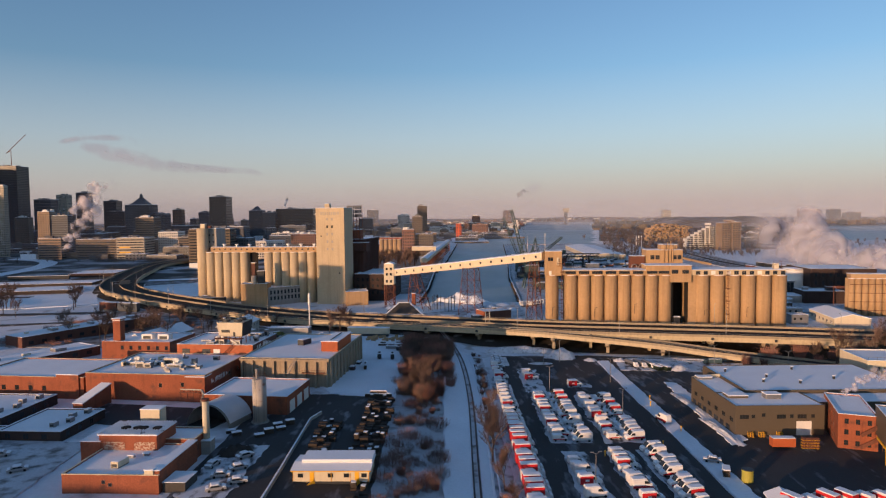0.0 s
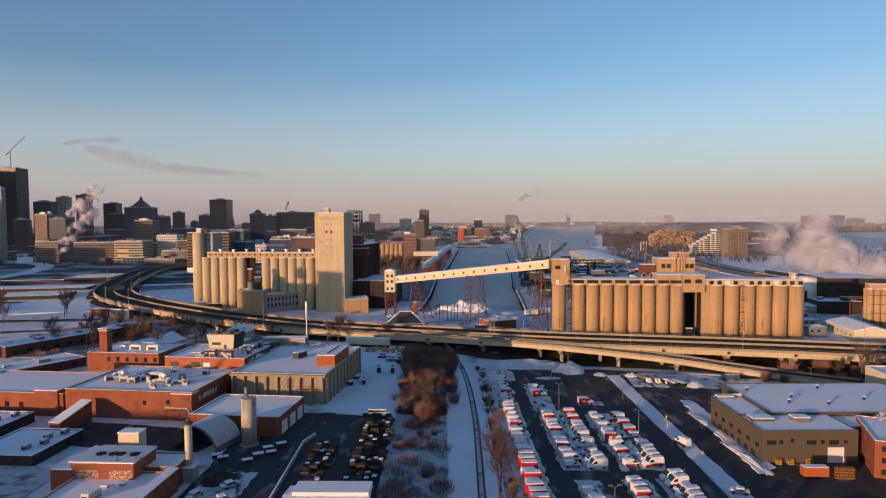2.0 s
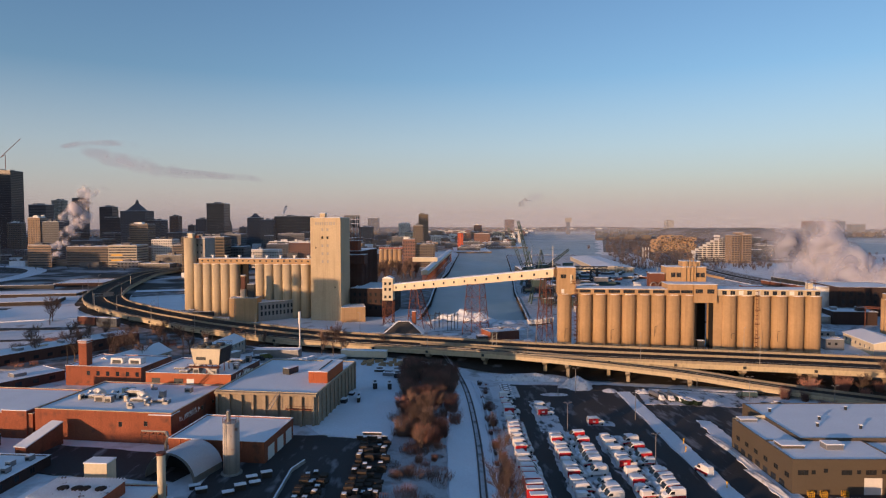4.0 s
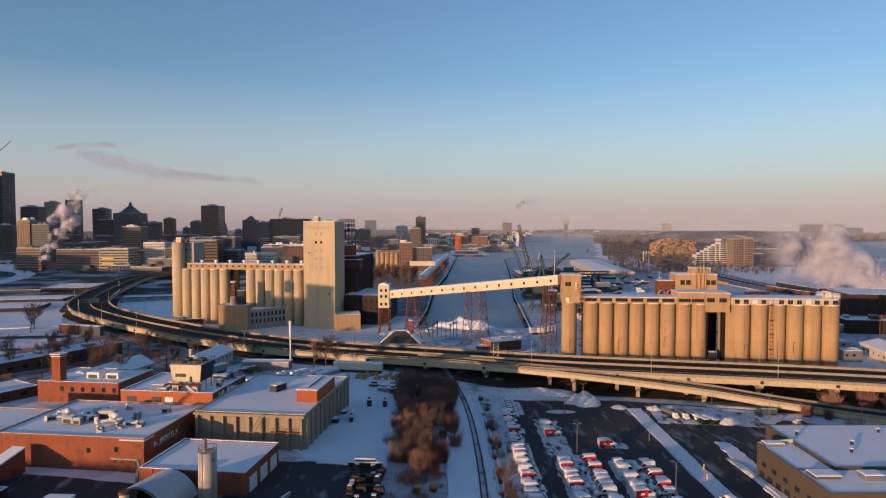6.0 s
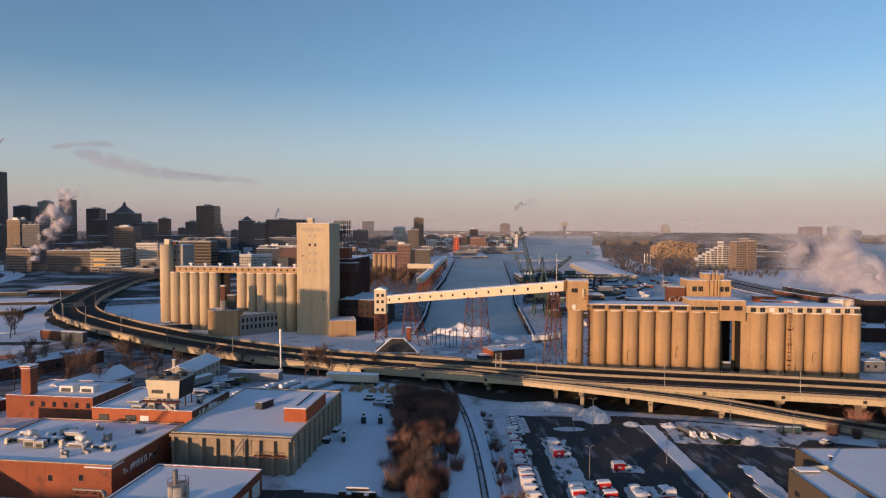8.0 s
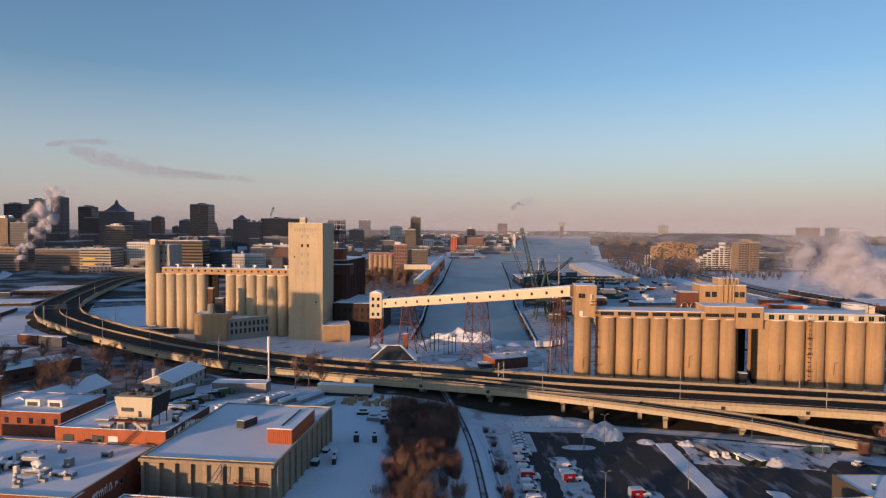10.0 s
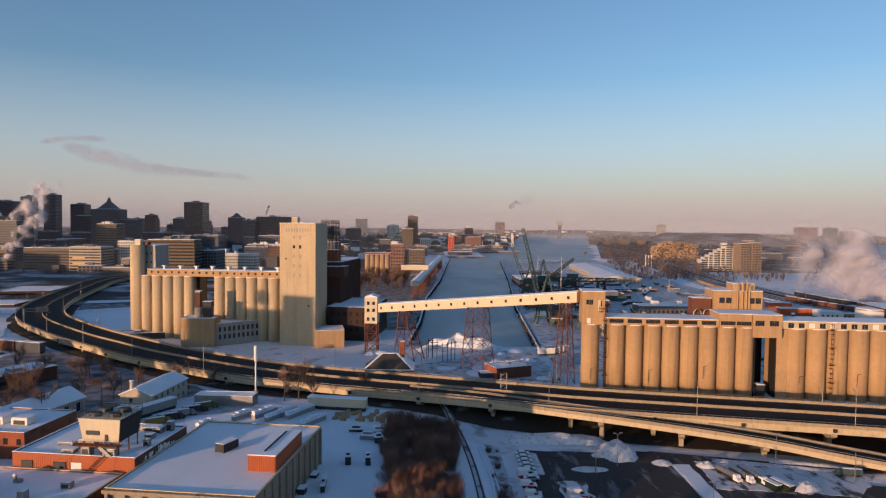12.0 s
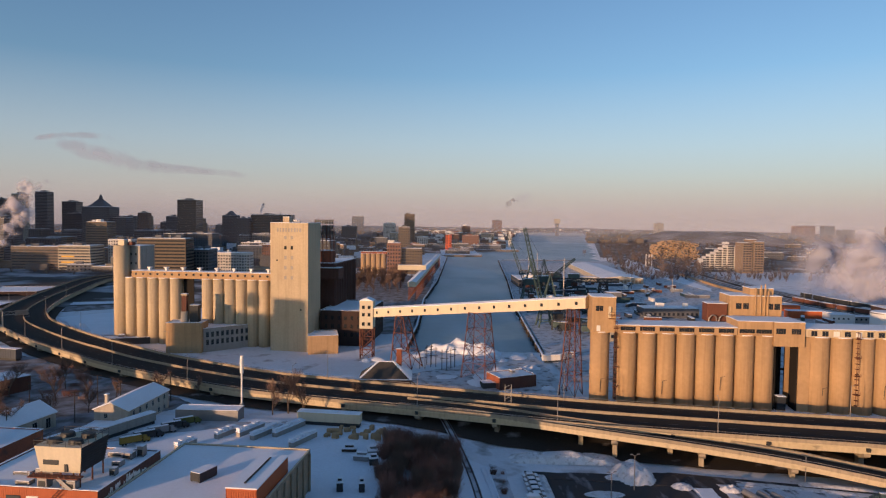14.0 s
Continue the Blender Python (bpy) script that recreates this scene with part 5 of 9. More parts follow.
grey = flat_building("plant_room", pose(115.5, 163.5, gz + 4.9, 0, 0, -22), 22, 11, 7.8, CLAD_BROWN, "dark clad plant room raised on a yellow frame", sink=0.0)
for i in range(4):
    bm = bmesh.new()
    box(bm, i * 3.2, i * 3.2 + 0.6, -0.6, 0.0, -5.5, -0.7)
    part("frame_leg", bm, YELLOW, grey)
bm = bmesh.new()
box(bm, -0.2, 10.6, -0.7, 8, -0.7, -0.05)
part("frame_beam", bm, YELLOW, grey)


cream = flat_building("office", pose(159, 236, gz, 0, 0, -6), 44, 20, 9.8, CREAM, "cream office block with a roof railing behind the depot")
windows(cream, "S", 44, 20, [(3 + i * 4, v) for i in range(10) for v in (2.0, 6.0)], 2.4, 1.4, METAL_DARK, bars=2)
bm = bmesh.new()
for i in range(15):
    beam(bm, (0.3 + i * 3.1, 0.15, 9.9), (0.3 + i * 3.1, 0.15, 11.0), 0.09)
beam(bm, (0.3, 0.15, 11.0), (43.7, 0.15, 11.0), 0.09)
part("roof_railing", bm, METAL, cream)


# ---- brick factory to the west ----
def graffiti(parent, m, n, seed):
    """Sprayed lettering that cannot be read: plain pale bars."""
    r = random.Random(seed)
    bm = bmesh.new()
    for i in range(n * 2):
        x = i * 0.58
        k = Matrix.Translation((x, 0, 0)) @ Matrix.Rotation(r.uniform(-0.5, 0.5), 4, "Y")
        box(bm, 0, r.uniform(0.14, 0.3), -0.03, 0, r.uniform(0, 0.4), r.uniform(1.1, 1.9), m=k)
        if r.random() < 0.6:
            box(bm, -0.1, r.uniform(0.4, 0.8), -0.025, 0.005, r.uniform(0.3, 1.2), r.uniform(1.3, 1.5), m=k)
    ob = part("sprayed_bars", bm, METAL_WHITE, parent, "pale unreadable sprayed bars", kind="stuff")
    ob.matrix_basis = m


def hvac(m, w, d, h, mat=None, label="galvanised rooftop ventilation unit with snow on top", fan=True):
    t = thing("roof_unit", m, label, "ventilation unit", "rooftop units")
    bm = bmesh.new()
    box(bm, 0, w, 0, d, 0.15, h)
    bmesh.ops.bevel(bm, geom=bm.edges[:], offset=0.08, segments=1, affect="EDGES")
    part("casing", bm, mat or METAL, t)
    for x in (0.1, w - 0.3):
        bm = bmesh.new()
        box(bm, x, x + 0.2, 0.05, d - 0.05, -0.1, 0.15)
        part("foot", bm, METAL_DARK, t)
    bm = bmesh.new()
    box(bm, 0.15, w - 0.1, 0.1, d - 0.15, h + 0.004, h + 0.12)
    part("snow_cap", bm, SNOW_ROOF, t)
    if fan:
        bm = bmesh.new()
        extrude_profile(bm, [(w * 0.15, 0.3), (w * 0.15, h * 0.7), (w * 0.85, h * 0.7), (w * 0.85, 0.3)], -0.04, 0.02)
        part("louvre", bm, METAL_DARK, t)
    return t


def elbow_vent(m, r, h, label="large curved galvanised exhaust cowl"):
    t = thing("exhaust_cowl", m, label, "exhaust cowl", "rooftop units")
    bm = bmesh.new()
    pts = [Vector((0, 0, 0)), Vector((0, 0, h * 0.6)), Vector((0.25 * h, 0, h * 0.9)), Vector((0.7 * h, 0, h)), Vector((1.1 * h, 0, h * 0.8))]
    tube(bm, smooth_path(pts, 0.5), r, 12)
    part("duct", bm, METAL_WHITE, t)
    bm = bmesh.new()
    box(bm, -r * 1.3, r * 1.3, -r * 1.3, r * 1.3, -0.1, 0.5)
    part("curb", bm, METAL, t)
    return t


BR = -7
hall = flat_building("factory_hall", pose(-117, 212, 0, 0, 0, BR), 42, 31, 8.9, BRICK, "orange brick factory hall with a snowy roof full of vents", coping=CREAM)
slab("corner_block", hall, 35.4, 42.1, -0.4, 4, -2, 8.3, BRICK, "projecting brick corner")
windows(hall, "S", 42, 31, [(26.5, 4.6), (34.2, 5.0)], 1.1, 1.4, CREAM, bars=0)
windows(hall, "E", 42, 31, [(17, 5.0), (24, 5.0)], 1.0, 1.2, CREAM, bars=0)
graffiti(hall, pose(42.05, 4.4, 4.9, 0, 0, 90) @ Matrix.Diagonal((1.15, 1, 1.2, 1)), 8, 1)
hm = hall.matrix_world


def on_hall(x, y, z=8.65, r=0):
    return hm @ pose(x, y, z, 0, 0, r)


for x, y, r in ((9.5, 14, -35), (11.5, 14.3, -140), (25, 12, -30), (27, 12.6, -150)):
    elbow_vent(on_hall(x, y, 8.65, r), 0.75, 2.4)
for x, y, w, d, h in ((6, 12, 5.5, 2.2, 1.0), (12, 9.0, 3.2, 1.6, 2.0), (15.5, 8.6, 2.4, 1.6, 1.8), (19, 14.5, 4.5, 2.2, 2.2), (16, 17.5, 3, 2.2, 1.2), (22.5, 10.5, 5.5, 1.8, 0.9), (29.5, 10, 5.6, 1.8, 0.9), (13.5, 12.5, 6, 1.8, 1.4), (33.5, 22, 2.2, 1.6, 1.4)):
    hvac(on_hall(x, y), w, d, h)
r_ = random.Random(14)
for k in range(14):
    x, y = r_.uniform(5, 31), r_.uniform(8.5, 20)
    hvac(on_hall(x, y, 8.65, r_.choice([0, 0, 90, 20])), r_.uniform(0.9, 2.6), r_.uniform(0.8, 1.6), r_.uniform(0.7, 2.0), r_.choice([METAL, METAL_WHITE, METAL_DARK, CREAM]), "small rooftop vent box among the ducts", fan=k % 2 == 0)
for x, y, r in ((17.5, 12, 60), (21, 16.5, 200), (29, 16, 120), (14, 16, -80)):
    elbow_vent(on_hall(x, y, 8.65, r), 0.45, 1.5, "small curved galvanised exhaust cowl")
for x, y in ((24.5, 6.5), (29.5, 7.5), (26.3, 4.2), (34, 9.5), (21.5, 24)):
    t = thing("roof_stack", on_hall(x, y), "short round roof stack with a rain cap", "roof stack", "roof stacks")
    bm = bmesh.new()
    cyl(bm, 0, 0, -0.1, 1.5, 0.35, n=10)
    part("stack", bm, METAL, t)
    bm = bmesh.new()
    cyl(bm, 0, 0, 1.5, 1.9, 0.6, 0.2, n=10)
    part("rain_cap", bm, METAL_WHITE, t)
    bm = bmesh.new()
    box(bm, -0.2, 1.5, -0.5, 0.5, -0.1, 0.7)
    part("curb", bm, METAL, t)
wing = flat_building("factory_wing", pose(-161, 217.5, 0, 0, 0, BR), 43.5, 26, 7.2, BRICK, "lower orange brick factory wing under snow", coping=CREAM)
slab("stair_block", wing, 34, 42, -0.5, 5, -2, 8.1, BRICK, "raised brick stair block")
windows(wing, "S", 43.5, 26, [(4 + i * 5, 2.6) for i in range(6)], 1.4, 1.6, BRICK_DARK)
cv = thing("covered_stair", pose(-109.5, 208, 0, 0, 0, BR - 4), "covered brick stair with a sloping snowy roof", "covered stair")
bm = bmesh.new()
v = [bm.verts.new(p) for p in ((0, 0, -1), (3.4, 0, -1), (3.4, -12.5, -1), (0, -12.5, -1), (0, 0, 6.4), (3.4, 0, 6.4), (3.4, -12.5, 3.4), (0, -12.5, 3.4))]
for f in ((0, 1, 5, 4), (1, 2, 6, 5), (2, 3, 7, 6), (3, 0, 4, 7), (4, 5, 6, 7)):
    bm.faces.new([v[i] for i in f])
bmesh.ops.recalc_face_normals(bm, faces=bm.faces)
part("wall", bm, BRICK, cv)
bm = bmesh.new()
v = [bm.verts.new(p) for p in ((-0.2, 0, 6.41), (3.6, 0, 6.41), (3.6, -12.7, 3.41), (-0.2, -12.7, 3.41), (-0.2, 0, 6.7), (3.6, 0, 6.7), (3.6, -12.7, 3.7), (-0.2, -12.7, 3.7))]
for f in ((0, 1, 5, 4), (1, 2, 6, 5), (2, 3, 7, 6), (3, 0, 4, 7), (4, 5, 6, 7)):
    bm.faces.new([v[i] for i in f])
bmesh.ops.recalc_face_normals(bm, faces=bm.faces)
part("roof_snow", bm, SNOW_ROOF, cv)

low = flat_building("loading_hall", pose(-71.2, 195.4, 0, 0, 0, BR), 26.3, 20.5, 5.9, BRICK, "brick loading hall with white dock doors", coping=SNOW_ROOF)
bm = bmesh.new()
box(bm, -0.02, 4.1, 0, 0.1, 0, 3.6)
door = bpy.data.meshes.new("dock_door")
bm.to_mesh(door)
bm.free()
door.materials.append(METAL_WHITE)
for u in (2.2, 8.6, 14.8):
    share("dock_door", door, low, pose(26.42, u, 0.3, 0, 0, 90))
for u in (3, 11.5, 20, 25.9):
    slab("downpipe", low, u, u + 0.35, -0.2, -0.03, 4.2, 5.8, CLAD_RED, snow=False)
pipes = thing("pipe_bridge", pose(-80.5, 200.8, 0, 0, 0, BR), "rusty pipe bridge with ducts on the brick wall", "pipe bridge")
for z, yy in ((5.9, 0.2), (6.3, -0.6), (5.5, -1.2)):
    bm = bmesh.new()
    beam(bm, (0, yy, z), (7, yy, z), 0.32)
    part("pipe", bm, METAL if z > 6 else RUST, pipes)
for x in (0.5, 2.6, 4.7, 6.8):
    bm = bmesh.new()
    beam(bm, (x, -1.3, 3.8), (x, -1.3, 6.3), 0.18)
    beam(bm, (x, -1.3, 5.3), (x, 1.0, 5.3), 0.18)
    part("post", bm, RUST, pipes)
bm = bmesh.new()
for a, b in (((7, -0.6, 6.3), (7.8, -0.8, 5.0)), ((7.8, -0.8, 5.0), (7.2, -1.0, 3.2)), ((7.2, -1.0, 3.2), (7.2, -1.0, 0))):
    beam(bm, a, b, 0.6)
part("duct", bm, METAL, pipes, "bent galvanised duct")

WAREHOUSE = material("stained_warehouse_concrete", (0.34, 0.275, 0.20), 0.88, vary=0.3, coarse=0.1, fine=0.8, bump=0.2, streak=True, streak_amount=0.5)
wh = flat_building("concrete_warehouse", pose(-70.1, 226.8, 0, 0, 0, BR), 32.6, 45, 10.2, WAREHOUSE, "grey concrete warehouse with pilasters and a snowy roof", coping=CREAM)
for i in range(9):
    slab("pilaster", wh, 0.4 + i * 3.85, 1.2 + i * 3.85, -0.9, -0.02, -2, 9.3, WAREHOUSE, snow=False)
for i in range(11):
    slab("pilaster", wh, 32.62, 33.05, 0.4 + i * 4.3, 1.2 + i * 4.3, -2, 9.6, WAREHOUSE, snow=False)
slab("cornice", wh, -0.1, 32.7, -1.0, -0.02, 9.3, 10.1, WAREHOUSE, snow=False)
roofbox = slab("roof_house", wh, 25.5, 31.9, 13, 31, 10.0, 13.6, CLAD_RED, "red corrugated rooftop house")
for i in range(13):
    slab("rib", roofbox, 25.6 + i * 0.5, 25.72 + i * 0.5, 12.9, 12.99, 10.1, 13.4, CLAD_RED, snow=False)
slab("roof_rail", roofbox, 28.4, 28.8, 15, 29, 13.9, 14.1, WOOD, snow=False)
bm = bmesh.new()
for dx in (0, 1.1):
    beam(bm, (18 + dx, -3.6, 5.8), (20.5 + dx, -0.5, 10.6), 0.16)
for k in range(9):
    c = Vector((18, -3.6, 5.8)).lerp(Vector((20.5, -0.5, 10.6)), k / 8)
    beam(bm, c, c + Vector((1.1, 0, 0)), 0.1)
part("ladder", bm, METAL, wh, "steel stair from the loading hall roof")
bm = bmesh.new()
box(bm, 23, 31.5, -1.6, -0.46, 5.3, 5.5)
for i in range(8):
    beam(bm, (23.2 + i * 1.15, -1.6, 5.5), (23.2 + i * 1.15, -1.6, 6.5), 0.07)
beam(bm, (23.1, -1.6, 6.5), (31.4, -1.6, 6.5), 0.08)
part("platform", bm, RUST, wh, "rusty wall platform with railing")
wm_ = wh.matrix_world
hvac(wm_ @ pose(12.6, 23.5, 10.0, 0, 0, -18), 2.8, 5.2, 2.0, METAL_DARK, "dark metal chiller standing on the snowy roof")
slab("wall_unit", wh, 33.06, 34.8, 24, 26.4, -1, 1.6, METAL_DARK)
slab("wall_unit", wh, 33.06, 34.6, 34, 37, -1, 1.0, METAL_DARK)

mid = flat_building("upper_hall", pose(-98.8, 241.6, 0, 0, 0, BR), 30, 23, 12.3, BRICK_DARK, "brick upper hall with orange cladding to the front", coping=SNOW_ROOF)
slab("front_cladding", mid, 0, 30, -0.12, -0.02, 8.6, 12.2, CLAD_RED, "orange corrugated front cladding", snow=False)
for i in range(58):
    bm = bmesh.new()
    box(bm, 0.3 + i * 0.51, 0.42 + i * 0.51, -0.17, -0.121, 8.7, 12.1)
    part("rib", bm, CLAD_RED, mid)
for u, w_ in ((2.2, 3.0), (10.2, 3.2)):
    slab("vent_grille", mid, u, u + w_, -0.3, -0.18, 8.9, 10.6, METAL_DARK, snow=False)
slab("panel", mid, 14.6, 17.2, -0.22, -0.18, 9.0, 10.6, METAL_WHITE, snow=False)
graffiti(mid, pose(30.05, 2.5, 8.5, 0, 0, 90) @ Matrix.Diagonal((1.5, 1, 1.9, 1)), 8, 2)
bm = bmesh.new()
for dx in (0, 0.9):
    beam(bm, (18.6 + dx, -0.8, 8.8), (22.2 + dx, -0.8, 12.4), 0.14)
for k in range(10):
    beam(bm, (18.6 + k * 0.4, -1.1, 8.9 + k * 0.4), (19.4 + k * 0.4, -0.3, 8.9 + k * 0.4), 0.1)
part("stair", bm, RUST, mid, "rusty steel stair up the front")
mm_ = mid.matrix_world


def on_mid(x, y, z=12.05, r=0):
    return mm_ @ pose(x, y, z, 0, 0, r)


tower = thing("cooling_tower", on_mid(15.9, 1.6) @ Matrix.Diagonal((0.9, 0.68, 1, 1)), "cream flared cooling tower on a steel frame", "cooling tower")
bm = bmesh.new()
v = [bm.verts.new(p) for p in ((0.5, 0, 3.0), (10.2, 0, 3.0), (10.2, 11.5, 3.0), (0.5, 11.5, 3.0), (-0.4, -0.8, 8.4), (11.0, -0.8, 8.4), (11.0, 12.3, 8.4), (-0.4, 12.3, 8.4))]
for f in ((0, 3, 2, 1), (4, 5, 6, 7), (0, 1, 5, 4), (2, 3, 7, 6), (3, 0, 4, 7)):
    bm.faces.new([v[i] for i in f])
part("casing", bm, CREAM, tower)
bm = bmesh.new()
v = [bm.verts.new(p) for p in ((10.22, 0.1, 3.0), (10.22, 11.4, 3.0), (11.05, 12.2, 8.4), (11.05, -0.7, 8.4))]
bm.faces.new(v)
for k in range(9):
    z = 3.3 + k * 0.56
    x = 10.25 + (z - 3) / 5.4 * 0.83
    box(bm, x, x + 0.2, 0.1 - (z - 3) * 0.14, 11.4 + (z - 3) * 0.14, z, z + 0.16)
part("louvre", bm, METAL_DARK, tower, "dark louvred side")
slab("opening", tower, 1.5, 5.2, -0.55, -0.3, 4.6, 5.6, METAL_DARK, snow=False)
slab("door", tower, 6.6, 7.4, -0.45, -0.1, 3.2, 4.8, METAL_DARK, snow=False)
for y in (-0.8, 12.3):
    bm = bmesh.new()
    for x in (-0.4, 3.4, 7.2, 11):
        beam(bm, (x, y, 8.4), (x, y, 9.6), 0.09)
    beam(bm, (-0.4, y, 9.6), (11, y, 9.6), 0.09)
    beam(bm, (-0.4, y, 9.0), (11, y, 9.0), 0.07)
    part("guard_rail", bm, METAL_DARK, tower)
for x in (-0.4, 11):
    bm = bmesh.new()
    for y in (2.5, 5.8, 9):
        beam(bm, (x, y, 8.4), (x, y, 9.6), 0.09)
    beam(bm, (x, -0.8, 9.6), (x, 12.3, 9.6), 0.09)
    part("guard_rail", bm, METAL_DARK, tower)
for x, y in ((2.6, 2.8), (7.8, 2.8), (2.6, 8.6), (7.8, 8.6)):
    bm = bmesh.new()
    cyl(bm, x, y, 8.4, 9.3, 1.8, 1.6, 14)
    part("fan_cowl", bm, METAL_DARK, tower, "round fan stack")
    bm = bmesh.new()
    cyl(bm, x, y, 9.31, 9.33, 1.5, n=14)
    part("fan_mesh", bm, METAL_DARK, tower)
for x in (0.6, 5.3, 10):
    for y in (0.3, 6, 11.2):
        bm = bmesh.new()
        beam(bm, (x, y, -0.2), (x, y, 3.0), 0.3)
        part("leg", bm, RUST, tower)
bm = bmesh.new()
box(bm, -1.2, 11, -2.6, 0.2, 2.3, 2.5)
for i in range(9):
    beam(bm, (-1 + i * 1.45, -2.5, 2.5), (-1 + i * 1.45, -2.5, 3.5), 0.07)
beam(bm, (-1.1, -2.5, 3.5), (11, -2.5, 3.5), 0.08)
part("walkway", bm, RUST, tower, "steel walkway with railing")
bm = bmesh.new()
beam(bm, (6, -2.4, 2.4), (9.5, -2.4, -0.1), 0.18, h=0.8)
part("stair", bm, METAL, tower)
for x, y, w, d, h in ((16.5, 0.4, 2.2, 1.8, 2.2), (22, 0.2, 3, 1.4, 1.8), (11, 1.2, 3.2, 1.8, 0.8), (6.5, 6, 4, 3, 0.6), (24, 17, 2.5, 2, 1.4), (13, 4.4, 4, 2.2, 2.2), (26.5, 19, 1.6, 1.6, 2.4), (20, 18, 5, 3, 1.0), (8, 17, 4, 3, 1.2), (24.6, 12.5, 2, 2, 1.2), (27, 8, 1.4, 1.4, 1.6)):
    hvac(on_mid(x, y), w, d, h)

back = flat_building("boiler_hall", pose(-144, 272, 0, 0, 0, BR), 31, 21, 7.7, BRICK, "orange brick boiler hall with a square chimney", coping=SNOW_ROOF)
slab("chimney", back, 4.6, 8.0, 1.2, 4.4, 7.2, 16.2, BRICK, "square brick chimney stack")
slab("chimney_head", back, 4.3, 8.3, 0.9, 4.7, 16.5, 17.0, BRICK)
windows(back, "S", 31, 21, [(9.4 + i * 4.0, 4.2) for i in range(6)], 1.3, 1.7, BRICK_DARK)
bmx = back.matrix_world
for x in (14.5, 22):
    hvac(bmx @ pose(x, 6, 7.4, 0, 0, 0), 5.0, 3.6, 2.2, METAL_WHITE, "large pale rooftop air handler under snow")
for px, py, w, d, h, mat_, lab in ((-163, 185.5, 38, 24, 3.2, BRICK_DARK, "low brick store with walls darkened for shade, under snow"), (-119, 172.5, 18, 20, 3.0, BRICK_DARK, "low flat-roofed workshop under snow"),
                                   (-150, 165, 30, 15, 2.6, TAR, "low tarred shed with a snowy roof")):
    # brick storehouses take the darkened brick to imitate walls in shade
    fb = flat_building("storehouse", pose(px, py, 0, 0, 0, BR + 3), w, d, h, SHADE_BRICK if mat_ is BRICK_DARK else mat_, lab, sink=3)
    windows(fb, "E", w, d, [(3 + i * 5.2, 0.9) for i in range(int(d / 5.2))], 1.6, 1.4, BRICK_DARK)
    windows(fb, "S", w, d, [(3 + i * 5.2, 0.9) for i in range(int(w / 5.2))], 1.6, 1.4, BRICK_DARK)
    for k in range(4):
        hvac(fb.matrix_world @ pose(w - 6 + (k % 2) * 2, d * (0.2 + 0.2 * k), h - 0.3), 1.5, 2, 1.3)

for px, py, rot_, w, d, h, lab in ((-205.8, 301.7, -28.6, 14, 74, 4.8, "long low brick shed with a snowy roof and vents"), (-201.8, 223.2, -30.6, 16, 76, 3.6, "long dark low shed under snow beside the boiler hall")):
    fb = flat_building("long_store", pose(px, py, 0.3, 0, 0, rot_), w, d, h, BRICK_DARK, lab, sink=3, parapet=0.25)
    windows(fb, "E", w, d, [(4 + i * 6.1, 1.0) for i in range(int(d / 6.3))], 2.2, 1.5, SHADE_BRICK)
    for k in range(6):
        hvac(fb.matrix_world @ pose(w * (0.3 + 0.08 * (k % 3)), 6 + k * (d - 12) / 6, h - 0.1), 1.4 + (k % 2) * 3.0, 1.6 + (k % 3) * 1.5, 0.8 + (k % 2) * 0.5, METAL if k % 2 else CREAM, "low rooftop vent box on the long shed", fan=False)

# ---- front brick building with ribbed penthouse ----
FR = -3
front = flat_building("brick_workshop", pose(-81.6, 139.6, 0, 0, 0, FR), 21.8, 19, 4.4, BRICK, "brick workshop with a snowy lower roof", coping=CREAM)
slab("wing_wall", front, 19.6, 21.9, 0.4, 19, 4.0, 5.2, BRICK, "raised brick side wall", snow=True)
slab("corner_box", front, 18.6, 20.6, 0.1, 1.8, 4.0, 5.4, CREAM)
windows(front, "S", 21.8, 19, [(9.4, 2.4), (10.9, 1.8)], 0.8, 0.8, CREAM, bars=0)
fm = front.matrix_world
hvac(fm @ pose(8.6, 4.2, 4.2, 0, 0, -10), 2.0, 3.6, 1.4, CREAM, "beige rooftop duct box")
for x, y in ((9.3, 10), (12.2, 11.5)):
    slab("roof_hatch", front, x, x + 1.4, y, y + 1.0, 4.2, 4.7, METAL)
pent = thing("penthouse", fm @ pose(-0.6, 15.0, 3.6), "brick penthouse with a ribbed roof and round openings", "penthouse")
slab("wall", pent, 0, 14.4, 0, 9.8, -4, 4.2, BRICK, snow=False)
RIB_ROOF = material("rusty_ribbed_roof", (0.84, 0.85, 0.88), 0.8, vary=0.2, coarse=0.4, fine=1.5, bump=0.3, second=(0.16, 0.11, 0.09), second_scale=0.45, second_at=(0.62, 0.68))
slab("roof", pent, -0.3, 14.7, -0.3, 10, 4.204, 4.45, RIB_ROOF, "ribbed roof thinly covered in snow", snow=False)
for i in range(22):
    bm = bmesh.new()
    box(bm, -0.2 + i * 0.68, -0.02 + i * 0.68, -0.3, 10, 4.46, 4.66)
    part("rib", bm, RIB_ROOF, pent)
for x in (4.4, 7.4, 9.0, 12.4):
    bm = bmesh.new()
    cyl(bm, x, 4.4, 4.5, 4.78, 1.15, n=16)
    part("opening_rim", bm, SOOT_SHADE, pent, "sooty round roof opening")
    bm = bmesh.new()
    cyl(bm, x, 4.4, 4.79, 4.82, 0.75, n=16)
    part("opening", bm, SNOW_DIRTY if x > 13 else SOOT_SHADE, pent)
slab("tank_block", pent, 3.6, 8.8, 12.5, 16, -3, 6.5, CREAM, "pale square rooftop block")
slab("low_wall", pent, -4.6, 0.4, -0.2, 9, -4, 2.6, BRICK)
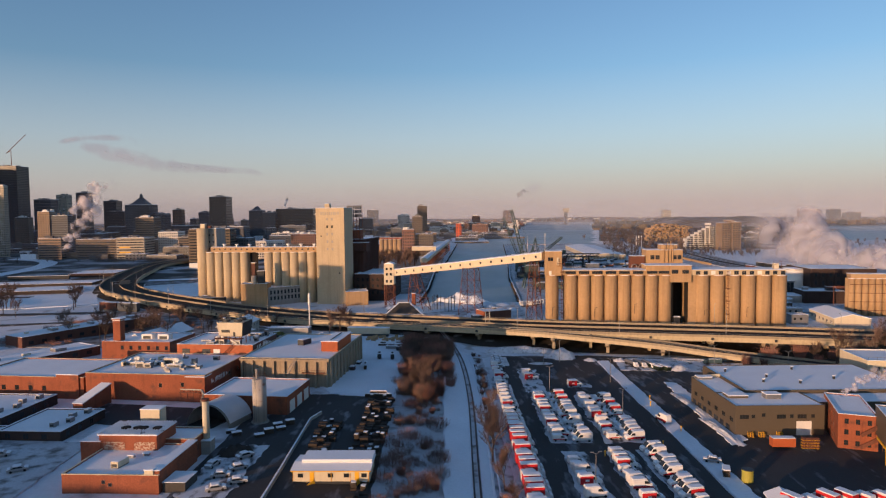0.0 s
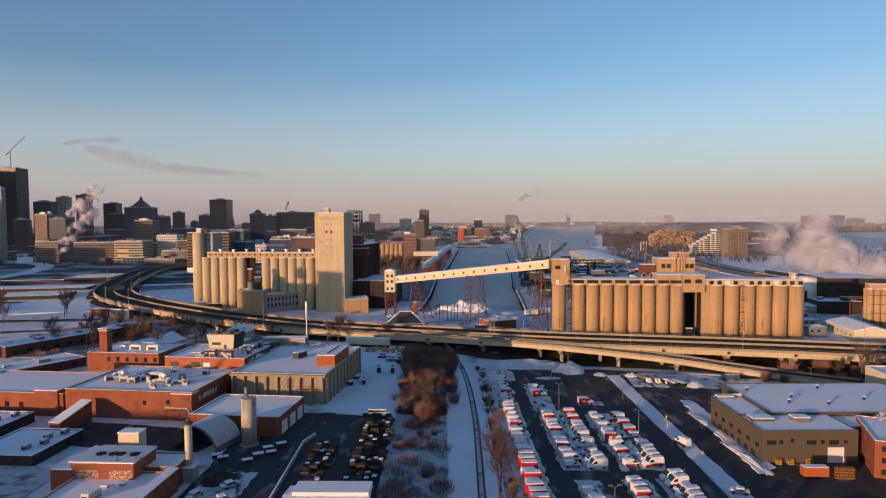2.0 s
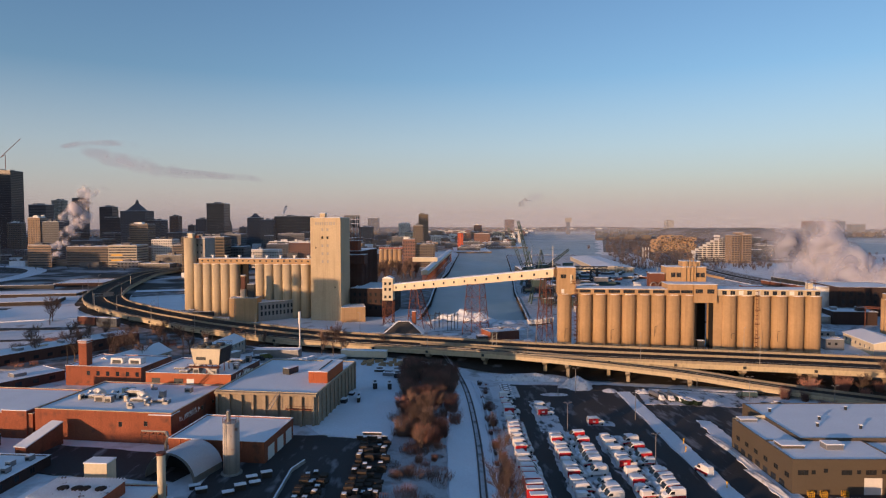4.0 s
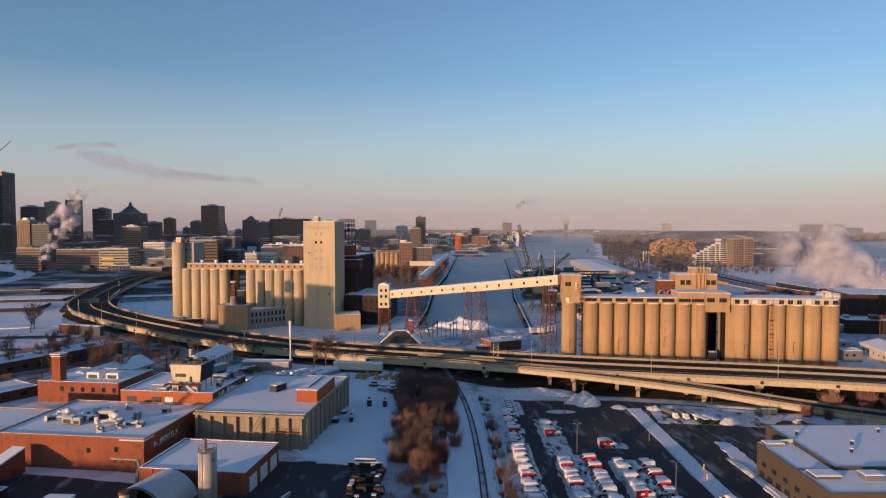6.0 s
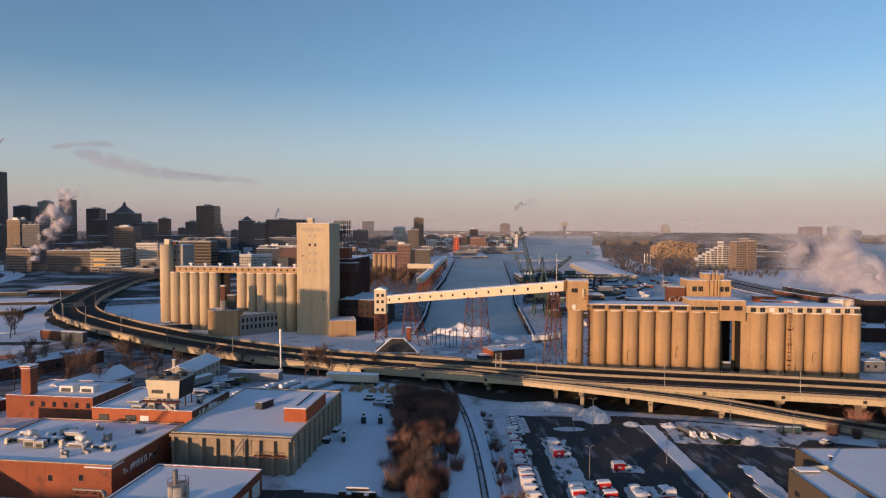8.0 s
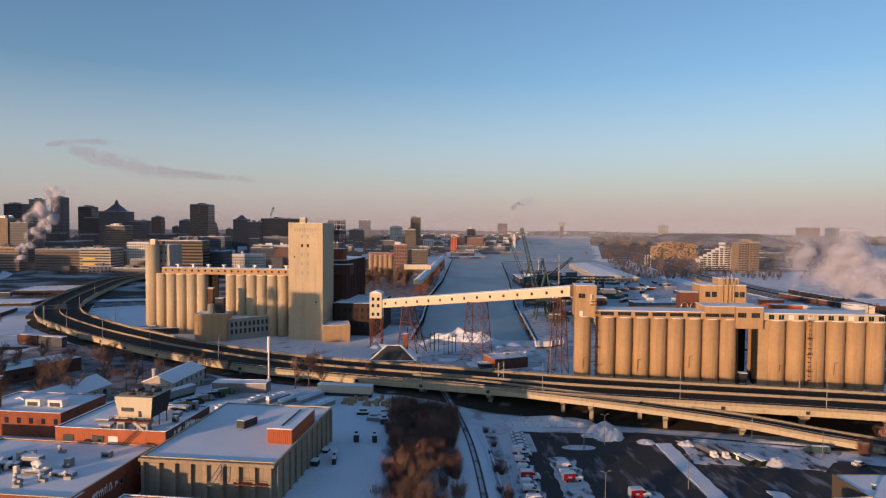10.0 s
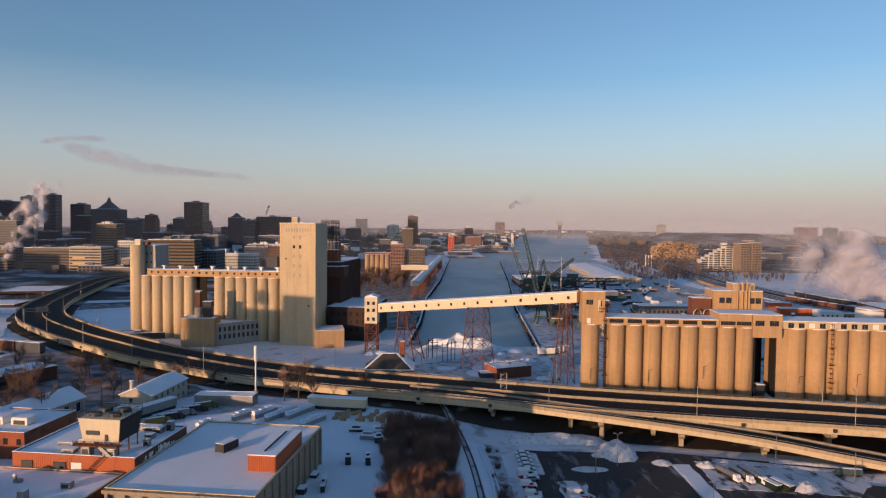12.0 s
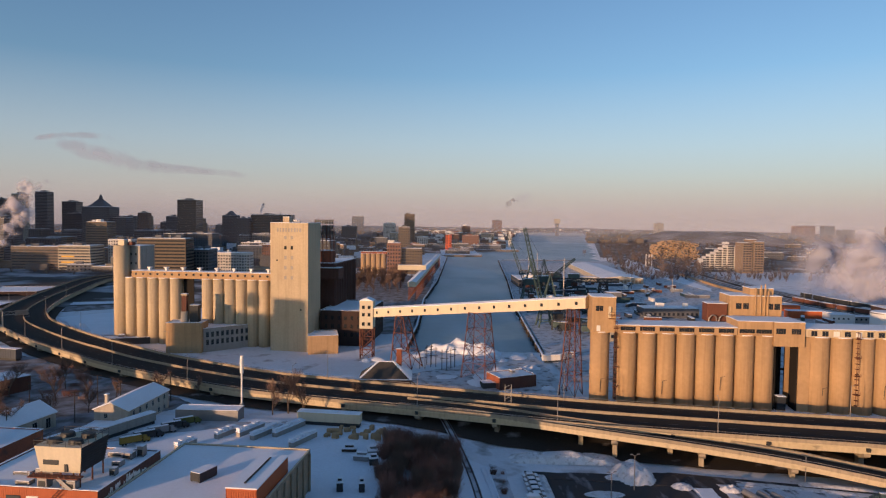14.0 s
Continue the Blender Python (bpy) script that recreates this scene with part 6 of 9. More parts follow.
# worn paint panels
WORN = material("peeling_paint_on_brick", (0.27, 0.088, 0.048), 0.9, vary=0.35, coarse=0.3, fine=1.5, bump=0.2, second=(0.46, 0.38, 0.30), second_scale=2.2, second_at=(0.44, 0.60))
for x in (1.2, 8.8):
    slab("worn_panel", pent, x, x + 5.2, -0.04, -0.01, 0.2, 2.6, WORN, "patch of peeling pale paint", snow=False)
flat_building("brick_annex", pose(-69.2, 158.6, 0, 0, 0, FR), 9.6, 9, 5.3, BRICK, "small brick annex with a snowy roof", coping=CREAM)

# ---- yard plant ----
tank = thing("storage_silo", pose(-51.5, 186.0, 0.3), "tall steel storage silo streaked with rust", "silo")
bm = bmesh.new()
cyl(bm, 0, 0, 0, 13.0, 2.0, n=22)
for f in bm.faces:
    f.smooth = len(f.verts) == 4
part("shell", bm, material("rusty_silo_steel", (0.50, 0.46, 0.42), 0.55, 0.2, vary=0.2, coarse=0.2, fine=1.5, bump=0.05, streak=True, streak_amount=0.6, second=(0.25, 0.12, 0.07), second_scale=0.5, second_at=(0.62, 0.72)), tank)
bm = bmesh.new()
cyl(bm, -0.6, 0, 13.0, 15.8, 0.5, n=10)
part("filter", bm, METAL, tank)
bm = bmesh.new()
for k in range(10):
    a, b = k * 0.628, (k + 1) * 0.628
    pa, pb = Vector((2 * math.cos(a), 2 * math.sin(a), 0)), Vector((2 * math.cos(b), 2 * math.sin(b), 0))
    beam(bm, pa + Vector((0, 0, 13)), pa + Vector((0, 0, 14)), 0.07)
    beam(bm, pa + Vector((0, 0, 14)), pb + Vector((0, 0, 14)), 0.07)
part("guard_rail", bm, RUST, tank)
bm = bmesh.new()
for dx in (-0.25, 0.25):
    beam(bm, (dx - 0.7, -2.05, 0), (dx - 0.7, -2.05, 14), 0.08)
part("ladder", bm, METAL, tank)
bm = bmesh.new()
cyl(bm, 0, 0, -0.3, 0.4, 2.6, n=16)
part("base", bm, CONCRETE_GREY, tank)
stack = thing("exhaust_stack", pose(-58.6, 163.2, 0.3), "slim pale exhaust stack on a grey plinth", "stack")
bm = bmesh.new()
cyl(bm, 0, 0, 3.2, 13.4, 0.85, n=16)
for f in bm.faces:
    f.smooth = len(f.verts) == 4
part("flue", bm, CREAM, stack)
bm = bmesh.new()
cyl(bm, 0, 0, 13.2, 13.7, 0.98, n=16)
part("rim", bm, RUST, stack)
slab("plinth", stack, -1.6, 1.6, -1.6, 1.6, -0.3, 3.2, CONCRETE_GREY)
quonset = thing("barrel_shed", pose(-65.0, 181.0, 0.3, 0, 0, -17), "barrel-roofed shed with snow along its back", "shed")
for r, mat_, nm, x0, x1 in ((7.0, CONCRETE_GREY, "shell", 0, 11), (7.2, SNOW_ROOF, "snow_cover", 0.6, 11.1)):
    bm = bmesh.new()
    ring = []
    lo, hi = (0, math.pi) if nm == "shell" else (0.25, 2.6)
    for i in range(19):
        a = lo + (hi - lo) * i / 18
        ring.append([bm.verts.new((r * math.cos(a), yy, r * math.sin(a) * 0.93)) for yy in (x0, x1)])
    for p, q in zip(ring, ring[1:]):
        bm.faces.new((p[0], q[0], q[1], p[1]))
    bmesh.ops.solidify(bm, geom=bm.faces[:], thickness=0.16)
    part(nm, bm, mat_, quonset, smooth=False)
bm = bmesh.new()
ring = [bm.verts.new((6.9 * math.cos(math.pi * i / 16), 7.5, 6.4 * math.sin(math.pi * i / 16))) for i in range(17)]
bm.faces.new(ring)
part("end_wall", bm, METAL_DARK, quonset, "shaded end wall set back in the arch")
for i, (x, y) in enumerate(((-58, 176), (-55.5, 173.5), (-47, 175), (-44.5, 178), (-46, 180.5), (-43, 182.5), (-49, 172.5))):
    t = thing("pallet_stack", pose(x, y, 0.25, 0, 0, 25), "stack of pallets under snow in the yard", "pallet stack", "yard pallets")
    slab("pallet_body", t, 0, 2.4, 0, 1.2, 0, 0.8 + (i % 3) * 0.3, WOOD)

office = thing("site_office", pose(-32.0, 143.9, 0.2, 0, 0, -1), "cream site office with yellow doors and trim", "portable building")
slab("wall", office, 0, 17.4, 0, 8.8, 0, 2.9, CREAM, snow=False)
bm = bmesh.new()
v = [bm.verts.new(p) for p in ((-0.4, -0.5, 2.92), (17.8, -0.5, 2.92), (17.8, 9.2, 2.92), (-0.4, 9.2, 2.92), (-0.4, 3.6, 3.5), (17.8, 3.6, 3.5))]
for f in ((0, 1, 5, 4), (2, 3, 4, 5), (1, 2, 5), (3, 0, 4), (0, 3, 2, 1)):
    bm.faces.new([v[i] for i in f])
part("roof", bm, SNOW_ROOF, office, "snowy shallow gable roof")
slab("raised_roof", office, 1.6, 17.6, 3.0, 8.6, 3.2, 3.9, METAL_WHITE, "raised flat roof section under snow")
slab("trim", office, -0.42, 17.82, -0.56, -0.505, 2.72, 2.9, YELLOW, snow=False)
slab("skirt", office, 0.1, 17.3, -0.05, -0.01, -0.4, 0.25, METAL_DARK, snow=False)
for u in (4.4, 14.6):
    slab("door", office, u - 0.5, u + 0.5, -0.07, -0.01, 0.3, 2.4, YELLOW, "yellow door", snow=False)
    bm = bmesh.new()
    beam(bm, (u - 0.8, -1.2, -0.4), (u + 0.6, -0.1, 0.3), 0.1, h=0.9)
    beam(bm, (u - 1.0, -1.4, 0.5), (u + 0.6, -0.2, 1.2), 0.06)
    part("step", bm, YELLOW, office)
windows(office, "S", 17.4, 8.8, [(1.8, 1.2), (8.6, 1.2), (12.2, 1.2), (16.2, 1.2)], 1.2, 0.9, METAL_DARK, bars=1)
for u in (0.02, 4.4, 8.7, 13, 17.2):
    slab("wall_trim", office, u, u + 0.12, -0.05, -0.01, 0.25, 2.6, YELLOW, snow=False)

fence = thing("yard_fence", pose(0, 0, 0), "low snowy concrete wall along the yard", "wall", kind="structure")
bm = bmesh.new()
sweep(bm, [Vector((-36.2, 120, 0.2)), Vector((-36.4, 150, 0.2)), Vector((-37, 187, 0.2)), Vector((-35, 193, 0.2))], [(-0.3, -0.5), (0.3, -0.5), (0.3, 0.9), (-0.3, 0.9)])
part("wall", bm, CONCRETE_GREY, fence)
bm = bmesh.new()
sweep(bm, [Vector((-36.2, 120, 0.2)), Vector((-36.4, 150, 0.2)), Vector((-37, 187, 0.2)), Vector((-35, 193, 0.2))], [(-0.2, 0.904), (0.2, 0.904), (0.12, 1.0), (-0.12, 1.0)])
part("snow_cap", bm, SNOW_ROOF, fence)

# timber stacks with snow on top
rng = random.Random(11)
stack0 = {}


def timber(x, y, r, w, h):
    key = (w, h)
    m = pose(x, y, ground_z(x, y) + 0.04, 0, 0, r)
    if key in stack0:
        return copy_thing(stack0[key], m)
    t = thing("crate_stack", m, "stack of weathered timber crates capped with snow", "crate stack", "timber crate stacks")
    for k in range(int(h / 0.6)):
        bm = bmesh.new()
        o = 0.08 * math.sin(k * 2.1)
        box(bm, o, w + o, o, 1.5 + o, k * 0.6, k * 0.6 + 0.5)
        part("crate", bm, WOOD, t)
    if w < 1.5:
        bm = bmesh.new()
        box(bm, 0.12, w - 0.1, 0.15, 1.3, int(h / 0.6) * 0.6 - 0.096, int(h / 0.6) * 0.6 + 0.02)
        part("snow_cap", bm, SNOW_ROOF, t)
    stack0[key] = t
    return t


for x0, x1, y0, y1 in ((-22, -15.2, 158, 211), (-33, -28, 150, 186), (-18.5, -15, 125, 158)):
    y = y0
    while y < y1:
        x = x0
        while x < x1:
            if rng.random() < 0.85:
                timber(x, y, rng.uniform(-8, 8), rng.choice([1.3, 1.7, 2.2]), rng.choice([0.6, 1.2, 1.8]))
            x += rng.uniform(1.7, 2.4)
        y += rng.uniform(1.9, 2.5)

# plain things on the snow yard behind the warehouse
for x, y, r, w, d, h, mat_, lab, cat in ((-25.5, 266, 8, 1.6, 2.6, 2.2, METAL_DARK, "dark steel frame unit standing in the snow", "machine"), (-20, 266.5, 8, 1.4, 2.6, 2.2, METAL_DARK, "dark steel frame unit standing in the snow", "machine"),
                                         (-29, 248, 5, 1.0, 7, 1.6, WOOD, "snowy board fence panel in the yard", "fence panel"), (-24, 287, -10, 4.5, 2.2, 1.2, METAL, "grey flat machine under snow", "machine"),
                                         (-20, 290, 10, 3.2, 4.5, 1.6, METAL, "grey sloped hopper under snow", "machine"), (-19, 284, 12, 2.4, 2.0, 1.8, METAL_DARK, "dark crate machine in the snow", "machine"),
                                         (-28, 293, 0, 4.2, 2.6, 0.8, WOOD, "heap of timber under snow", "timber"), (-24, 211, -4, 9, 0.5, 1.2, WOOD, "timber barrier at the yard end", "barrier")):
    t = thing(cat.replace(" ", "_"), pose(x, y, ground_z(x, y) + 0.1, 0, 0, r), lab, cat)
    slab("body", t, 0, w, 0, d, 0, h, mat_)
    slab("top_piece", t, w * 0.2, w * 0.8, d * 0.3, d * 0.7, h + 0.3, h + 0.9, mat_)
rng = random.Random(4)
for i in range(34):
    x, y = rng.uniform(-36, -17), rng.uniform(303, 314)
    t = thing("stone_block", pose(x, y, ground_z(x, y) + 0.05, 0, 0, rng.uniform(-20, 20)), "pale concrete block in the rubble row", "block", "rubble blocks")
    bm = bmesh.new()
    w, d, h = rng.uniform(0.9, 2.2), rng.uniform(0.8, 1.6), rng.uniform(0.7, 1.7)
    box(bm, 0, w, 0, d, -0.2, h)
    bmesh.ops.bevel(bm, geom=bm.edges[:], offset=0.12, segments=1, affect="EDGES")
    part("block_body", bm, CONCRETE_OLD, t)
for i, (x, y, L_) in enumerate(((-72, 310, 9), (-66, 312, 11), (-61, 309, 13), (-55, 312, 14), (-80, 300, 7), (-48, 303, 9), (-45, 309, 5))):
    t = thing("stored_beams", pose(x + 5.5, y - 8, ground_z(x, y) + 0.1, 0, 0, 62), "row of stored concrete pieces under snow", "stored pieces", "stored rows")
    slab("beams", t, 0, L_, 0, 1.6, 0, 1.5, CONCRETE_GREY)
    for k in range(int(L_ / 1.6)):
        mound_h = rng.uniform(0.3, 0.8)
        slab("piece", t, k * 1.6, k * 1.6 + rng.uniform(0.8, 1.4), 0.1, 1.5, 1.8, 1.8 + mound_h, SNOW_ROOF)
for i, mt in enumerate((material("faded_yellow_paint", (0.28, 0.19, 0.04), 0.6), METAL_DARK, METAL, METAL_DARK, material("olive_paint", (0.13, 0.14, 0.04), 0.6))):
    lorry(pose(-93 + i * 2.2, 296 + i * 4.4, ground_z(-85, 305) + 0.1, 0, 0, 35), "works lorry parked under snow in the yard", mt, size=0.66)


def gable_house(m, w, d, eave, ridge, wall, label, wins, name="house"):
    """Gable to the front, ridge running back."""
    t = thing(name, m, label, "house")
    bm = bmesh.new()
    v = [bm.verts.new(p) for p in ((0, 0, -1), (w, 0, -1), (w, d, -1), (0, d, -1), (0, 0, eave), (w, 0, eave), (w, d, eave), (0, d, eave), (w / 2, 0, ridge), (w / 2, d, ridge))]
    for f in ((0, 1, 5, 8, 4), (2, 3, 7, 9, 6), (1, 2, 6, 5), (3, 0, 4, 7)):
        bm.faces.new([v[i] for i in f])
    part("wall", bm, wall, t)
    for sgn in (0, 1):
        bm = bmesh.new()
        e, k = (-0.4, eave - 0.25) if not sgn else (w + 0.4, eave - 0.25)
        P = [(e, -0.4, k), (w / 2, -0.4, ridge + 0.02), (w / 2, d + 0.4, ridge + 0.02), (e, d + 0.4, k)]
        a = [bm.verts.new(p) for p in P]
        b = [bm.verts.new((p[0], p[1], p[2] + 0.3)) for p in P]
        bm.faces.new(a)
        bm.faces.new(b)
        for i in range(4):
            bm.faces.new((a[i], a[(i + 1) % 4], b[(i + 1) % 4], b[i]))
        bmesh.ops.recalc_face_normals(bm, faces=bm.faces)
        part("roof_slope", bm, SNOW_ROOF, t, "snowy roof slope")
    for fc, u, vv, ww, hh in wins:
        share("window", window_mesh(ww, hh, METAL_WHITE), t, face_pose(fc, w, d, u, vv))
    return t


wins = [("E", 3 + i * 3.8, v, 1.2, 1.7) for i in range(6) for v in (1.0, 4.4)] + [("S", 4, 4.2, 1.2, 1.5)]
gh = gable_house(pose(-110, 314.5, -1.3, 0, 0, -6), 11.5, 25, 7.0, 9.2, BRICK_PALE, "long pale two-storey house with a snowy gable roof", wins)
slab("porch", gh, 0.5, 11.4, -3.8, -0.1, -1, 3.2, BRICK_PALE)
slab("chimney", gh, 2, 3, 2.5, 3.5, 8, 11, BRICK_PALE)
gable_house(pose(-142, 286, 0, 0, 0, -14), 13, 32, 5.0, 8.0, BRICK_PALE, "pale brick workshop with tall dark windows", [("E", 4 + i * 5, 0.8, 1.8, 3.0) for i in range(6)])
flat_building("long_shed", pose(-87, 321.5, 0, 0, 0, -3), 21, 6, 3.6, METAL, "long grey shed with a snowy roof by the viaduct", sink=2, parapet=0.2)
for x, y, L_ in ((-101, 300, 20), (-110, 291, 16)):
    t = thing("rail_wagon", pose(x, y, 0.4, 0, 0, 62), "long pale wagon under snow", "wagon", "yard wagons")
    slab("body", t, 0, L_, 0, 3, 0.8, 3.4, CONCRETE_GREY)
    slab("chassis", t, 0.3, L_ - 0.3, 0.3, 2.7, -0.4, 0.78, METAL_DARK, snow=False)
wag = thing("rail_wagon", pose(-46, 318, 0.2, 0, 0, -9), "cream wagon standing below the viaduct", "wagon", "yard wagons")
slab("body", wag, 0, 21, 0, 3.2, 1.0, 3.9, CREAM)
slab("chassis", wag, 0.3, 20.7, 0.3, 2.9, -0.4, 0.98, METAL_DARK, snow=False)
mast = thing("antenna_mast", pose(-66.9, 327.8, 0), "white antenna mast with a thick shroud", "mast")
bm = bmesh.new()
cyl(bm, 0, 0, -1, 14.5, 0.32, n=12)
part("pole", bm, METAL_WHITE, mast)
bm = bmesh.new()
cyl(bm, 0, 0, 14.5, 20.5, 0.62, n=14)
part("shroud", bm, METAL_WHITE, mast)
bm = bmesh.new()
for a in range(6):
    box(bm, 0.4, 0.7, -0.2, 0.2, 2.5, 4.0, m=Matrix.Rotation(a * 1.047, 4, "Z"))
part("equipment", bm, METAL, mast)
for i, (x, y) in enumerate(((-128, 300), (-118, 318), (-109, 330), (-122, 340), (-140, 330), (-98, 345), (-160, 300))):
    t = thing("utility_pole", pose(x, y, -0.5, 0, 0, 30), "wooden utility pole with crossarms", "utility pole", "utility poles")
    bm = bmesh.new()
    cyl(bm, 0, 0, 0, 11, 0.17, 0.12, 8)
    part("pole", bm, WOOD, t)
    for z in (9.4, 10.5):
        bm = bmesh.new()
        box(bm, -1.4, 1.4, -0.08, 0.08, z, z + 0.16)
        part("crossarm", bm, WOOD, t)


# small things by the depot lane and in the factory yard
tank_bin = thing("waste_bin", pose(75.9, 154.5, ground_z(76, 159) + 0.1), "yellow-green round waste bin beside the lane", "bin")
bm = bmesh.new()
cyl(bm, 0, 0, 0, 2.9, 1.35, n=18)
part("drum", bm, material("olive_yellow_paint", (0.36, 0.33, 0.06), 0.6, vary=0.2), tank_bin)
bm = bmesh.new()
cyl(bm, 0, 0, 2.9, 3.05, 1.42, n=18)
part("rim", bm, METAL_DARK, tank_bin)
tent = gable_house(pose(74.6, 139.0, ground_z(78, 150), 0, 0, -8), 6, 6, 1.5, 2.7, CREAM, "small white tent with a snowy gable roof", [], "storage_tent")
t = thing("timber_bundle", pose(72.6, 156.5, ground_z(74, 160) + 0.15, 0, 0, 70), "stacked timber bundle beside the lane", "timber")
for k in range(4):
    slab("plank_layer", t, 0, 3.4, 0, 1.6, k * 0.42, k * 0.42 + 0.36, WOOD, snow=k == 3)
copy_thing(car0, pose(74.6, 166, ground_z(75, 166) + 0.1, 0, 0, 160))
heap = mound("earth_mound", -51, 162, 9, 7, 1.7, 20, EARTH, "dark earth mound dusted with snow in the yard", 71, 16, 0.9)
tagged(heap, "dark earth mound dusted with snow in the yard", "rubble")
lean = flat_building("lean_to", pose(-59.4, 139.5, 0.0, 0, 0, FR), 5, 6, 2.4, TAR, "low dark lean-to with snow on its roof", sink=1, parapet=0.15)


# ---- city and harbour ----
FACADE = {
    "dark": material("dark_glass_facade", (0.022, 0.029, 0.042), 0.35, vary=0.25, coarse=0.03, fine=0.2, bump=0.0, spec=0.3),
    "slate": material("slate_facade", (0.062, 0.076, 0.098), 0.6, vary=0.2, coarse=0.03, fine=0.2, bump=0.0),
    "brown": material("brown_facade", (0.15, 0.118, 0.088), 0.75, vary=0.25, coarse=0.05, fine=0.3, bump=0.05),
    "brick": material("city_brick", (0.21, 0.11, 0.08), 0.85, vary=0.3, coarse=0.05, fine=0.3, bump=0.05, per_object=0.3),
    "cream": material("cream_facade", (0.42, 0.38, 0.30), 0.8, vary=0.15, coarse=0.05, fine=0.3, bump=0.05),
    "tan": material("tan_facade", (0.26, 0.185, 0.125), 0.8, vary=0.2, coarse=0.05, fine=0.3, bump=0.05),
    "white": material("white_facade", (0.62, 0.60, 0.56), 0.75, vary=0.12, coarse=0.05, fine=0.3, bump=0.05),
    "grey": material("grey_facade", (0.12, 0.125, 0.135), 0.8, vary=0.25, coarse=0.05, fine=0.3, bump=0.05, per_object=0.35),
    "orange": material("orange_paint", (0.62, 0.11, 0.03), 0.6, vary=0.15, coarse=0.1, fine=0.5, bump=0.0),
}


PANE = material("city_window_glass", (0.020, 0.026, 0.036), 0.25, vary=0.3, bump=0.0, spec=0.25)


def city_block(x, y, w, d, h, style, label, rows="band", floor_h=3.6, cols=3.2, name="city_building", rz=0, top=None, group="", z0=-0.8):
    """A building with its storeys marked by real window strips or window grids on the two sides in view, and snow on the roof."""
    t = thing(name, pose(x, y, z0, 0, 0, rz), label, "building", group)
    bm = bmesh.new()
    box(bm, 0, w, 0, d, -1.5, h)
    if group:
        box(bm, w * 0.3, w * 0.55, d * 0.35, d * 0.7, h - 0.2, h + 3.2)
    part("wall", bm, FACADE[style], t)
    bm = bmesh.new()
    z = 2.0
    faces = ("S", "E" if x < 0 else "W")
    wide = {"S": w, "E": d, "W": d}
    while z < h - 2.2:
        for fc in faces:
            if rows == "band":
                m = face_pose(fc, w, d, 0, z)
                box(bm, 0.8, wide[fc] - 0.8, -0.12, -0.01, 0, floor_h * 0.45, m=m)
            else:
                n = int(wide[fc] / cols)
                for i in range(n):
                    m = face_pose(fc, w, d, (i + 0.5) * wide[fc] / n, z)
                    box(bm, -cols * 0.27, cols * 0.27, -0.1, -0.01, 0, floor_h * 0.55, m=m)
        z += floor_h
    part("glazing", bm, PANE, t, "dark rows of windows", kind="stuff")
    bm = bmesh.new()
    box(bm, 0.4, w - 0.4, 0.4, d - 0.4, h + 0.004, h + 0.4)
    part("roof", bm, SNOW_ROOF, t, "snowy flat roof")
    if group:
        return t
    r_c = random.Random(int(abs(x) * 7 + y))
    if rows == "grid" and h > 16:
        bm = bmesh.new()
        z = 2.0 + floor_h
        while z < h - 2.2:
            for i in range(max(1, int(w / 9))):
                if r_c.random() < 0.6:
                    u = (i + r_c.uniform(0.1, 0.5)) * w / max(1, int(w / 9))
                    box(bm, u, min(w - 0.3, u + r_c.uniform(2.5, 5.0)), -1.3, -0.13, z - 0.5, z + 0.6)
            z += floor_h
        part("balcony", bm, FACADE["white" if style in ("white", "cream") else style], t, kind="stuff")
    bm = bmesh.new()
    for i in range(r_c.randrange(2, 5)):
        u, v, e = r_c.uniform(0.05, 0.8) * w, r_c.uniform(0.05, 0.7) * d, r_c.uniform(1.5, 4.5)
        box(bm, u, min(w - 0.5, u + e * r_c.uniform(0.6, 1.8)), v, min(d - 0.5, v + e), h + 0.41, h + r_c.uniform(1.5, 4.0))
    k = max(2.0, min(w, d) * 0.3)
    box(bm, w * 0.3, w * 0.3 + k, d * 0.35, d * 0.35 + k, h + 0.41, h + 3.4)
    part("roof_units", bm, METAL_WHITE if r_c.random() < 0.3 else FACADE["grey"], t, "rooftop plant and vents", kind="stuff")
    if top == "pyramid":
        bm = bmesh.new()
        v = [bm.verts.new(p) for p in ((w * 0.2, d * 0.1, h + 0.4), (w * 0.8, d * 0.1, h + 0.4), (w * 0.8, d * 0.9, h + 0.4), (w * 0.2, d * 0.9, h + 0.4), (w * 0.42, d * 0.5, h + w * 0.3), (w * 0.58, d * 0.5, h + w * 0.3))]
        for f in ((0, 1, 5, 4), (2, 3, 4, 5), (1, 2, 5), (3, 0, 4)):
            bm.faces.new([v[i] for i in f])
        part("pitched_top", bm, FACADE["slate"], t)
    return t


city_block(-946, 1340, 54, 40, 170, "dark", "dark glass tower under construction", "band")
city_block(-716, 1000, 30, 10, 112, "cream", "slender beige residential tower", "grid")
crane = thing("tower_crane", pose(-905, 1345, 172), "tower crane on the unfinished dark tower", "crane")
for a, b in (((0, 0, 0), (0, 0, 30)), ((-10, 0, 24), (32, 0, 62)), ((0, 0, 30), (-10, 0, 24))):
    bm = bmesh.new()
    beam(bm, a, b, 0.9)
    part("mast" if a[0] == 0 and b[0] == 0 else "jib", bm, RUST, crane)
city_block(-806, 1200, 26, 14, 62, "brown", "brown city office block", "grid")
city_block(-962, 1500, 40, 30, 104, "slate", "grey stepped downtown tower", "band")
city_block(-603, 950, 18, 16, 70, "tan", "slim glassy residential tower", "grid", floor_h=3.3)
city_block(-584.9, 952, 26, 14, 64, "slate", "dark glazed wing of the slim tower", "band", floor_h=3.3)
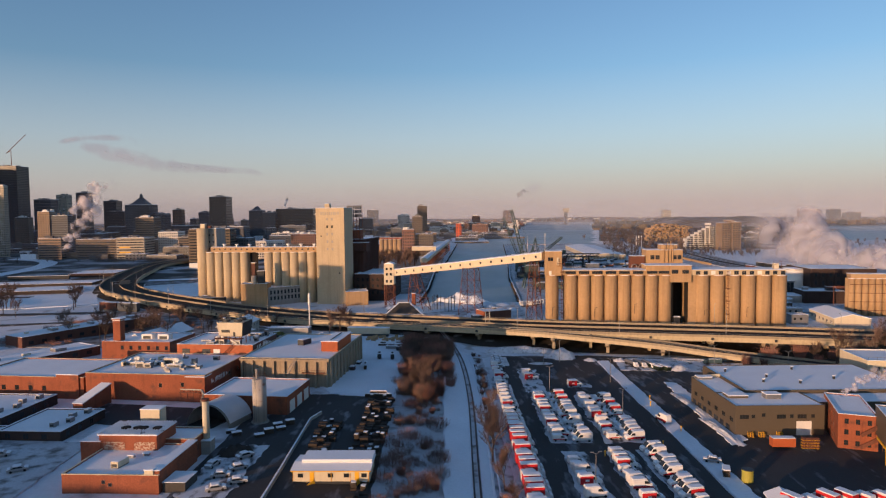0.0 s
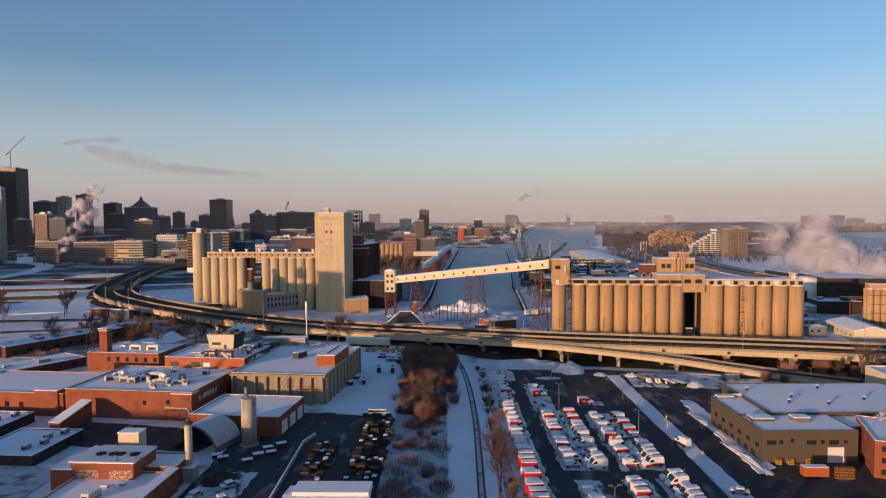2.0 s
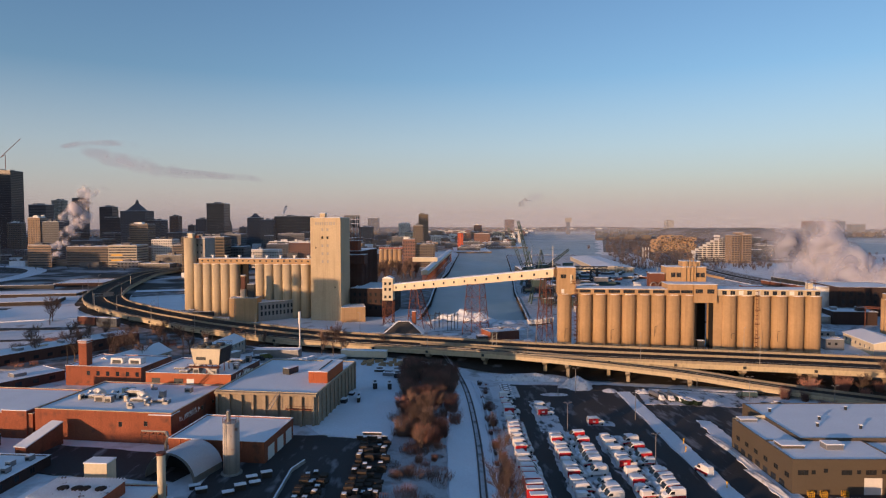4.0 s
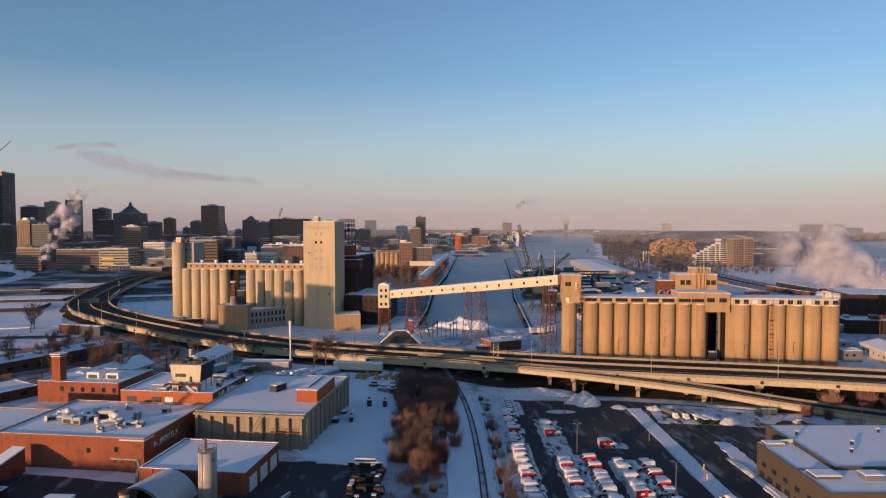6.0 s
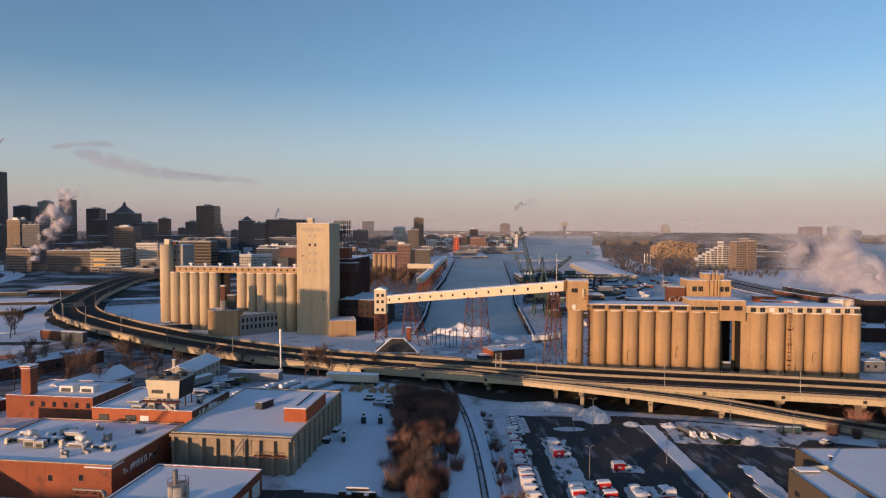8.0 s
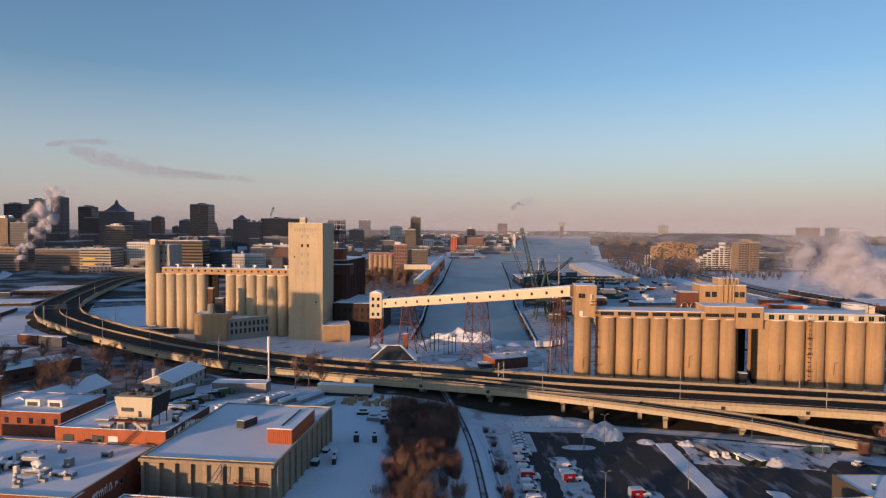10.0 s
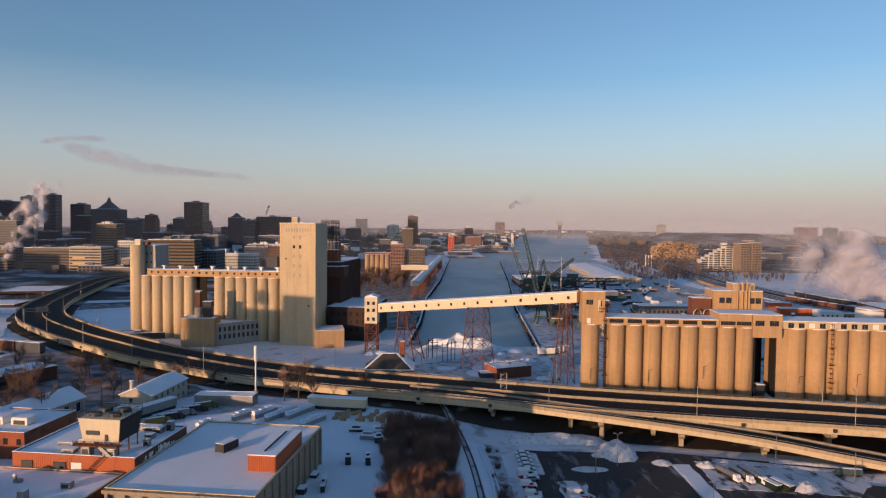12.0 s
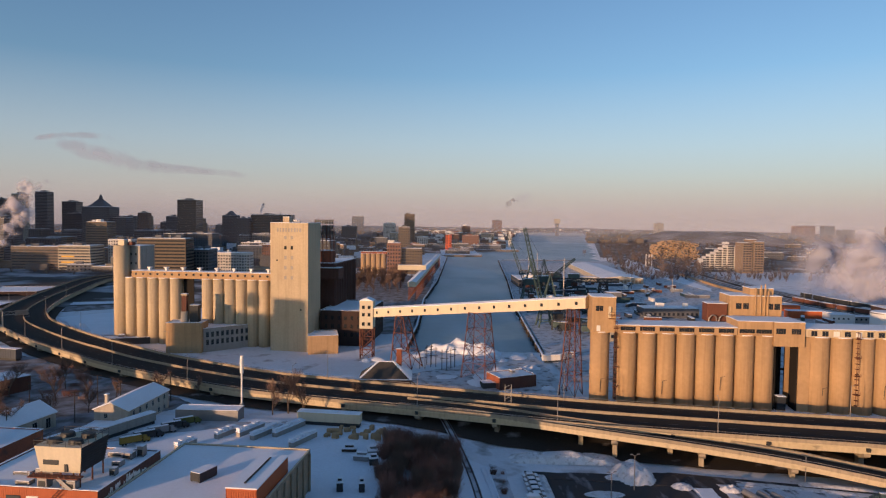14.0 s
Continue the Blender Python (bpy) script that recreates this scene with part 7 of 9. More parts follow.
city_block(-588, 925, 34, 18, 31, "tan", "low residential slab before the tower", "band")
city_block(-970, 1600, 26, 24, 118, "cream", "pale sunlit downtown tower", "grid")
city_block(-978, 1700, 30, 28, 127, "slate", "grey downtown tower behind the steam", "band")
city_block(-798, 1500, 30, 28, 99, "dark", "dark downtown tower in the winter city", "band")
city_block(-776, 1480, 36, 28, 74, "dark", "dark lower downtown tower", "band")
city_block(-654, 1313, 50, 40, 86, "slate", "grey tower with a pitched crown", "grid", top="pyramid")
crown = thing("roof_cupola", pose(-631.5, 1331, 101), "small dark cupola on the pitched tower roof", "cupola")
slab("drum", crown, 0, 5, 0, 5, -1.5, 3.0, FACADE["slate"], snow=False)
bm = bmesh.new()
cyl(bm, 2.5, 2.5, 3.0, 8.0, 3.4, 0.2, 8)
part("cap", bm, FACADE["slate"], crown)
city_block(-612, 1325, 34, 30, 66, "slate", "grey tower wing with windows", "grid")
city_block(-504, 1047, 30, 26, 60, "brown", "brown glass apartment tower", "band")
city_block(-521, 1424, 38, 40, 104, "dark", "black glass office slab in the winter city", "band")
city_block(-575, 1500, 24, 22, 70, "slate", "grey city tower in the winter city", "grid")
city_block(-487, 1600, 34, 26, 74, "slate", "grey pointed city tower", "grid", top="pyramid")
city_block(-393, 1500, 88, 34, 76, "dark", "wide dark office slab in the winter city", "band")
city_block(-418, 1480, 28, 24, 68, "slate", "grey city tower beside the slab", "grid")
city_block(-296, 1450, 20, 22, 62, "grey", "grey concrete tower in the winter city", "grid")
city_block(-424, 950, 30, 26, 38, "white", "white apartment building with balconies", "grid")
city_block(-392, 945, 32, 24, 30, "brown", "brown glass office block", "band")
city_block(-318, 800, 52, 24, 45, "brown", "olive glass office building", "band")
city_block(-286, 830, 34, 30, 32, "grey", "long grey industrial loft", "grid")
city_block(-530, 920, 60, 34, 29, "brown", "long sunlit office block with dark bands", "band")
wingo = city_block(-468, 914, 40, 34, 31, "cream", "cream office wing with ribbon windows and yellow panels", "band")
for z in (9.2, 16.4):
    slab("yellow_panel", wingo, 4, 20, -0.3, -0.13, z, z + 2.0, YELLOW, "yellow facade panels", snow=False)
city_block(-296, 1100, 64, 16, 30, "cream", "low cream row of lofts catching the last sun", "grid")
city_block(-298, 900, 72, 18, 25, "white", "long pale loft building behind the silos", "grid")
city_block(-240, 1010, 44, 18, 31, "brick", "reddish loft building behind the silos", "grid")
city_block(-72, 1800, 27, 24, 84, "brown", "tall brown apartment tower", "grid")
city_block(-135, 1900, 34, 24, 58, "white", "white distant apartment block", "grid")
city_block(-104, 1700, 30, 22, 36, "cream", "yellowish distant apartment block", "grid")
city_block(96, 2100, 26, 24, 52, "brick", "pinkish brick distant tower", "grid")
city_block(70, 2060, 60, 24, 30, "brown", "brown distant apartment slab", "grid")
city_block(31, 1500, 12.5, 12, 37, "orange", "bright orange harbour tower", "grid", cols=6)
flat_building("pier", pose(20, 1346, -3, 0, 0, 0), 78, 300, 3.2, FACADE["brown"], "brown stone harbour pier", "pier", kind="")
# elevators on the west quay
red = city_block(-57, 908, 17, 15, 39, "brick", "red brick elevator tower with windows", "grid", floor_h=4.5)
city_block(-39, 915, 26, 20, 32, "brown", "dark brown brick elevator workhouse", "grid")
city_block(-52, 1100, 17, 16, 57, "brown", "tall brown brick harbour tower", "grid")
qs = thing("quay_elevator", pose(-90, 908, 0), "buff silo block beside the red tower", "grain elevator", "grain elevators")
silo_row(qs, 0, 0, 5, 6.4, 24, CONCRETE_OLD, 2)
slab("gallery", qs, 0, 33, 2, 9, 24.4, 27, BRICK)
link = thing("link_gallery", pose(-35, 746, 0), "cream link gallery on steel legs between the elevators", "conveyor gallery")
slab("gallery", link, 0, 28, 0, 4, 17.4, 22, CREAM)
for x in (3, 14, 25):
    bm = bmesh.new()
    beam(bm, (x, 2, -1), (x, 2, 17.4), 0.7)
    part("leg", bm, RUST, link)
quay = thing("quay_gallery", pose(0, 0, 0), "long quay conveyor gallery on rusty trestles", "conveyor gallery")
QA, QB = Vector((-18, 640, 13.0)), Vector((9, 1060, 13.5))
bm = bmesh.new()
sweep(bm, [QA, QB], [(-3.4, -1.4), (3.4, -1.4), (3.4, 2.2), (0, 3.2), (-3.4, 2.2)])
part("gallery", bm, CREAM, quay)
bm = bmesh.new()
sweep(bm, [QA, QB], [(-3.7, 2.21), (0, 3.21), (3.7, 2.21), (3.7, 2.5), (0, 3.6), (-3.7, 2.5)])
part("roof", bm, SNOW_ROOF, quay, "snowy roof")
for i in range(42):
    c = QA.lerp(QB, (i + 0.4) / 42)
    bm = bmesh.new()
    for dx in (-2.6, 2.6):
        beam(bm, (c.x + dx * 1.2, c.y, -1), (c.x + dx, c.y, c.z - 1.5), 0.5)
    beam(bm, (c.x - 3, c.y, 0), (c.x + 2.6, c.y, c.z - 2), 0.3)
    beam(bm, (c.x + 2.9, c.y, 1), (c.x + 2.6, c.y + 11, c.z - 2), 0.3)
    part("trestle_bent", bm, RUST, quay)
qw = thing("quay_wall", pose(0, 0, 0), "timber-faced quay wall along the basin", "quay wall", kind="structure")
for pts in ([(x, y, 0) for y, x in WEST_QUAY], [(x, y, 0) for y, x in EAST_QUAY] + [(250, 1232, 0)]):
    bm = bmesh.new()
    sweep(bm, [Vector(p) for p in pts], [(-0.8, -7), (0.8, -7), (0.8, -0.55), (-0.8, -0.55)])
    part("wall", bm, WOOD, qw)
    for p, s in along([Vector(q) for q in pts], 13):
        bm = bmesh.new()
        d = -1 if pts[0][0] > 0 else 1
        cyl(bm, p.x + d * 1.2, p.y, -7, -0.2, 0.45, n=6)
        part("fender_pile", bm, WOOD, qw)
    bm = bmesh.new()
    sweep(bm, [Vector(p) for p in pts], [(-0.5, -0.546), (0.7, -0.546), (0.6, -0.3), (-0.4, -0.3)])
    part("snow_edge", bm, SNOW, qw)


def dock_crane(m, reach, rise, label):
    t = thing("dock_crane", m, label, "crane", "dock cranes")
    for x, y in ((-5, -5), (5, -5), (5, 5), (-5, 5)):
        bm = bmesh.new()
        beam(bm, (x, y, 0), (x * 0.5, y * 0.5, 13), 0.9)
        part("leg", bm, CRANE_GREEN, t)
    for z, k in ((4, 0.85), (9, 0.66)):
        bm = bmesh.new()
        for a, b in (((-5, -5), (5, -5)), ((5, -5), (5, 5)), ((5, 5), (-5, 5)), ((-5, 5), (-5, -5))):
            beam(bm, (a[0] * k, a[1] * k, z), (b[0] * k, b[1] * k, z), 0.5)
        part("portal_frame", bm, CRANE_GREEN, t)
    slab("machinery_house", t, -3, 7, -3, 3, 13, 18.5, CRANE_GREEN)
    bm = bmesh.new()
    top, foot = Vector((reach, 0, rise)), Vector((-2.5, 0, 15))
    n = 16
    ch = [(-1.1, -1.2), (1.1, -1.2), (1.1, 1.2), (-1.1, 1.2)]
    up = (top - foot).normalized()
    sx = Vector((0, 1, 0))
    sy = up.cross(sx).normalized()
    for k in range(n):
        for i, (a, b) in enumerate(ch):
            t0, t1 = k / n, (k + 1) / n
            f0, f1 = 1 - 0.6 * abs(t0 - 0.4), 1 - 0.6 * abs(t1 - 0.4)
            p0 = foot.lerp(top, t0) + (sx * a + sy * b) * f0
            p1 = foot.lerp(top, t1) + (sx * a + sy * b) * f1
            c, d = ch[(i + 1) % 4]
            p2 = foot.lerp(top, t1) + (sx * c + sy * d) * f1
            beam(bm, p0, p1, 0.42)
            beam(bm, p0, p2, 0.24)
    part("jib", bm, CRANE_GREEN, t, "lattice jib")
    bm = bmesh.new()
    for y in (-2, 2):
        beam(bm, (-1, y, 18), (3, y * 0.3, 34), 0.6)
        beam(bm, (7, y, 18), (3, y * 0.3, 34), 0.5)
    part("mast", bm, CRANE_GREEN, t)
    bm = bmesh.new()
    beam(bm, (3, 0, 34), top, 0.14)
    beam(bm, (3, 0.6, 33), foot.lerp(top, 0.7), 0.12)
    part("stay", bm, METAL_DARK, t)
    return t


dock_crane(pose(72, 520, -0.8, 0, 0, 3), -14.5, 64, "green lattice dock crane with a raised jib")
dock_crane(pose(82, 660, -0.8, 0, 0, 0), -18, 57, "dark lattice dock crane with a raised jib")
dock_crane(pose(104, 690, -0.8, 0, 0, 200), -30, 34, "low lattice dock crane with an outstretched jib")
for x, y, w, d, h, st, lab in ((82, 590, 18, 40, 7, "grey", "grey dock shed with a snowy roof"), (110, 600, 30, 18, 6, "brown", "brown dock office on the pier"), (88, 760, 30, 60, 8, "grey", "long dock shed with a snowy roof"),
                              (100, 470, 24, 14, 6, "cream", "cream dock store on the pier"), (150, 560, 40, 16, 7, "grey", "low dock warehouse under snow"), (190, 470, 26, 18, 8, "white", "white storage building under snow")):
    city_block(x, y, w, d, h, st, lab, "grid", name="dock_building")
shedm = gable_house(pose(187, 812, 0, 0, 0, -4), 47, 245, 5.6, 7.6, FACADE["cream"], "very long cream dock shed with a broad snowy roof", [], "dock_shed")
for i in range(11):
    slab("dock_door", shedm, 2 + i * 4, 4.4 + i * 4, -0.1, -0.02, 0, 3.4, FACADE["tan"], snow=False)
slab("office_wing", shedm, -30, -2, 10, 22, -1, 5.0, CREAM, "low cream office wing")
windows(shedm, "S", 47, 245, [(-28 + i * 3.4, 2.6) for i in range(8)], 1.6, 1.4, METAL_DARK, bars=1)
rng = random.Random(21)
cont_mats = [METAL_DARK, METAL, CRANE_GREEN, RUST, METAL_DARK, METAL_WHITE, FACADE["slate"], CLAD_BROWN]
cont_me = []
for mt in cont_mats:
    bm = bmesh.new()
    box(bm, 0, 12, 0, 2.5, 0, 2.7)
    for i in range(20):
        box(bm, 0.2 + i * 0.6, 0.45 + i * 0.6, -0.05, -0.001, 0.1, 2.6)
    me = bpy.data.meshes.new("container_body")
    bm.to_mesh(me)
    bm.free()
    me.materials.append(mt)
    cont_me.append(me)
bm = bmesh.new()
box(bm, 0.05, 11.95, 0.05, 2.45, 2.704, 2.9)
cont_snow = bpy.data.meshes.new("container_snow")
bm.to_mesh(cont_snow)
bm.free()
cont_snow.materials.append(SNOW_ROOF)
for i in range(150):
    if i < 130:
        y = rng.uniform(470, 800)
        x = rng.uniform(canal(y)[1] + 26, 250)
    else:
        x, y = rng.uniform(200, 300), rng.uniform(480, 560)
    t = thing("freight_container", pose(x, y, -0.75, 0, 0, rng.choice([-5, 85, -12, 60]) + rng.uniform(-4, 4)), "steel freight container with snow on its roof", "container", "dockside containers")
    share("body", rng.choice(cont_me), t, pose(0, 0, 0))
    share("roof_snow", cont_snow, t, pose(0, 0, 0))
for i in range(4):
    t = thing("white_trailer", pose(52 + i * 2.6, 414 + i * 2.2, -0.6, 0, 0, 12), "white trailer parked on the canal bank", "trailer", "white trailers")
    slab("body", t, 0, 9, 0, 2.4, 0.8, 3.4, METAL_WHITE)
    slab("wheel_frame", t, 1, 8, 0.3, 2.1, 0, 0.78, METAL_DARK, snow=False)
for i, (x, y) in enumerate(((-6, 400), (-1, 404), (4, 398), (-3, 409), (8, 403))):
    t = thing("pylon_post", pose(x, y, -0.8, 0, 0, 10 * i), "dark substation post with a crossbar", "post", "substation posts")
    bm = bmesh.new()
    for dx in (-1.2, 1.2):
        beam(bm, (dx, 0, 0), (dx, 0, 9.5), 0.28)
    beam(bm, (-2, 0, 8.4), (2, 0, 8.4), 0.25)
    beam(bm, (-2, 0, 5.4), (2, 0, 5.4), 0.2)
    part("frame", bm, METAL_DARK, t)
sz = thing("sign_gantry", pose(24, 333.5, 3.0, 0, 0, -12), "grey steel sign gantry on the viaduct", "gantry")
for x in (0, 2.2):
    bm = bmesh.new()
    beam(bm, (x, 0, 0), (x, 0, 6.5), 0.3)
    part("post", bm, METAL, sz)
bm = bmesh.new()
for k in range(5):
    beam(bm, (0, 0, k * 1.4), (2.2, 0, k * 1.4 + 1.2), 0.14)
part("brace", bm, METAL, sz)
# silos, tanks and plants beyond the east elevator
t = thing("round_tank", pose(261, 471, -0.8), "large pale round storage tank with a flat roof", "tank", "storage tanks")
bm = bmesh.new()
cyl(bm, 0, 0, 0, 17.6, 8.3, n=40)
for f in bm.faces:
    f.smooth = len(f.verts) == 4
part("shell", bm, METAL_WHITE, t)
bm = bmesh.new()
cyl(bm, 0, 0, 17.6, 18.1, 8.5, n=40)
part("rim", bm, METAL, t)
bm = bmesh.new()
cyl(bm, 0, 0, 18.104, 18.6, 8.2, 7.6, n=40)
part("roof", bm, SNOW_ROOF, t)
for k in range(3):
    bm = bmesh.new()
    box(bm, -11.5 + k * 2.6, -9.4 + k * 2.6, -7.4, -6.6, 0, 8.6)
    part("bay_door", bm, METAL_DARK, t, "tall dark bay door")
slab("bay_roof", t, -12.2, -3.6, -7.6, -1.0, 8.8, 9.6, METAL)
for x, y, r, h in ((236, 428, 8.5, 4.6), (222, 412, 5.0, 4.2)):
    t = thing("clarifier", pose(x, y, -0.8), "low round basin covered in snow", "basin", "round basins")
    bm = bmesh.new()
    cyl(bm, 0, 0, 0, h, r, n=32)
    for f in bm.faces:
        f.smooth = len(f.verts) == 4
    part("rim_wall", bm, CONCRETE_GREY, t)
    bm = bmesh.new()
    cyl(bm, 0, 0, h + 0.004, h + 0.5, r * 1.01, r * 0.9, n=32)
    part("snow_cover", bm, SNOW_ROOF, t)
low = flat_building("works_building", pose(238, 417, -0.8, 0, 0, -8), 25, 18, 8.2, SHADE_BRICK, "low dark works building with a snowy roof", sink=1)
slab("roof_unit", low, 16, 21, 5, 9, 8.0, 10.4, METAL_DARK)
slab("roof_unit", low, 3, 6, 9, 12, 8.0, 9.6, METAL)
malt = flat_building("works_building", pose(262, 452, -0.8, 0, 0, -6), 44, 40, 19.5, SHADE_BRICK, "tall dark brick works hall under the steam", sink=1)
for i in range(9):
    slab("pilaster", malt, 1 + i * 5, 1.8 + i * 5, -0.4, -0.02, -1, 19, SHADE_BRICK, snow=False)
for k in range(3):
    windows(malt, "S", 44, 40, [(3.7 + i * 5, 3 + k * 5.4) for i in range(8)], 1.8, 2.6, BRICK_DARK)
pipe = thing("pipe_bridge", pose(250, 410, 0), "long rusty pipe run from the works to the silos", "pipe bridge")
for k in range(2):
    bm = bmesh.new()
    beam(bm, (0, 4, 10 + k * 0.9), (30, -34, 13 + k * 0.9), 0.5)
    part("pipe", bm, RUST, pipe)
for k in range(4):
    bm = bmesh.new()
    beam(bm, (3 + k * 8, 0.2 - k * 10, -1), (3 + k * 8, 0.2 - k * 10, 10.2 + k * 0.8), 0.4)
    part("post", bm, RUST, pipe)
gold = thing("malt_silos", pose(236, 368, -0.8, 0, 0, -10), "tall ribbed buff silo block glowing in low sun", "grain elevator")
silo_row(gold, 0, 0, 12, 3.6, 21, CONCRETE_OLD, 2, base=0)
slab("gallery", gold, 1, 42, 1, 6.4, 21.5, 24.0, CONCRETE_OLD)
for i in range(4):
    slab("brace_band", gold, 0.2, 43, -0.25, -0.05, 3 + i * 5, 3.3 + i * 5, RUST, snow=False)
gb = gable_house(pose(205, 331, -0.8, 0, 0, -10), 17.4, 33, 5.0, 7.0, CREAM, "cream gabled store with a broad snowy roof", [("W", 4 + i * 5, 1.6, 1.6, 1.4) for i in range(6)], "store")
# grey strip paints the shaded foot of the lit cream front
slab("shade_plinth", gb, 0.1, 17.3, -0.12, -0.02, -1, 2.2, CONCRETE_GREY, "grey strip standing in for shade on the lower wall", snow=False)
for x, y, w, d, h, mt, lab in ((189, 343, 9, 7, 5.0, METAL, "small grey pump house under snow"), (199, 372, 12, 9, 4.0, CONCRETE_GREY, "low grey hut under snow"), (276, 545, 16, 12, 6.0, METAL_WHITE, "bright white flat-roofed hut"), (292.3, 545.5, 17, 10, 4.6, METAL, "low grey shed beside the white hut"),
                               (203, 398, 16, 10, 3.6, TAR, "low tarred shed under snow"), (300, 400, 34, 20, 10, CLAD_BROWN, "brown works shed beyond the silos"), (318, 350, 40, 24, 8, CONCRETE_GREY, "long grey works shed")):
    hut = flat_building("works_hut", pose(x, y, -0.8, 0, 0, -6), w, d, h, mt, lab, sink=1)
    windows(hut, "S", w, d, [(2 + i * 3.2, h * 0.45) for i in range(int((w - 2) / 3.2))], 1.2, 1.2, METAL_DARK, bars=0)
for x, y, L_, h in ((258, 566, 26, 5.4), (270, 604, 18, 5.0)):
    t = thing("red_store", pose(x, y, -0.8, 0, 0, -8), "red corrugated store with a snowy roof", "shed", "red stores")
    slab("wall", t, 0, L_, 0, 8, 0, h, CLAD_RED)
    for i in range(int(L_ / 1.2)):
        slab("rib", t, 0.3 + i * 1.2, 0.5 + i * 1.2, -0.1, -0.01, 0.2, h - 0.2, CLAD_RED, snow=False)

# apartment buildings across the basin
hab = thing("stacked_apartments", pose(413, 1290, 0), "stacked concrete apartment blocks", "apartment building")
rng = random.Random(9)
for i in range(150):
    u = rng.uniform(-3, 80)
    hmax = 34 * (1 - abs(u - 34) / 170)
    z = rng.uniform(0, max(6, hmax))
    bm = bmesh.new()
    w = rng.uniform(4.5, 9)
    dep = rng.uniform(0, 16)
    box(bm, u, u + w, -dep, 10, z, z + 3.6)
    part("apartment_box", bm, CONCRETE_OLD, hab)
    bm = bmesh.new()
    box(bm, u + 0.8, u + w - 1.6, -dep - 0.12, -dep - 0.01, z + 1.0, z + 2.8)
    part("window_strip", bm, GLASS, hab)
slab("core", hab, 2, 80, 4, 14, -1, 27, CONCRETE_OLD, snow=False)
pyr = thing("terrace_apartments", pose(397, 1030, -0.8, 0, 0, 0), "white stepped terrace apartment building with dark balconies", "apartment building")
for i, top in enumerate((17, 21, 24, 28, 31, 35, 38, 38, 34)):
    x0_, dy = i * 6.1, 2.2 * ((i * 5) % 3)
    n_ = int(top / 3.3)
    bm = bmesh.new()
    box(bm, x0_, x0_ + 6.06, 4 + dy, 22, -1, n_ * 3.3)
    part("bay", bm, FACADE["white"], pyr)
    bm = bmesh.new()
    for k in range(n_):
        box(bm, x0_ + 0.5, x0_ + 5.6, 3.86 + dy, 3.99 + dy, k * 3.3 + 1.1, k * 3.3 + 2.9)
    part("glazing", bm, GLASS, pyr, "dark balcony glazing", kind="stuff")
    bm = bmesh.new()
    for k in range(n_):
        sh = 0.9 * ((k + i) % 3)
        box(bm, x0_ + sh, x0_ + 4.6 + sh * 0.8, 1.6 + dy, 3.85 + dy, k * 3.3 - 0.1, k * 3.3 + 1.0)
    part("balcony", bm, FACADE["white"], pyr, "stepped white balconies", kind="stuff")
slab("lift_tower", pyr, 34, 41, 10, 18, 38, 41, FACADE["white"])
beige = thing("apartment_tower", pose(431.5, 985, -0.8), "beige apartment tower with a dark central groove and balconies", "apartment building")
for x0_, x1_, top in ((0, 13.4, 42), (16.4, 30, 43.5)):
    slab("wing", beige, x0_, x1_, 0, 22, -1, top, FACADE["tan"])
    bm = bmesh.new()
    for k in range(12):
        for x in (x0_ + 0.8, x0_ + 5.0, x0_ + 9.2):
            box(bm, x, x + 3.2, -0.12, -0.01, 2 + k * 3.4, 3.8 + k * 3.4)
    part("glazing", bm, GLASS, beige, "dark window strips", kind="stuff")
    bm = bmesh.new()
    for k in range(12):
        box(bm, x0_ + 4.4, x0_ + 8.8, -1.5, -0.13, 1.0 + k * 3.4, 2.0 + k * 3.4)
    part("balcony", bm, FACADE["tan"], beige, "rows of balconies", kind="stuff")
slab("groove", beige, 13.42, 16.38, 3, 20, -1, 42, FACADE["brown"], "recessed dark stair groove", snow=False)
slab("plant_room", beige, 9, 22, 6, 16, 43.9, 46.5, FACADE["tan"])
for i in range(3):
    t = thing("chimney_stack", pose(323 + i * 4.4, 1062, -0.8), "slim pale chimney stack", "chimney", "slim chimneys")
    bm = bmesh.new()
    cyl(bm, 0, 0, 0, 21, 0.8, 0.6, 10)
    part("flue", bm, METAL_WHITE, t)
RB = smooth_path([(392, 1300, 0), (366, 1124, 0), (330, 870, 0), (318, 770, 0), (316, 680, 0), (322, 610, 0), (345, 545, 0), (400, 470, 0), (500, 390, 0)], 16)
rb = thing("rail_embankment", pose(0, 0, 0), "snowy railway embankment with dark track beds", "railway", kind="structure")
bm = bmesh.new()
sweep(bm, RB, [(-13, -2.6), (-12, 0.1), (36, 0.1), (38, -2.6)])
part("embankment", bm, SNOW_DIRTY, rb, "trodden snow on the embankment")
bm = bmesh.new()
sweep(bm, [p for p in RB if p.y > 700], [(-15, -3.4), (-13.2, -3.4), (-13.2, 2.0), (-15, 2.0)])
part("retaining_wall", bm, CONCRETE_OLD, rb, "sunlit buff retaining wall")
for o in (-8, -2, 4, 22, 28):
    bm = bmesh.new()
    sweep(bm, RB, [(o - 1.5, 0.0), (o + 1.5, 0.0), (o + 1.2, 0.32), (o - 1.2, 0.32)])
    part("track_bed", bm, TAR, rb)
bm = bmesh.new()
sweep(bm, RB, [(9.5, 0.0), (17.5, 0.0), (17.5, 0.22), (9.5, 0.22)])
part("quay_road", bm, ROAD, rb, "dark cleared road")
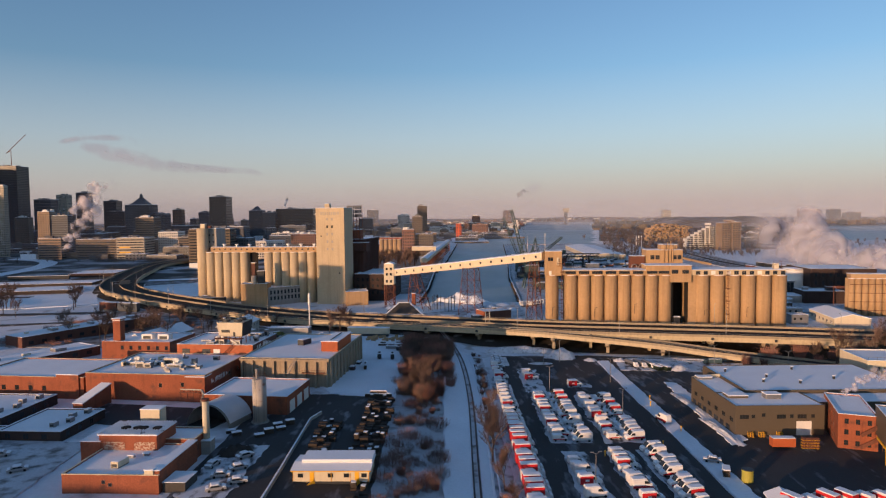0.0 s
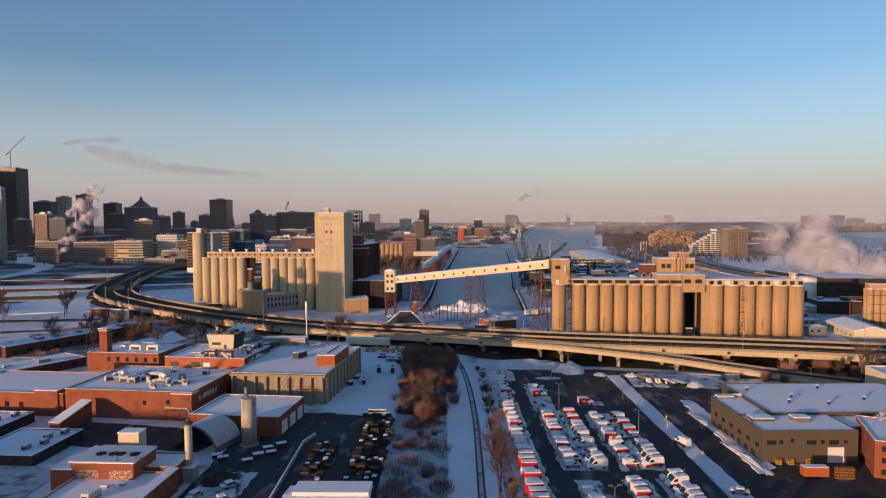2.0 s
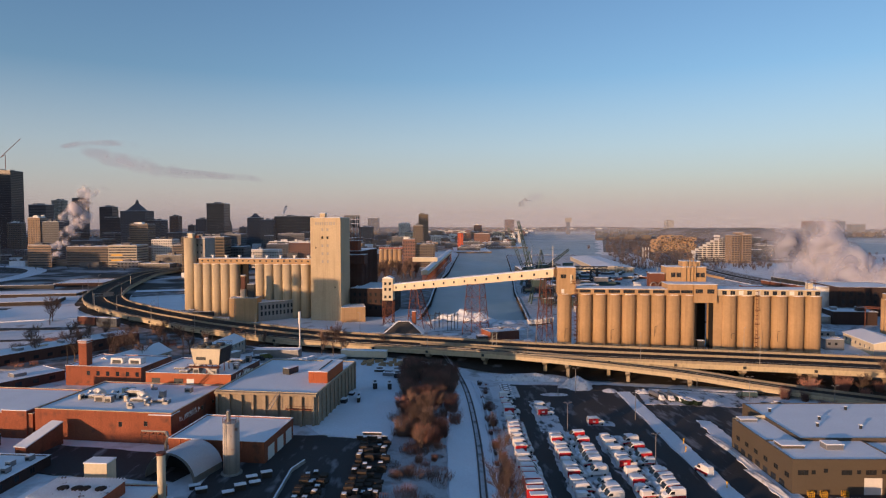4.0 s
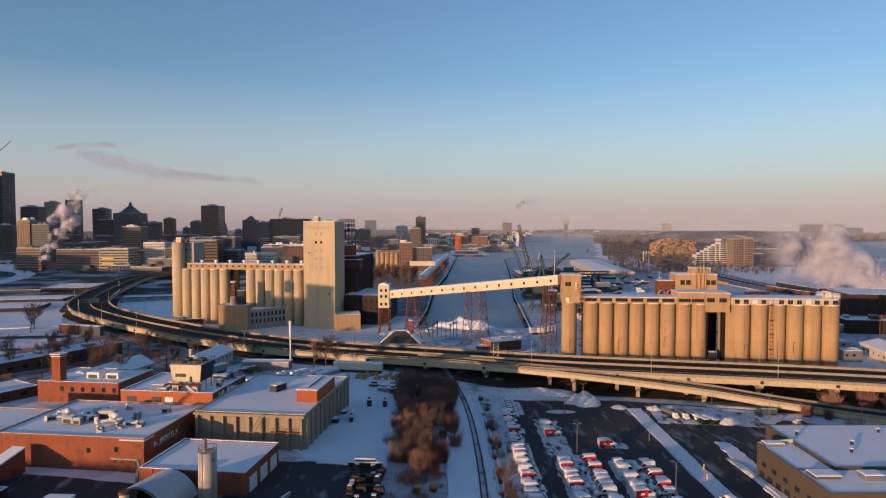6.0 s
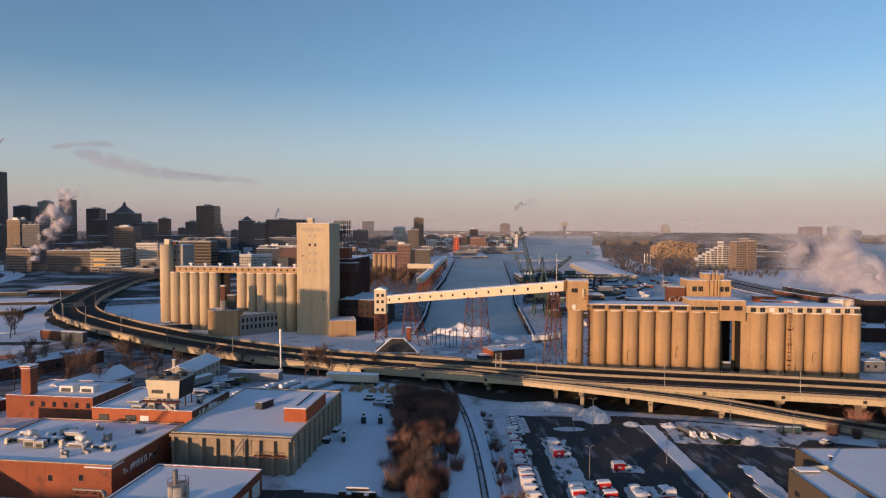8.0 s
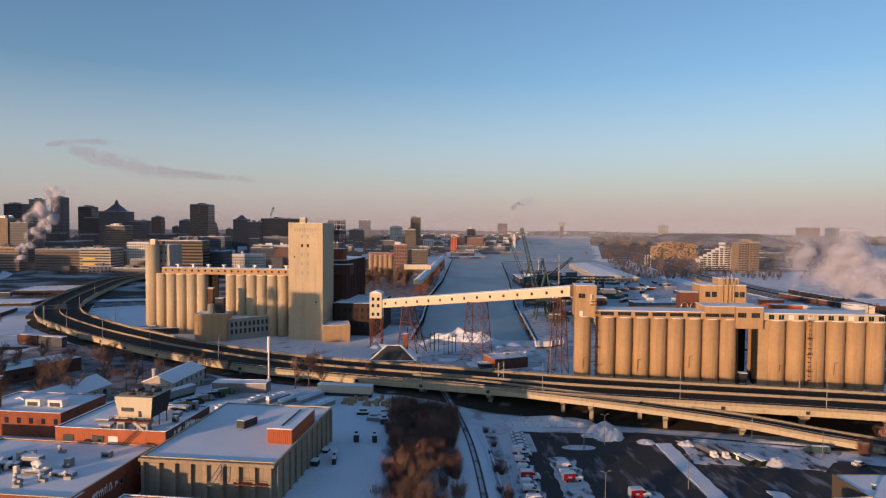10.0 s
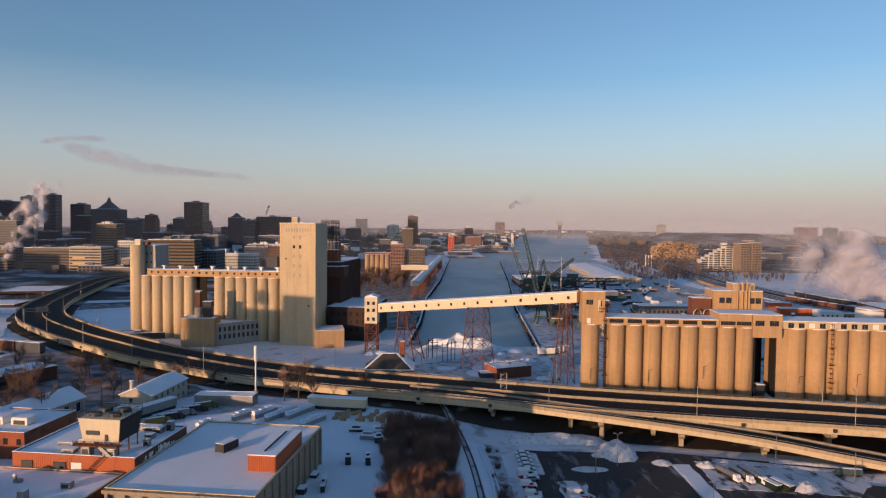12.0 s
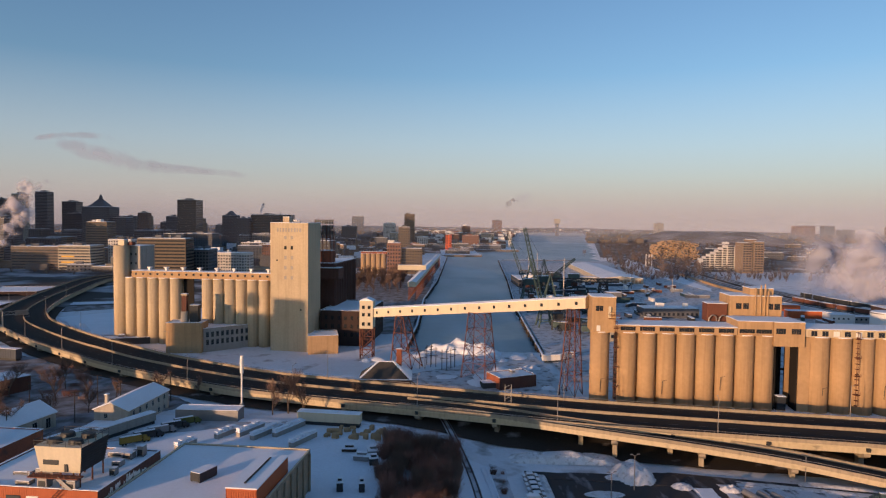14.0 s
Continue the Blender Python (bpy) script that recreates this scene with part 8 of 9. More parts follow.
for i, (o, k0, n_, mt) in enumerate(((-2, 40, 5, RUST), (4, 44, 6, METAL_DARK), (28, 38, 6, METAL_DARK), (-8, 52, 4, CLAD_RED), (22, 50, 5, METAL_DARK))):
    for k in range(n_):
        j = min(len(RB) - 2, k0 + k)
        p_, s_ = RB[j] + side(RB, j) * o, side(RB, j)
        t = thing("rail_wagon", pose(p_.x, p_.y, 0.3, 0, 0, math.degrees(math.atan2(-s_.x, s_.y)) + 180), "goods wagon with a snowy top on the sidings", "wagon", "siding goods wagons")
        slab("body", t, 0, 13.5, -1.4, 1.4, 1.0, 4.0, mt)
        slab("chassis", t, 0.4, 13.1, -1.1, 1.1, 0.1, 0.98, METAL_DARK, snow=False)
for p_, s_ in along(RB, 60, 30):
    q_ = p_ + s_ * 19
    copy_thing(lamp0, pose(q_.x, q_.y, 0.1, 0, 0, 60))
patch("frozen_basin", ((278, 735), (291, 768), (372, 1300), (292, 1090)), SNOW, "snow-covered frozen basin beside the long shed", "ice", 0.33, 20, 40, 0.8)

# generic town fabric
rng = random.Random(77)
styles = ["brick", "grey", "grey", "brown", "slate", "slate", "dark", "brown"]
labels = {"dark": "dark glazed city block with a snowy roof", "brick": "brick city block with a snowy roof", "grey": "grey city block with a snowy roof", "brown": "brown city block with a snowy roof", "cream": "pale city block with a snowy roof", "slate": "slate-grey city block with a snowy roof"}


def free_spot(x, y):
    """Whether a town building may stand here: on land, off the viaduct and clear of the river."""
    if x > -0.05 * y - 60 and x < 0.28 * y + 60:
        return False
    if is_water(x, y) or is_water(x + 30, y + 20):
        return False
    return all((Vector((x + 12, y + 10, 3)) - p).length > 46 for p in HIGHWAY[::4])


count = 0
while count < 78:
    y = 850 + 1250 * rng.random() ** 1.2
    x = rng.uniform(-0.85 * y, -0.06 * y - 40)
    if free_spot(x, y) and not (x > -230 and y < 640):
        st = rng.choice(styles)
        h = rng.choice([7, 9, 12, 14, 18, 22, 26]) if y > 760 else rng.choice([5, 6, 8, 10])
        city_block(x, y, rng.uniform(18, 52), rng.uniform(14, 30), h, st, labels[st], rng.choice(["band", "grid", "grid"]), rz=rng.choice([-6, -6, 8, -12]), cols=4.2, floor_h=3.8, group="town blocks")
        count += 1
count = 0
while count < 14:
    y = rng.uniform(1250, 2000)
    x = rng.uniform(0.36 * y + 60, 0.78 * y)
    if not is_water(x, y):
        st = rng.choice(styles)
        city_block(x, y, rng.uniform(18, 44), rng.uniform(14, 26), rng.choice([6, 8, 10, 14]), st, labels[st], "grid", cols=4.5, group="town blocks")
        count += 1
count = 0
while count < 60:
    y = rng.uniform(930, 1750)
    x = rng.uniform(-0.66 * y, -0.12 * y - 30)
    if free_spot(x, y):
        st = rng.choice(["brown", "slate", "grey", "dark", "slate", "grey", "brown"])
        city_block(x, y, rng.uniform(20, 52), rng.uniform(14, 30), rng.choice([16, 20, 24, 28, 34, 40]), st, "mid-rise city block in the winter downtown", rng.choice(["band", "grid"]), rz=rng.choice([-6, 8, -12]), cols=4.2, floor_h=4, group="downtown blocks")
        count += 1
count = 0
while count < 46:
    y = rng.uniform(1120, 2100)
    x = rng.uniform(-0.24 * y, -0.012 * y - 14)
    if not is_water(x + 40, y) and not is_water(x, y):
        st = rng.choice(["brown", "slate", "grey", "dark", "brick", "tan"])
        city_block(x, y, rng.uniform(14, 38), rng.uniform(12, 24), rng.choice([6, 8, 10, 12, 15, 20, 26]), st, "small city block along the old harbour", "grid", rz=rng.choice([-6, 4, -12]), cols=5, floor_h=4, group="harbour blocks")
        count += 1
# low houses between the larger town blocks, too small to tell apart
r_low = random.Random(23)
for mt, lab in ((FACADE["brown"], "brown"), (FACADE["grey"], "grey"), (SNOW_ROOF, "snow-roofed")):
    bm = bmesh.new()
    for i in range(90):
        y = r_low.uniform(900, 1900)
        x = r_low.uniform(-0.8 * y, -0.06 * y - 60)
        if free_spot(x, y):
            box(bm, x, x + r_low.uniform(10, 32), y, y + r_low.uniform(8, 18), -1.2, r_low.choice([5, 7, 9, 12, 15]))
    part("distant_suburb", bm, mt, label=f"low {lab} houses between the town blocks", kind="stuff", category="suburb")
r_old = random.Random(61)
for i in range(38):
    y = 1640 + 25 * i
    x = -0.03 * y + (west_shore(y) - 50 + 0.03 * y) * ((i * 0.618) % 1)
    st = r_old.choice(["brown", "slate", "grey", "brick", "tan", "white", "cream"])
    city_block(x, y, r_old.uniform(16, 44), r_old.uniform(12, 22), r_old.choice([7, 9, 12, 15, 18, 24, 30]), st, "old harbour block on the far river shore", "grid", rz=r_old.choice([-6, 4, -12]), cols=5, floor_h=4, group="old harbour blocks")
for mt, lab in ((METAL_WHITE, "pale"), (FACADE["brick"], "red"), (FACADE["brown"], "brown")):
    bm = bmesh.new()
    for i in range(170):
        y = r_old.uniform(1900, 4100)
        x = r_old.uniform(-0.05 * y, west_shore(y) - 20)
        w = r_old.uniform(10, 40)
        box(bm, x, x + w, y, y + 16, -1, r_old.choice([5, 7, 9, 12, 18]))
    for i in range(60):
        x = r_old.uniform(400, 1400)
        box(bm, x, x + r_old.uniform(14, 60), 4190, 4210, -1, r_old.choice([6, 9, 12, 20]))
    part("distant_suburb", bm, mt, label=f"far {lab} buildings along the river shore", kind="stuff", category="suburb")
city_block(-730, 1150, 54, 26, 67, "slate", "grey glass residential tower with balconies", "grid")
city_block(-636, 1500, 21, 20, 77, "brick", "reddish city tower in the winter city", "grid")
city_block(-600, 1720, 26, 22, 66, "brown", "brown city tower behind the downtown slabs", "grid")
city_block(-452, 1750, 22, 20, 72, "grey", "grey slim city tower in the winter city", "grid")
r_sky = random.Random(44)
for i in range(16):
    y = 1830 + 16 * i
    x = (-0.53 + 0.0265 * ((i * 7) % 16)) * y
    city_block(x, y, r_sky.uniform(18, 44), 20, r_sky.choice([48, 54, 58, 62, 66, 70]), r_sky.choice(["slate", "brown", "grey", "brick", "dark"]), "hazy city tower on the far downtown skyline", "grid", cols=5, floor_h=4.4, group="skyline towers")
# far suburbs, too small to tell apart
for mt, seed, lab in ((FACADE["brown"], 1, "brick"), (FACADE["grey"], 2, "pale"), (FACADE["slate"], 3, "grey")):
    r = random.Random(seed)
    bm = bmesh.new()
    for i in range(1300):
        y = 1500 + 2900 * r.random()
        x = r.uniform(-0.8, 0.8) * y
        if is_water(x, y) or is_water(x + 40, y) or (0.06 * y < x < 0.26 * y and y < 1900) or (x > 0.2 * y and y < 2100):
            continue
        w, d, h = r.uniform(8, 34), r.uniform(10, 24), r.choice([4, 5, 6, 8, 10, 16])
        box(bm, x, x + w, y, y + d, -1, h)
    part("distant_suburb", bm, mt, label=f"far {lab} buildings of the suburbs", kind="stuff", category="suburb")
for x, w, h, st in ((1965, 110, 62, "brick"), (2125, 58, 62, "slate"), (2215, 78, 44, "grey"), (2480, 90, 60, "cream"), (1210, 40, 66, "cream"), (-420, 60, 84, "grey"), (330, 50, 72, "brick")):
    city_block(x, 3500, w, 40, h, st, "distant apartment slab on the skyline", "grid", cols=8, floor_h=6)


# rail sidings, roads and hedges west of the silos
for i, c in enumerate((((-420, 470), (-240, 505), (-238, 511), (-420, 478)), ((-430, 560), (-300, 590), (-300, 598), (-430, 570)), ((-330, 395), (-215, 405), (-215, 412), (-330, 403)), ((-520, 640), (-360, 660), (-360, 674), (-520, 655)),
                       ((-470, 700), (-400, 720), (-395, 760), (-470, 745)), ((-300, 350), (-205, 372), (-205, 377), (-300, 356)))):
    patch("road", c, ASPHALT, "dark cleared strip across the snow fields", "road", 0.06, 30, 4, 0.5)
for i, (x, y, L_, r_) in enumerate(((-425, 622, 56, 9),)):
    t = thing("rail_wagon", pose(x, y, -0.6, 0, 0, r_), "string of dark goods wagons on a snowy siding", "wagons", "siding wagons")
    slab("body", t, 0, L_, 0, 3, 0.9, 3.6, RUST if i % 2 else METAL_DARK)
    slab("chassis", t, 0.3, L_ - 0.3, 0.3, 2.7, 0, 0.88, METAL_DARK, snow=False)
for x, y, L_, mt, lab in ((-224, 417.5, 13.5, RUST, "rusty goods wagon standing beside the viaduct"), (-210, 413, 15.5, FACADE["slate"], "blue-grey goods wagon standing beside the viaduct")):
    t = thing("rail_wagon", pose(x, y, -0.6, 0, 0, -17), lab, "wagon", "viaduct wagons")
    slab("body", t, 0, L_, 0, 3.2, 1.0, 5.4, mt)
    for i in range(int(L_ / 1.5)):
        slab("rib", t, 0.4 + i * 1.5, 0.6 + i * 1.5, -0.1, -0.01, 1.1, 5.3, mt, snow=False)
    slab("chassis", t, 0.3, L_ - 0.3, 0.3, 2.9, 0, 0.98, METAL_DARK, snow=False)
for px, py, rot_, w, d, h in ((-352, 504, 14, 53, 30, 2.6), (-425, 553, 10, 112, 26, 2.4), (-432, 470, 14, 70, 22, 2.0)):
    flat_building("snow_terrace", pose(px, py, -0.8, 0, 0, rot_), w, d, h, WOOD, "snow-covered terrace with a brown retaining wall", "terrace", parapet=0.05, sink=1)
flat_building("storehouse", pose(-381, 648, -0.8, 0, 0, 10), 45, 44, 3.6, SHADE_BRICK, "broad low storehouse under snow beyond the fields", sink=1)
flat_building("storehouse", pose(-295, 742, -0.8, 0, 0, -4), 11, 9, 6, METAL_WHITE, "small white store behind the viaduct", sink=1)
bm = bmesh.new()
sweep(bm, smooth_path([(-466, 610, -0.75), (-478, 680, -0.75), (-488, 745, -0.75), (-512, 820, -0.75), (-556, 890, -0.75), (-640, 950, -0.75)], 12), [(-11, 0), (11, 0), (10, 0.35), (-10, 0.35)])
part("snow_track", bm, SNOW, label="broad snow-covered track winding past the town", kind="structure", category="road")
patch("snow_field", ((-338, 534), (-297, 545), (-320, 586), (-360, 564)), SNOW, "smooth snow field beside the viaduct", "snow", 0.2, 12, 12, 0.8)
patch("snow_field", ((-300, 425), (-240, 447), (-274, 505), (-318, 500)), SNOW, "smooth snow field beside the viaduct", "snow", 0.2, 12, 12, 0.8)
patch("snow_field", ((-420, 596), (-340, 612), (-342, 620), (-424, 606)), SNOW, "narrow strip of snow between hedges", "snow", 0.2, 20, 6, 0.5)
patch("snow_field", ((-252, 540), (-200, 478), (-180, 484), (-222, 568)), SNOW, "sunlit snow field inside the viaduct bend", "snow", 0.2, 12, 12, 0.8)
patch("brush_bank", ((-264, 566), (-225, 592), (-232, 606), (-276, 592)), BRUSH_DARK, "dark hedge strip inside the viaduct bend", "ground", 0.3, 12, 6, 0.8)
patch("snow_field", ((-278, 600), (-236, 614), (-240, 626), (-284, 616)), SNOW, "narrow strip of snow inside the viaduct bend", "snow", 0.25, 12, 6, 0.5)
patch("snow_field", ((-320, 716), (-296, 740), (-286, 790), (-312, 770)), SNOW_DIRTY, "trodden snow lot behind the viaduct", "snow", 0.25, 12, 12, 0.8)
mound("snow_drift", -212, 492, 26, 12, 3.4, -50, SNOW, "sunlit snow heap inside the viaduct bend", 91, 16, 0.6)


# ---- unseen shade casters: slabs west of the fields, mills behind the viewpoint, and the mountain ----
r_row = random.Random(12)
# added out of view; heights set by how much town they shade
for i in range(15):
    p_ = -575 - 58 * i
    q_ = -90 - 40 * (i % 2)
    h_ = (21 if p_ > -700 else 30) if p_ > -830 else 47 if -1010 < p_ < -870 else r_row.choice([52, 56, 60, 50])
    flat_building("apartment_slab", pose(0.73 * p_ + 0.68 * q_, -0.68 * p_ + 0.73 * q_, -0.8, 0, 0, -43), 56, 16, h_, BRICK_PALE, "unseen pale brick slab west of the fields, added to shade the town", sink=2)
# row added behind the viewpoint only to shade the foreground
for i, (x, w, h) in enumerate(((-395, 50, 37), (-344, 50, 37), (-293, 42, 27), (-250, 50, 18), (-199, 44, 20), (-154, 44, 15), (-109, 68, 17), (-40, 130, 13))):
    flat_building("mill", pose(x, -84 + (i % 3) * 4, 0), w - 1, 22, h, BRICK, "unseen brick block behind the viewpoint, added to shade the foreground", sink=4)
# unseen block; its stair tower and tank shape the shadow on the workhouse tower
mill = flat_building("mill", pose(-299, 245, 0, 0, 0, -25), 42, 14, 43, BRICK, "unseen tall brick block with a stair tower and a roof tank, added for its shadow", sink=3)
slab("stair_tower", mill, 29, 42, 2, 10, 43, 52, BRICK)
bm = bmesh.new()
cyl(bm, 12, 6, 47, 53, 3.2, n=18)
part("water_tank", bm, METAL, mill, "round roof water tank")
bm = bmesh.new()
cyl(bm, 12, 6, 53, 55, 3.4, 0.3, n=18)
part("tank_roof", bm, METAL_DARK, mill)
for x in (9.8, 14.2):
    for y in (3.8, 8.2):
        bm = bmesh.new()
        beam(bm, (x, y, 42.5), (x, y, 47.2), 0.4)
        part("tank_leg", bm, METAL_DARK, mill)
# mountain kept out of view, placed so its shadow covers the downtown
bm = bmesh.new()
n = 40
gm = {}
for i in range(n + 1):
    for j in range(13):
        u, v = i / n, j / 12 * 2 - 1
        c = -1110 - 1500 * u
        a = -100 + 330 * v
        hgt = 205 * min(1, u * 9) ** 0.6 * min(1, (1 - u) * 4) * max(0, 1 - v * v) ** 0.8 * (1 + 0.08 * noise.noise((u * 9, v * 3, 2)))
        gm[i, j] = bm.verts.new((c * 0.73 + a * 0.68, -c * 0.68 + a * 0.73, hgt - 2))
for i in range(n):
    for j in range(12):
        bm.faces.new((gm[i, j], gm[i, j + 1], gm[i + 1, j + 1], gm[i + 1, j]))
bmesh.ops.recalc_face_normals(bm, faces=bm.faces)
MOUNTAIN = material("mountain_woods", (0.115, 0.085, 0.075), 0.95, vary=0.35, coarse=0.01, fine=0.05, bump=0.3)
part("wooded_mountain", bm, MOUNTAIN, label="unseen bare wooded mountain west of the city, added to shade downtown", kind="structure", smooth=True, category="mountain")

# ---- distant ridge and hill ----
# the paler second tone puts distance haze into the woods' colour
WOODS = material("far_woods_haze_tint", (0.115, 0.085, 0.075), 0.95, vary=0.35, coarse=0.01, fine=0.05, bump=0.3, second=(0.24, 0.22, 0.23), second_scale=0.012, second_at=(0.42, 0.62))


def ridge(name, r0, x0, x1, base, top, seed, label):
    bm = bmesh.new()
    rows = []
    n = 90
    for i in range(n + 1):
        x = x0 + (x1 - x0) * i / n
        y = math.sqrt(max(1, r0 * r0 - x * x))
        edge = min(1, i / 22, (n - i) / 22)
        h = (top * (0.75 + 0.3 * noise.noise((x * 0.0016, seed, 0)) + 0.12 * noise.noise((x * 0.02, seed, 4))) - base) * edge + base
        rows.append([bm.verts.new((x, y - 260, base)), bm.verts.new((x, y - 120, base + (h - base) * 0.6)), bm.verts.new((x, y, h)), bm.verts.new((x, y + 150, base))])
    for a, b in zip(rows, rows[1:]):
        for k in range(3):
            bm.faces.new((a[k], b[k], b[k + 1], a[k + 1]))
    return part(name, bm, WOODS, label=label, kind="structure", smooth=True, category="hills")


ridge("backdrop_ridge", 4450, -3500, 3500, -3, 30, 2, "low wooded horizon under winter haze")
ridge("wooded_hill", 2500, 690, 1230, -3, 52, 8, "bare wooded hill beyond the river")

# ---- bare trees and brush ----
def twig_mesh(name, seed, n, h, spread, base_r, mat, curve=0.3):
    """Many thin tapered stems that fan out from the ground."""
    r = random.Random(seed)
    verts, faces = [], []
    for i in range(n):
        a = r.uniform(0, 6.283)
        rad = base_r * math.sqrt(r.random())
        p = Vector((rad * math.cos(a), rad * math.sin(a), -0.2 if r.random() < 0.5 else r.uniform(0, h * 0.4)))
        lean = Vector((math.cos(a + r.uniform(-0.8, 0.8)), math.sin(a + r.uniform(-0.8, 0.8)), 0)) * spread * r.uniform(0.2, 1)
        q = p + lean + Vector((0, 0, h * r.uniform(0.4, 1.0)))
        q.z = min(q.z, h * 1.1)
        mid_ = p.lerp(q, 0.5) - lean * curve * 0.4 + Vector((r.uniform(-0.2, 0.2), r.uniform(-0.2, 0.2), 0))
        w = r.uniform(0.025, 0.055)
        k = len(verts)
        for c, s in ((p, w), (mid_, w * 0.75), (q, w * 0.3)):
            for j in range(3):
                b = j * 2.094
                verts.append((c.x + s * math.cos(b), c.y + s * math.sin(b), c.z))
        for lvl in (0, 3):
            for j in range(3):
                j2 = (j + 1) % 3
                faces.append((k + lvl + j, k + lvl + j2, k + lvl + 3 + j2, k + lvl + 3 + j))
    me = bpy.data.meshes.new(name)
    me.from_pydata(verts, [], faces)
    me.materials.append(mat)
    return me


TWIG_RED = material("reddish_brush", (0.32, 0.165, 0.13), 0.9, vary=0.3, coarse=0.5, bump=0.0, per_object=0.4)
bush_me = [twig_mesh("stems", s, 340, 4.6, 2.0, 1.5, TWIG_RED if s % 3 else TWIG) for s in range(6)]
rng = random.Random(31)


def bush(x, y, s, label="leafless brown shrub in the snow", group="roadside shrubs"):
    t = new("shrub", rng.choice(bush_me))
    t.matrix_world = pose(x, y, ground_z(x, y) - 0.1, 0, 0, rng.uniform(0, 360)) @ Matrix.Scale(s, 4)
    tagged(t, label, "shrub", group)


for i in range(210):
    y = 303 - 170 * rng.random() ** 2.0
    if y < 215 and i % 4:
        continue
    bush(rng.uniform(-11.5, 0.5) if y < 235 else rng.uniform(-16, 5), y, rng.uniform(0.2, 0.5) if y < 212 else rng.uniform(0.6, 1.25))
for i in range(40):
    bush(rng.uniform(15.4, 18.8), rng.uniform(128, 290), rng.uniform(0.22, 0.62), "low dry shrub beside the van lot")
thicket_me = [twig_mesh("stems", 40 + s, 210, 2.6, 0.9, 3.0, TWIG_RED if s % 2 else TWIG, 0.1) for s in range(4)]
r_th = random.Random(17)
for x0, x1, y0, y1, n in ((-13, 1.2, 122, 232, 70), (14.6, 18.6, 128, 285, 14), (-15, 4, 230, 302, 20), (-215, -110, 300, 400, 46)):
    for i in range(n):
        x, y = r_th.uniform(x0, x1), r_th.uniform(y0, y1)
        t = new("thicket", r_th.choice(thicket_me))
        s = r_th.uniform(0.35, 1.0) * (0.6 if x0 > 10 else 1.0)
        t.matrix_world = pose(x, y, ground_z(x, y) - 0.1, 0, 0, r_th.uniform(0, 360)) @ Matrix.Diagonal((s, s * r_th.uniform(0.6, 1.6), s * r_th.uniform(0.6, 1.2), 1))
        tagged(t, "thin thicket of bare stems in the snow", "brush", "thickets")
for i in range(14):
    bush(rng.uniform(130, 230), rng.uniform(248, 284), rng.uniform(0.7, 1.5), "bare shrub by the slip road")


def tree_master(m, seed, h, label):
    r = random.Random(seed)
    t = thing("bare_tree", m, label, "tree", "bare winter trees")
    bm_t, twigs = bmesh.new(), []

    def limb(p, d, length, w, depth):
        n = 3
        for k in range(n):
            q = p + d * (length / n)
            mm = Matrix.Translation(p) @ (q - p).to_track_quat("Z", "Y").to_matrix().to_4x4()
            k0 = len(bm_t.verts)
            cyl(bm_t, 0, 0, 0, (q - p).length, w * (1 - k / n * 0.4), w * (1 - (k + 1) / n * 0.4), 5)
            bm_t.verts.ensure_lookup_table()
            for v in bm_t.verts[k0:]:
                v.co = mm @ v.co
            p = q
            d = (d + Vector((r.uniform(-0.2, 0.2), r.uniform(-0.2, 0.2), r.uniform(0, 0.12)))).normalized()
            if depth < 3:
                for _ in range(2 if k else 1):
                    a = r.uniform(0, 6.28)
                    nd = (d + Vector((math.cos(a), math.sin(a), 0.2)) * r.uniform(0.5, 0.9)).normalized()
                    limb(p, nd, length * r.uniform(0.5, 0.7), w * 0.5, depth + 1)
            else:
                twigs.append((p, d))
        twigs.append((p, d))

    limb(Vector((0, 0, -0.3)), Vector((0, 0, 1)), h * 0.55, 0.03 * h * 0.7, 0)
    part("trunk", bm_t, BARK, t, "dark trunk and limbs")
    verts, faces = [], []
    for p, d in twigs:
        for _ in range(3):
            q = p + (d + Vector((r.uniform(-0.9, 0.9), r.uniform(-0.9, 0.9), r.uniform(-0.2, 0.8)))).normalized() * r.uniform(0.5, 1.4)
            k = len(verts)
            w = 0.02
            for c, s in ((p, w), (q, w * 0.4)):
                for j in range(3):
                    verts.append((c.x + s * math.cos(j * 2.094), c.y + s * math.sin(j * 2.094), c.z))
            for j in range(3):
                faces.append((k + j, k + (j + 1) % 3, k + 3 + (j + 1) % 3, k + 3 + j))
    me = bpy.data.meshes.new("crown")
    me.from_pydata(verts, [], faces)
    me.materials.append(TWIG)
    share("crown", me, t, pose(0, 0, 0))
    return t


tree_kinds = []
spots = [(16.3, 178.5, 11), (-6.5, 228, 8), (-3, 216, 8), (-9, 281, 5), (-2, 287, 5), (-7, 244, 6), (-12, 290, 5), (17, 232, 5), (14.9, 166, 14), (16.4, 150, 9), (16.6, 205, 8), (-7, 232, 8), (-10, 240, 7), (-3, 225, 7), (-9, 222, 7), (-12, 252, 6), (0, 246, 6), (-136, 309, 15), (-129, 302, 10), (-150, 296, 12), (-52, 332, 13), (-57, 330, 11), (-46, 328, 12), (-120, 330, 9), (-172, 330, 10), (-160, 350, 11), (-185, 320, 10),
         (-105, 352, 9), (160, 272, 9), (178, 268, 10), (172, 262, 8), (190, 264, 10), (-30, 346, 7), (-90, 352, 7), (-8, 225, 8), (-5, 205, 7), (18, 140, 6), (-140, 345, 12), (-150, 318, 12), (-164, 312, 13), (-176, 345, 11), (-128, 322, 9), (-146, 362, 11), (-190, 352, 12), (-198, 336, 12), (-118, 345, 8), (-132, 352, 10), (-158, 330, 9), (-182, 372, 11), (-142, 304, 9)]
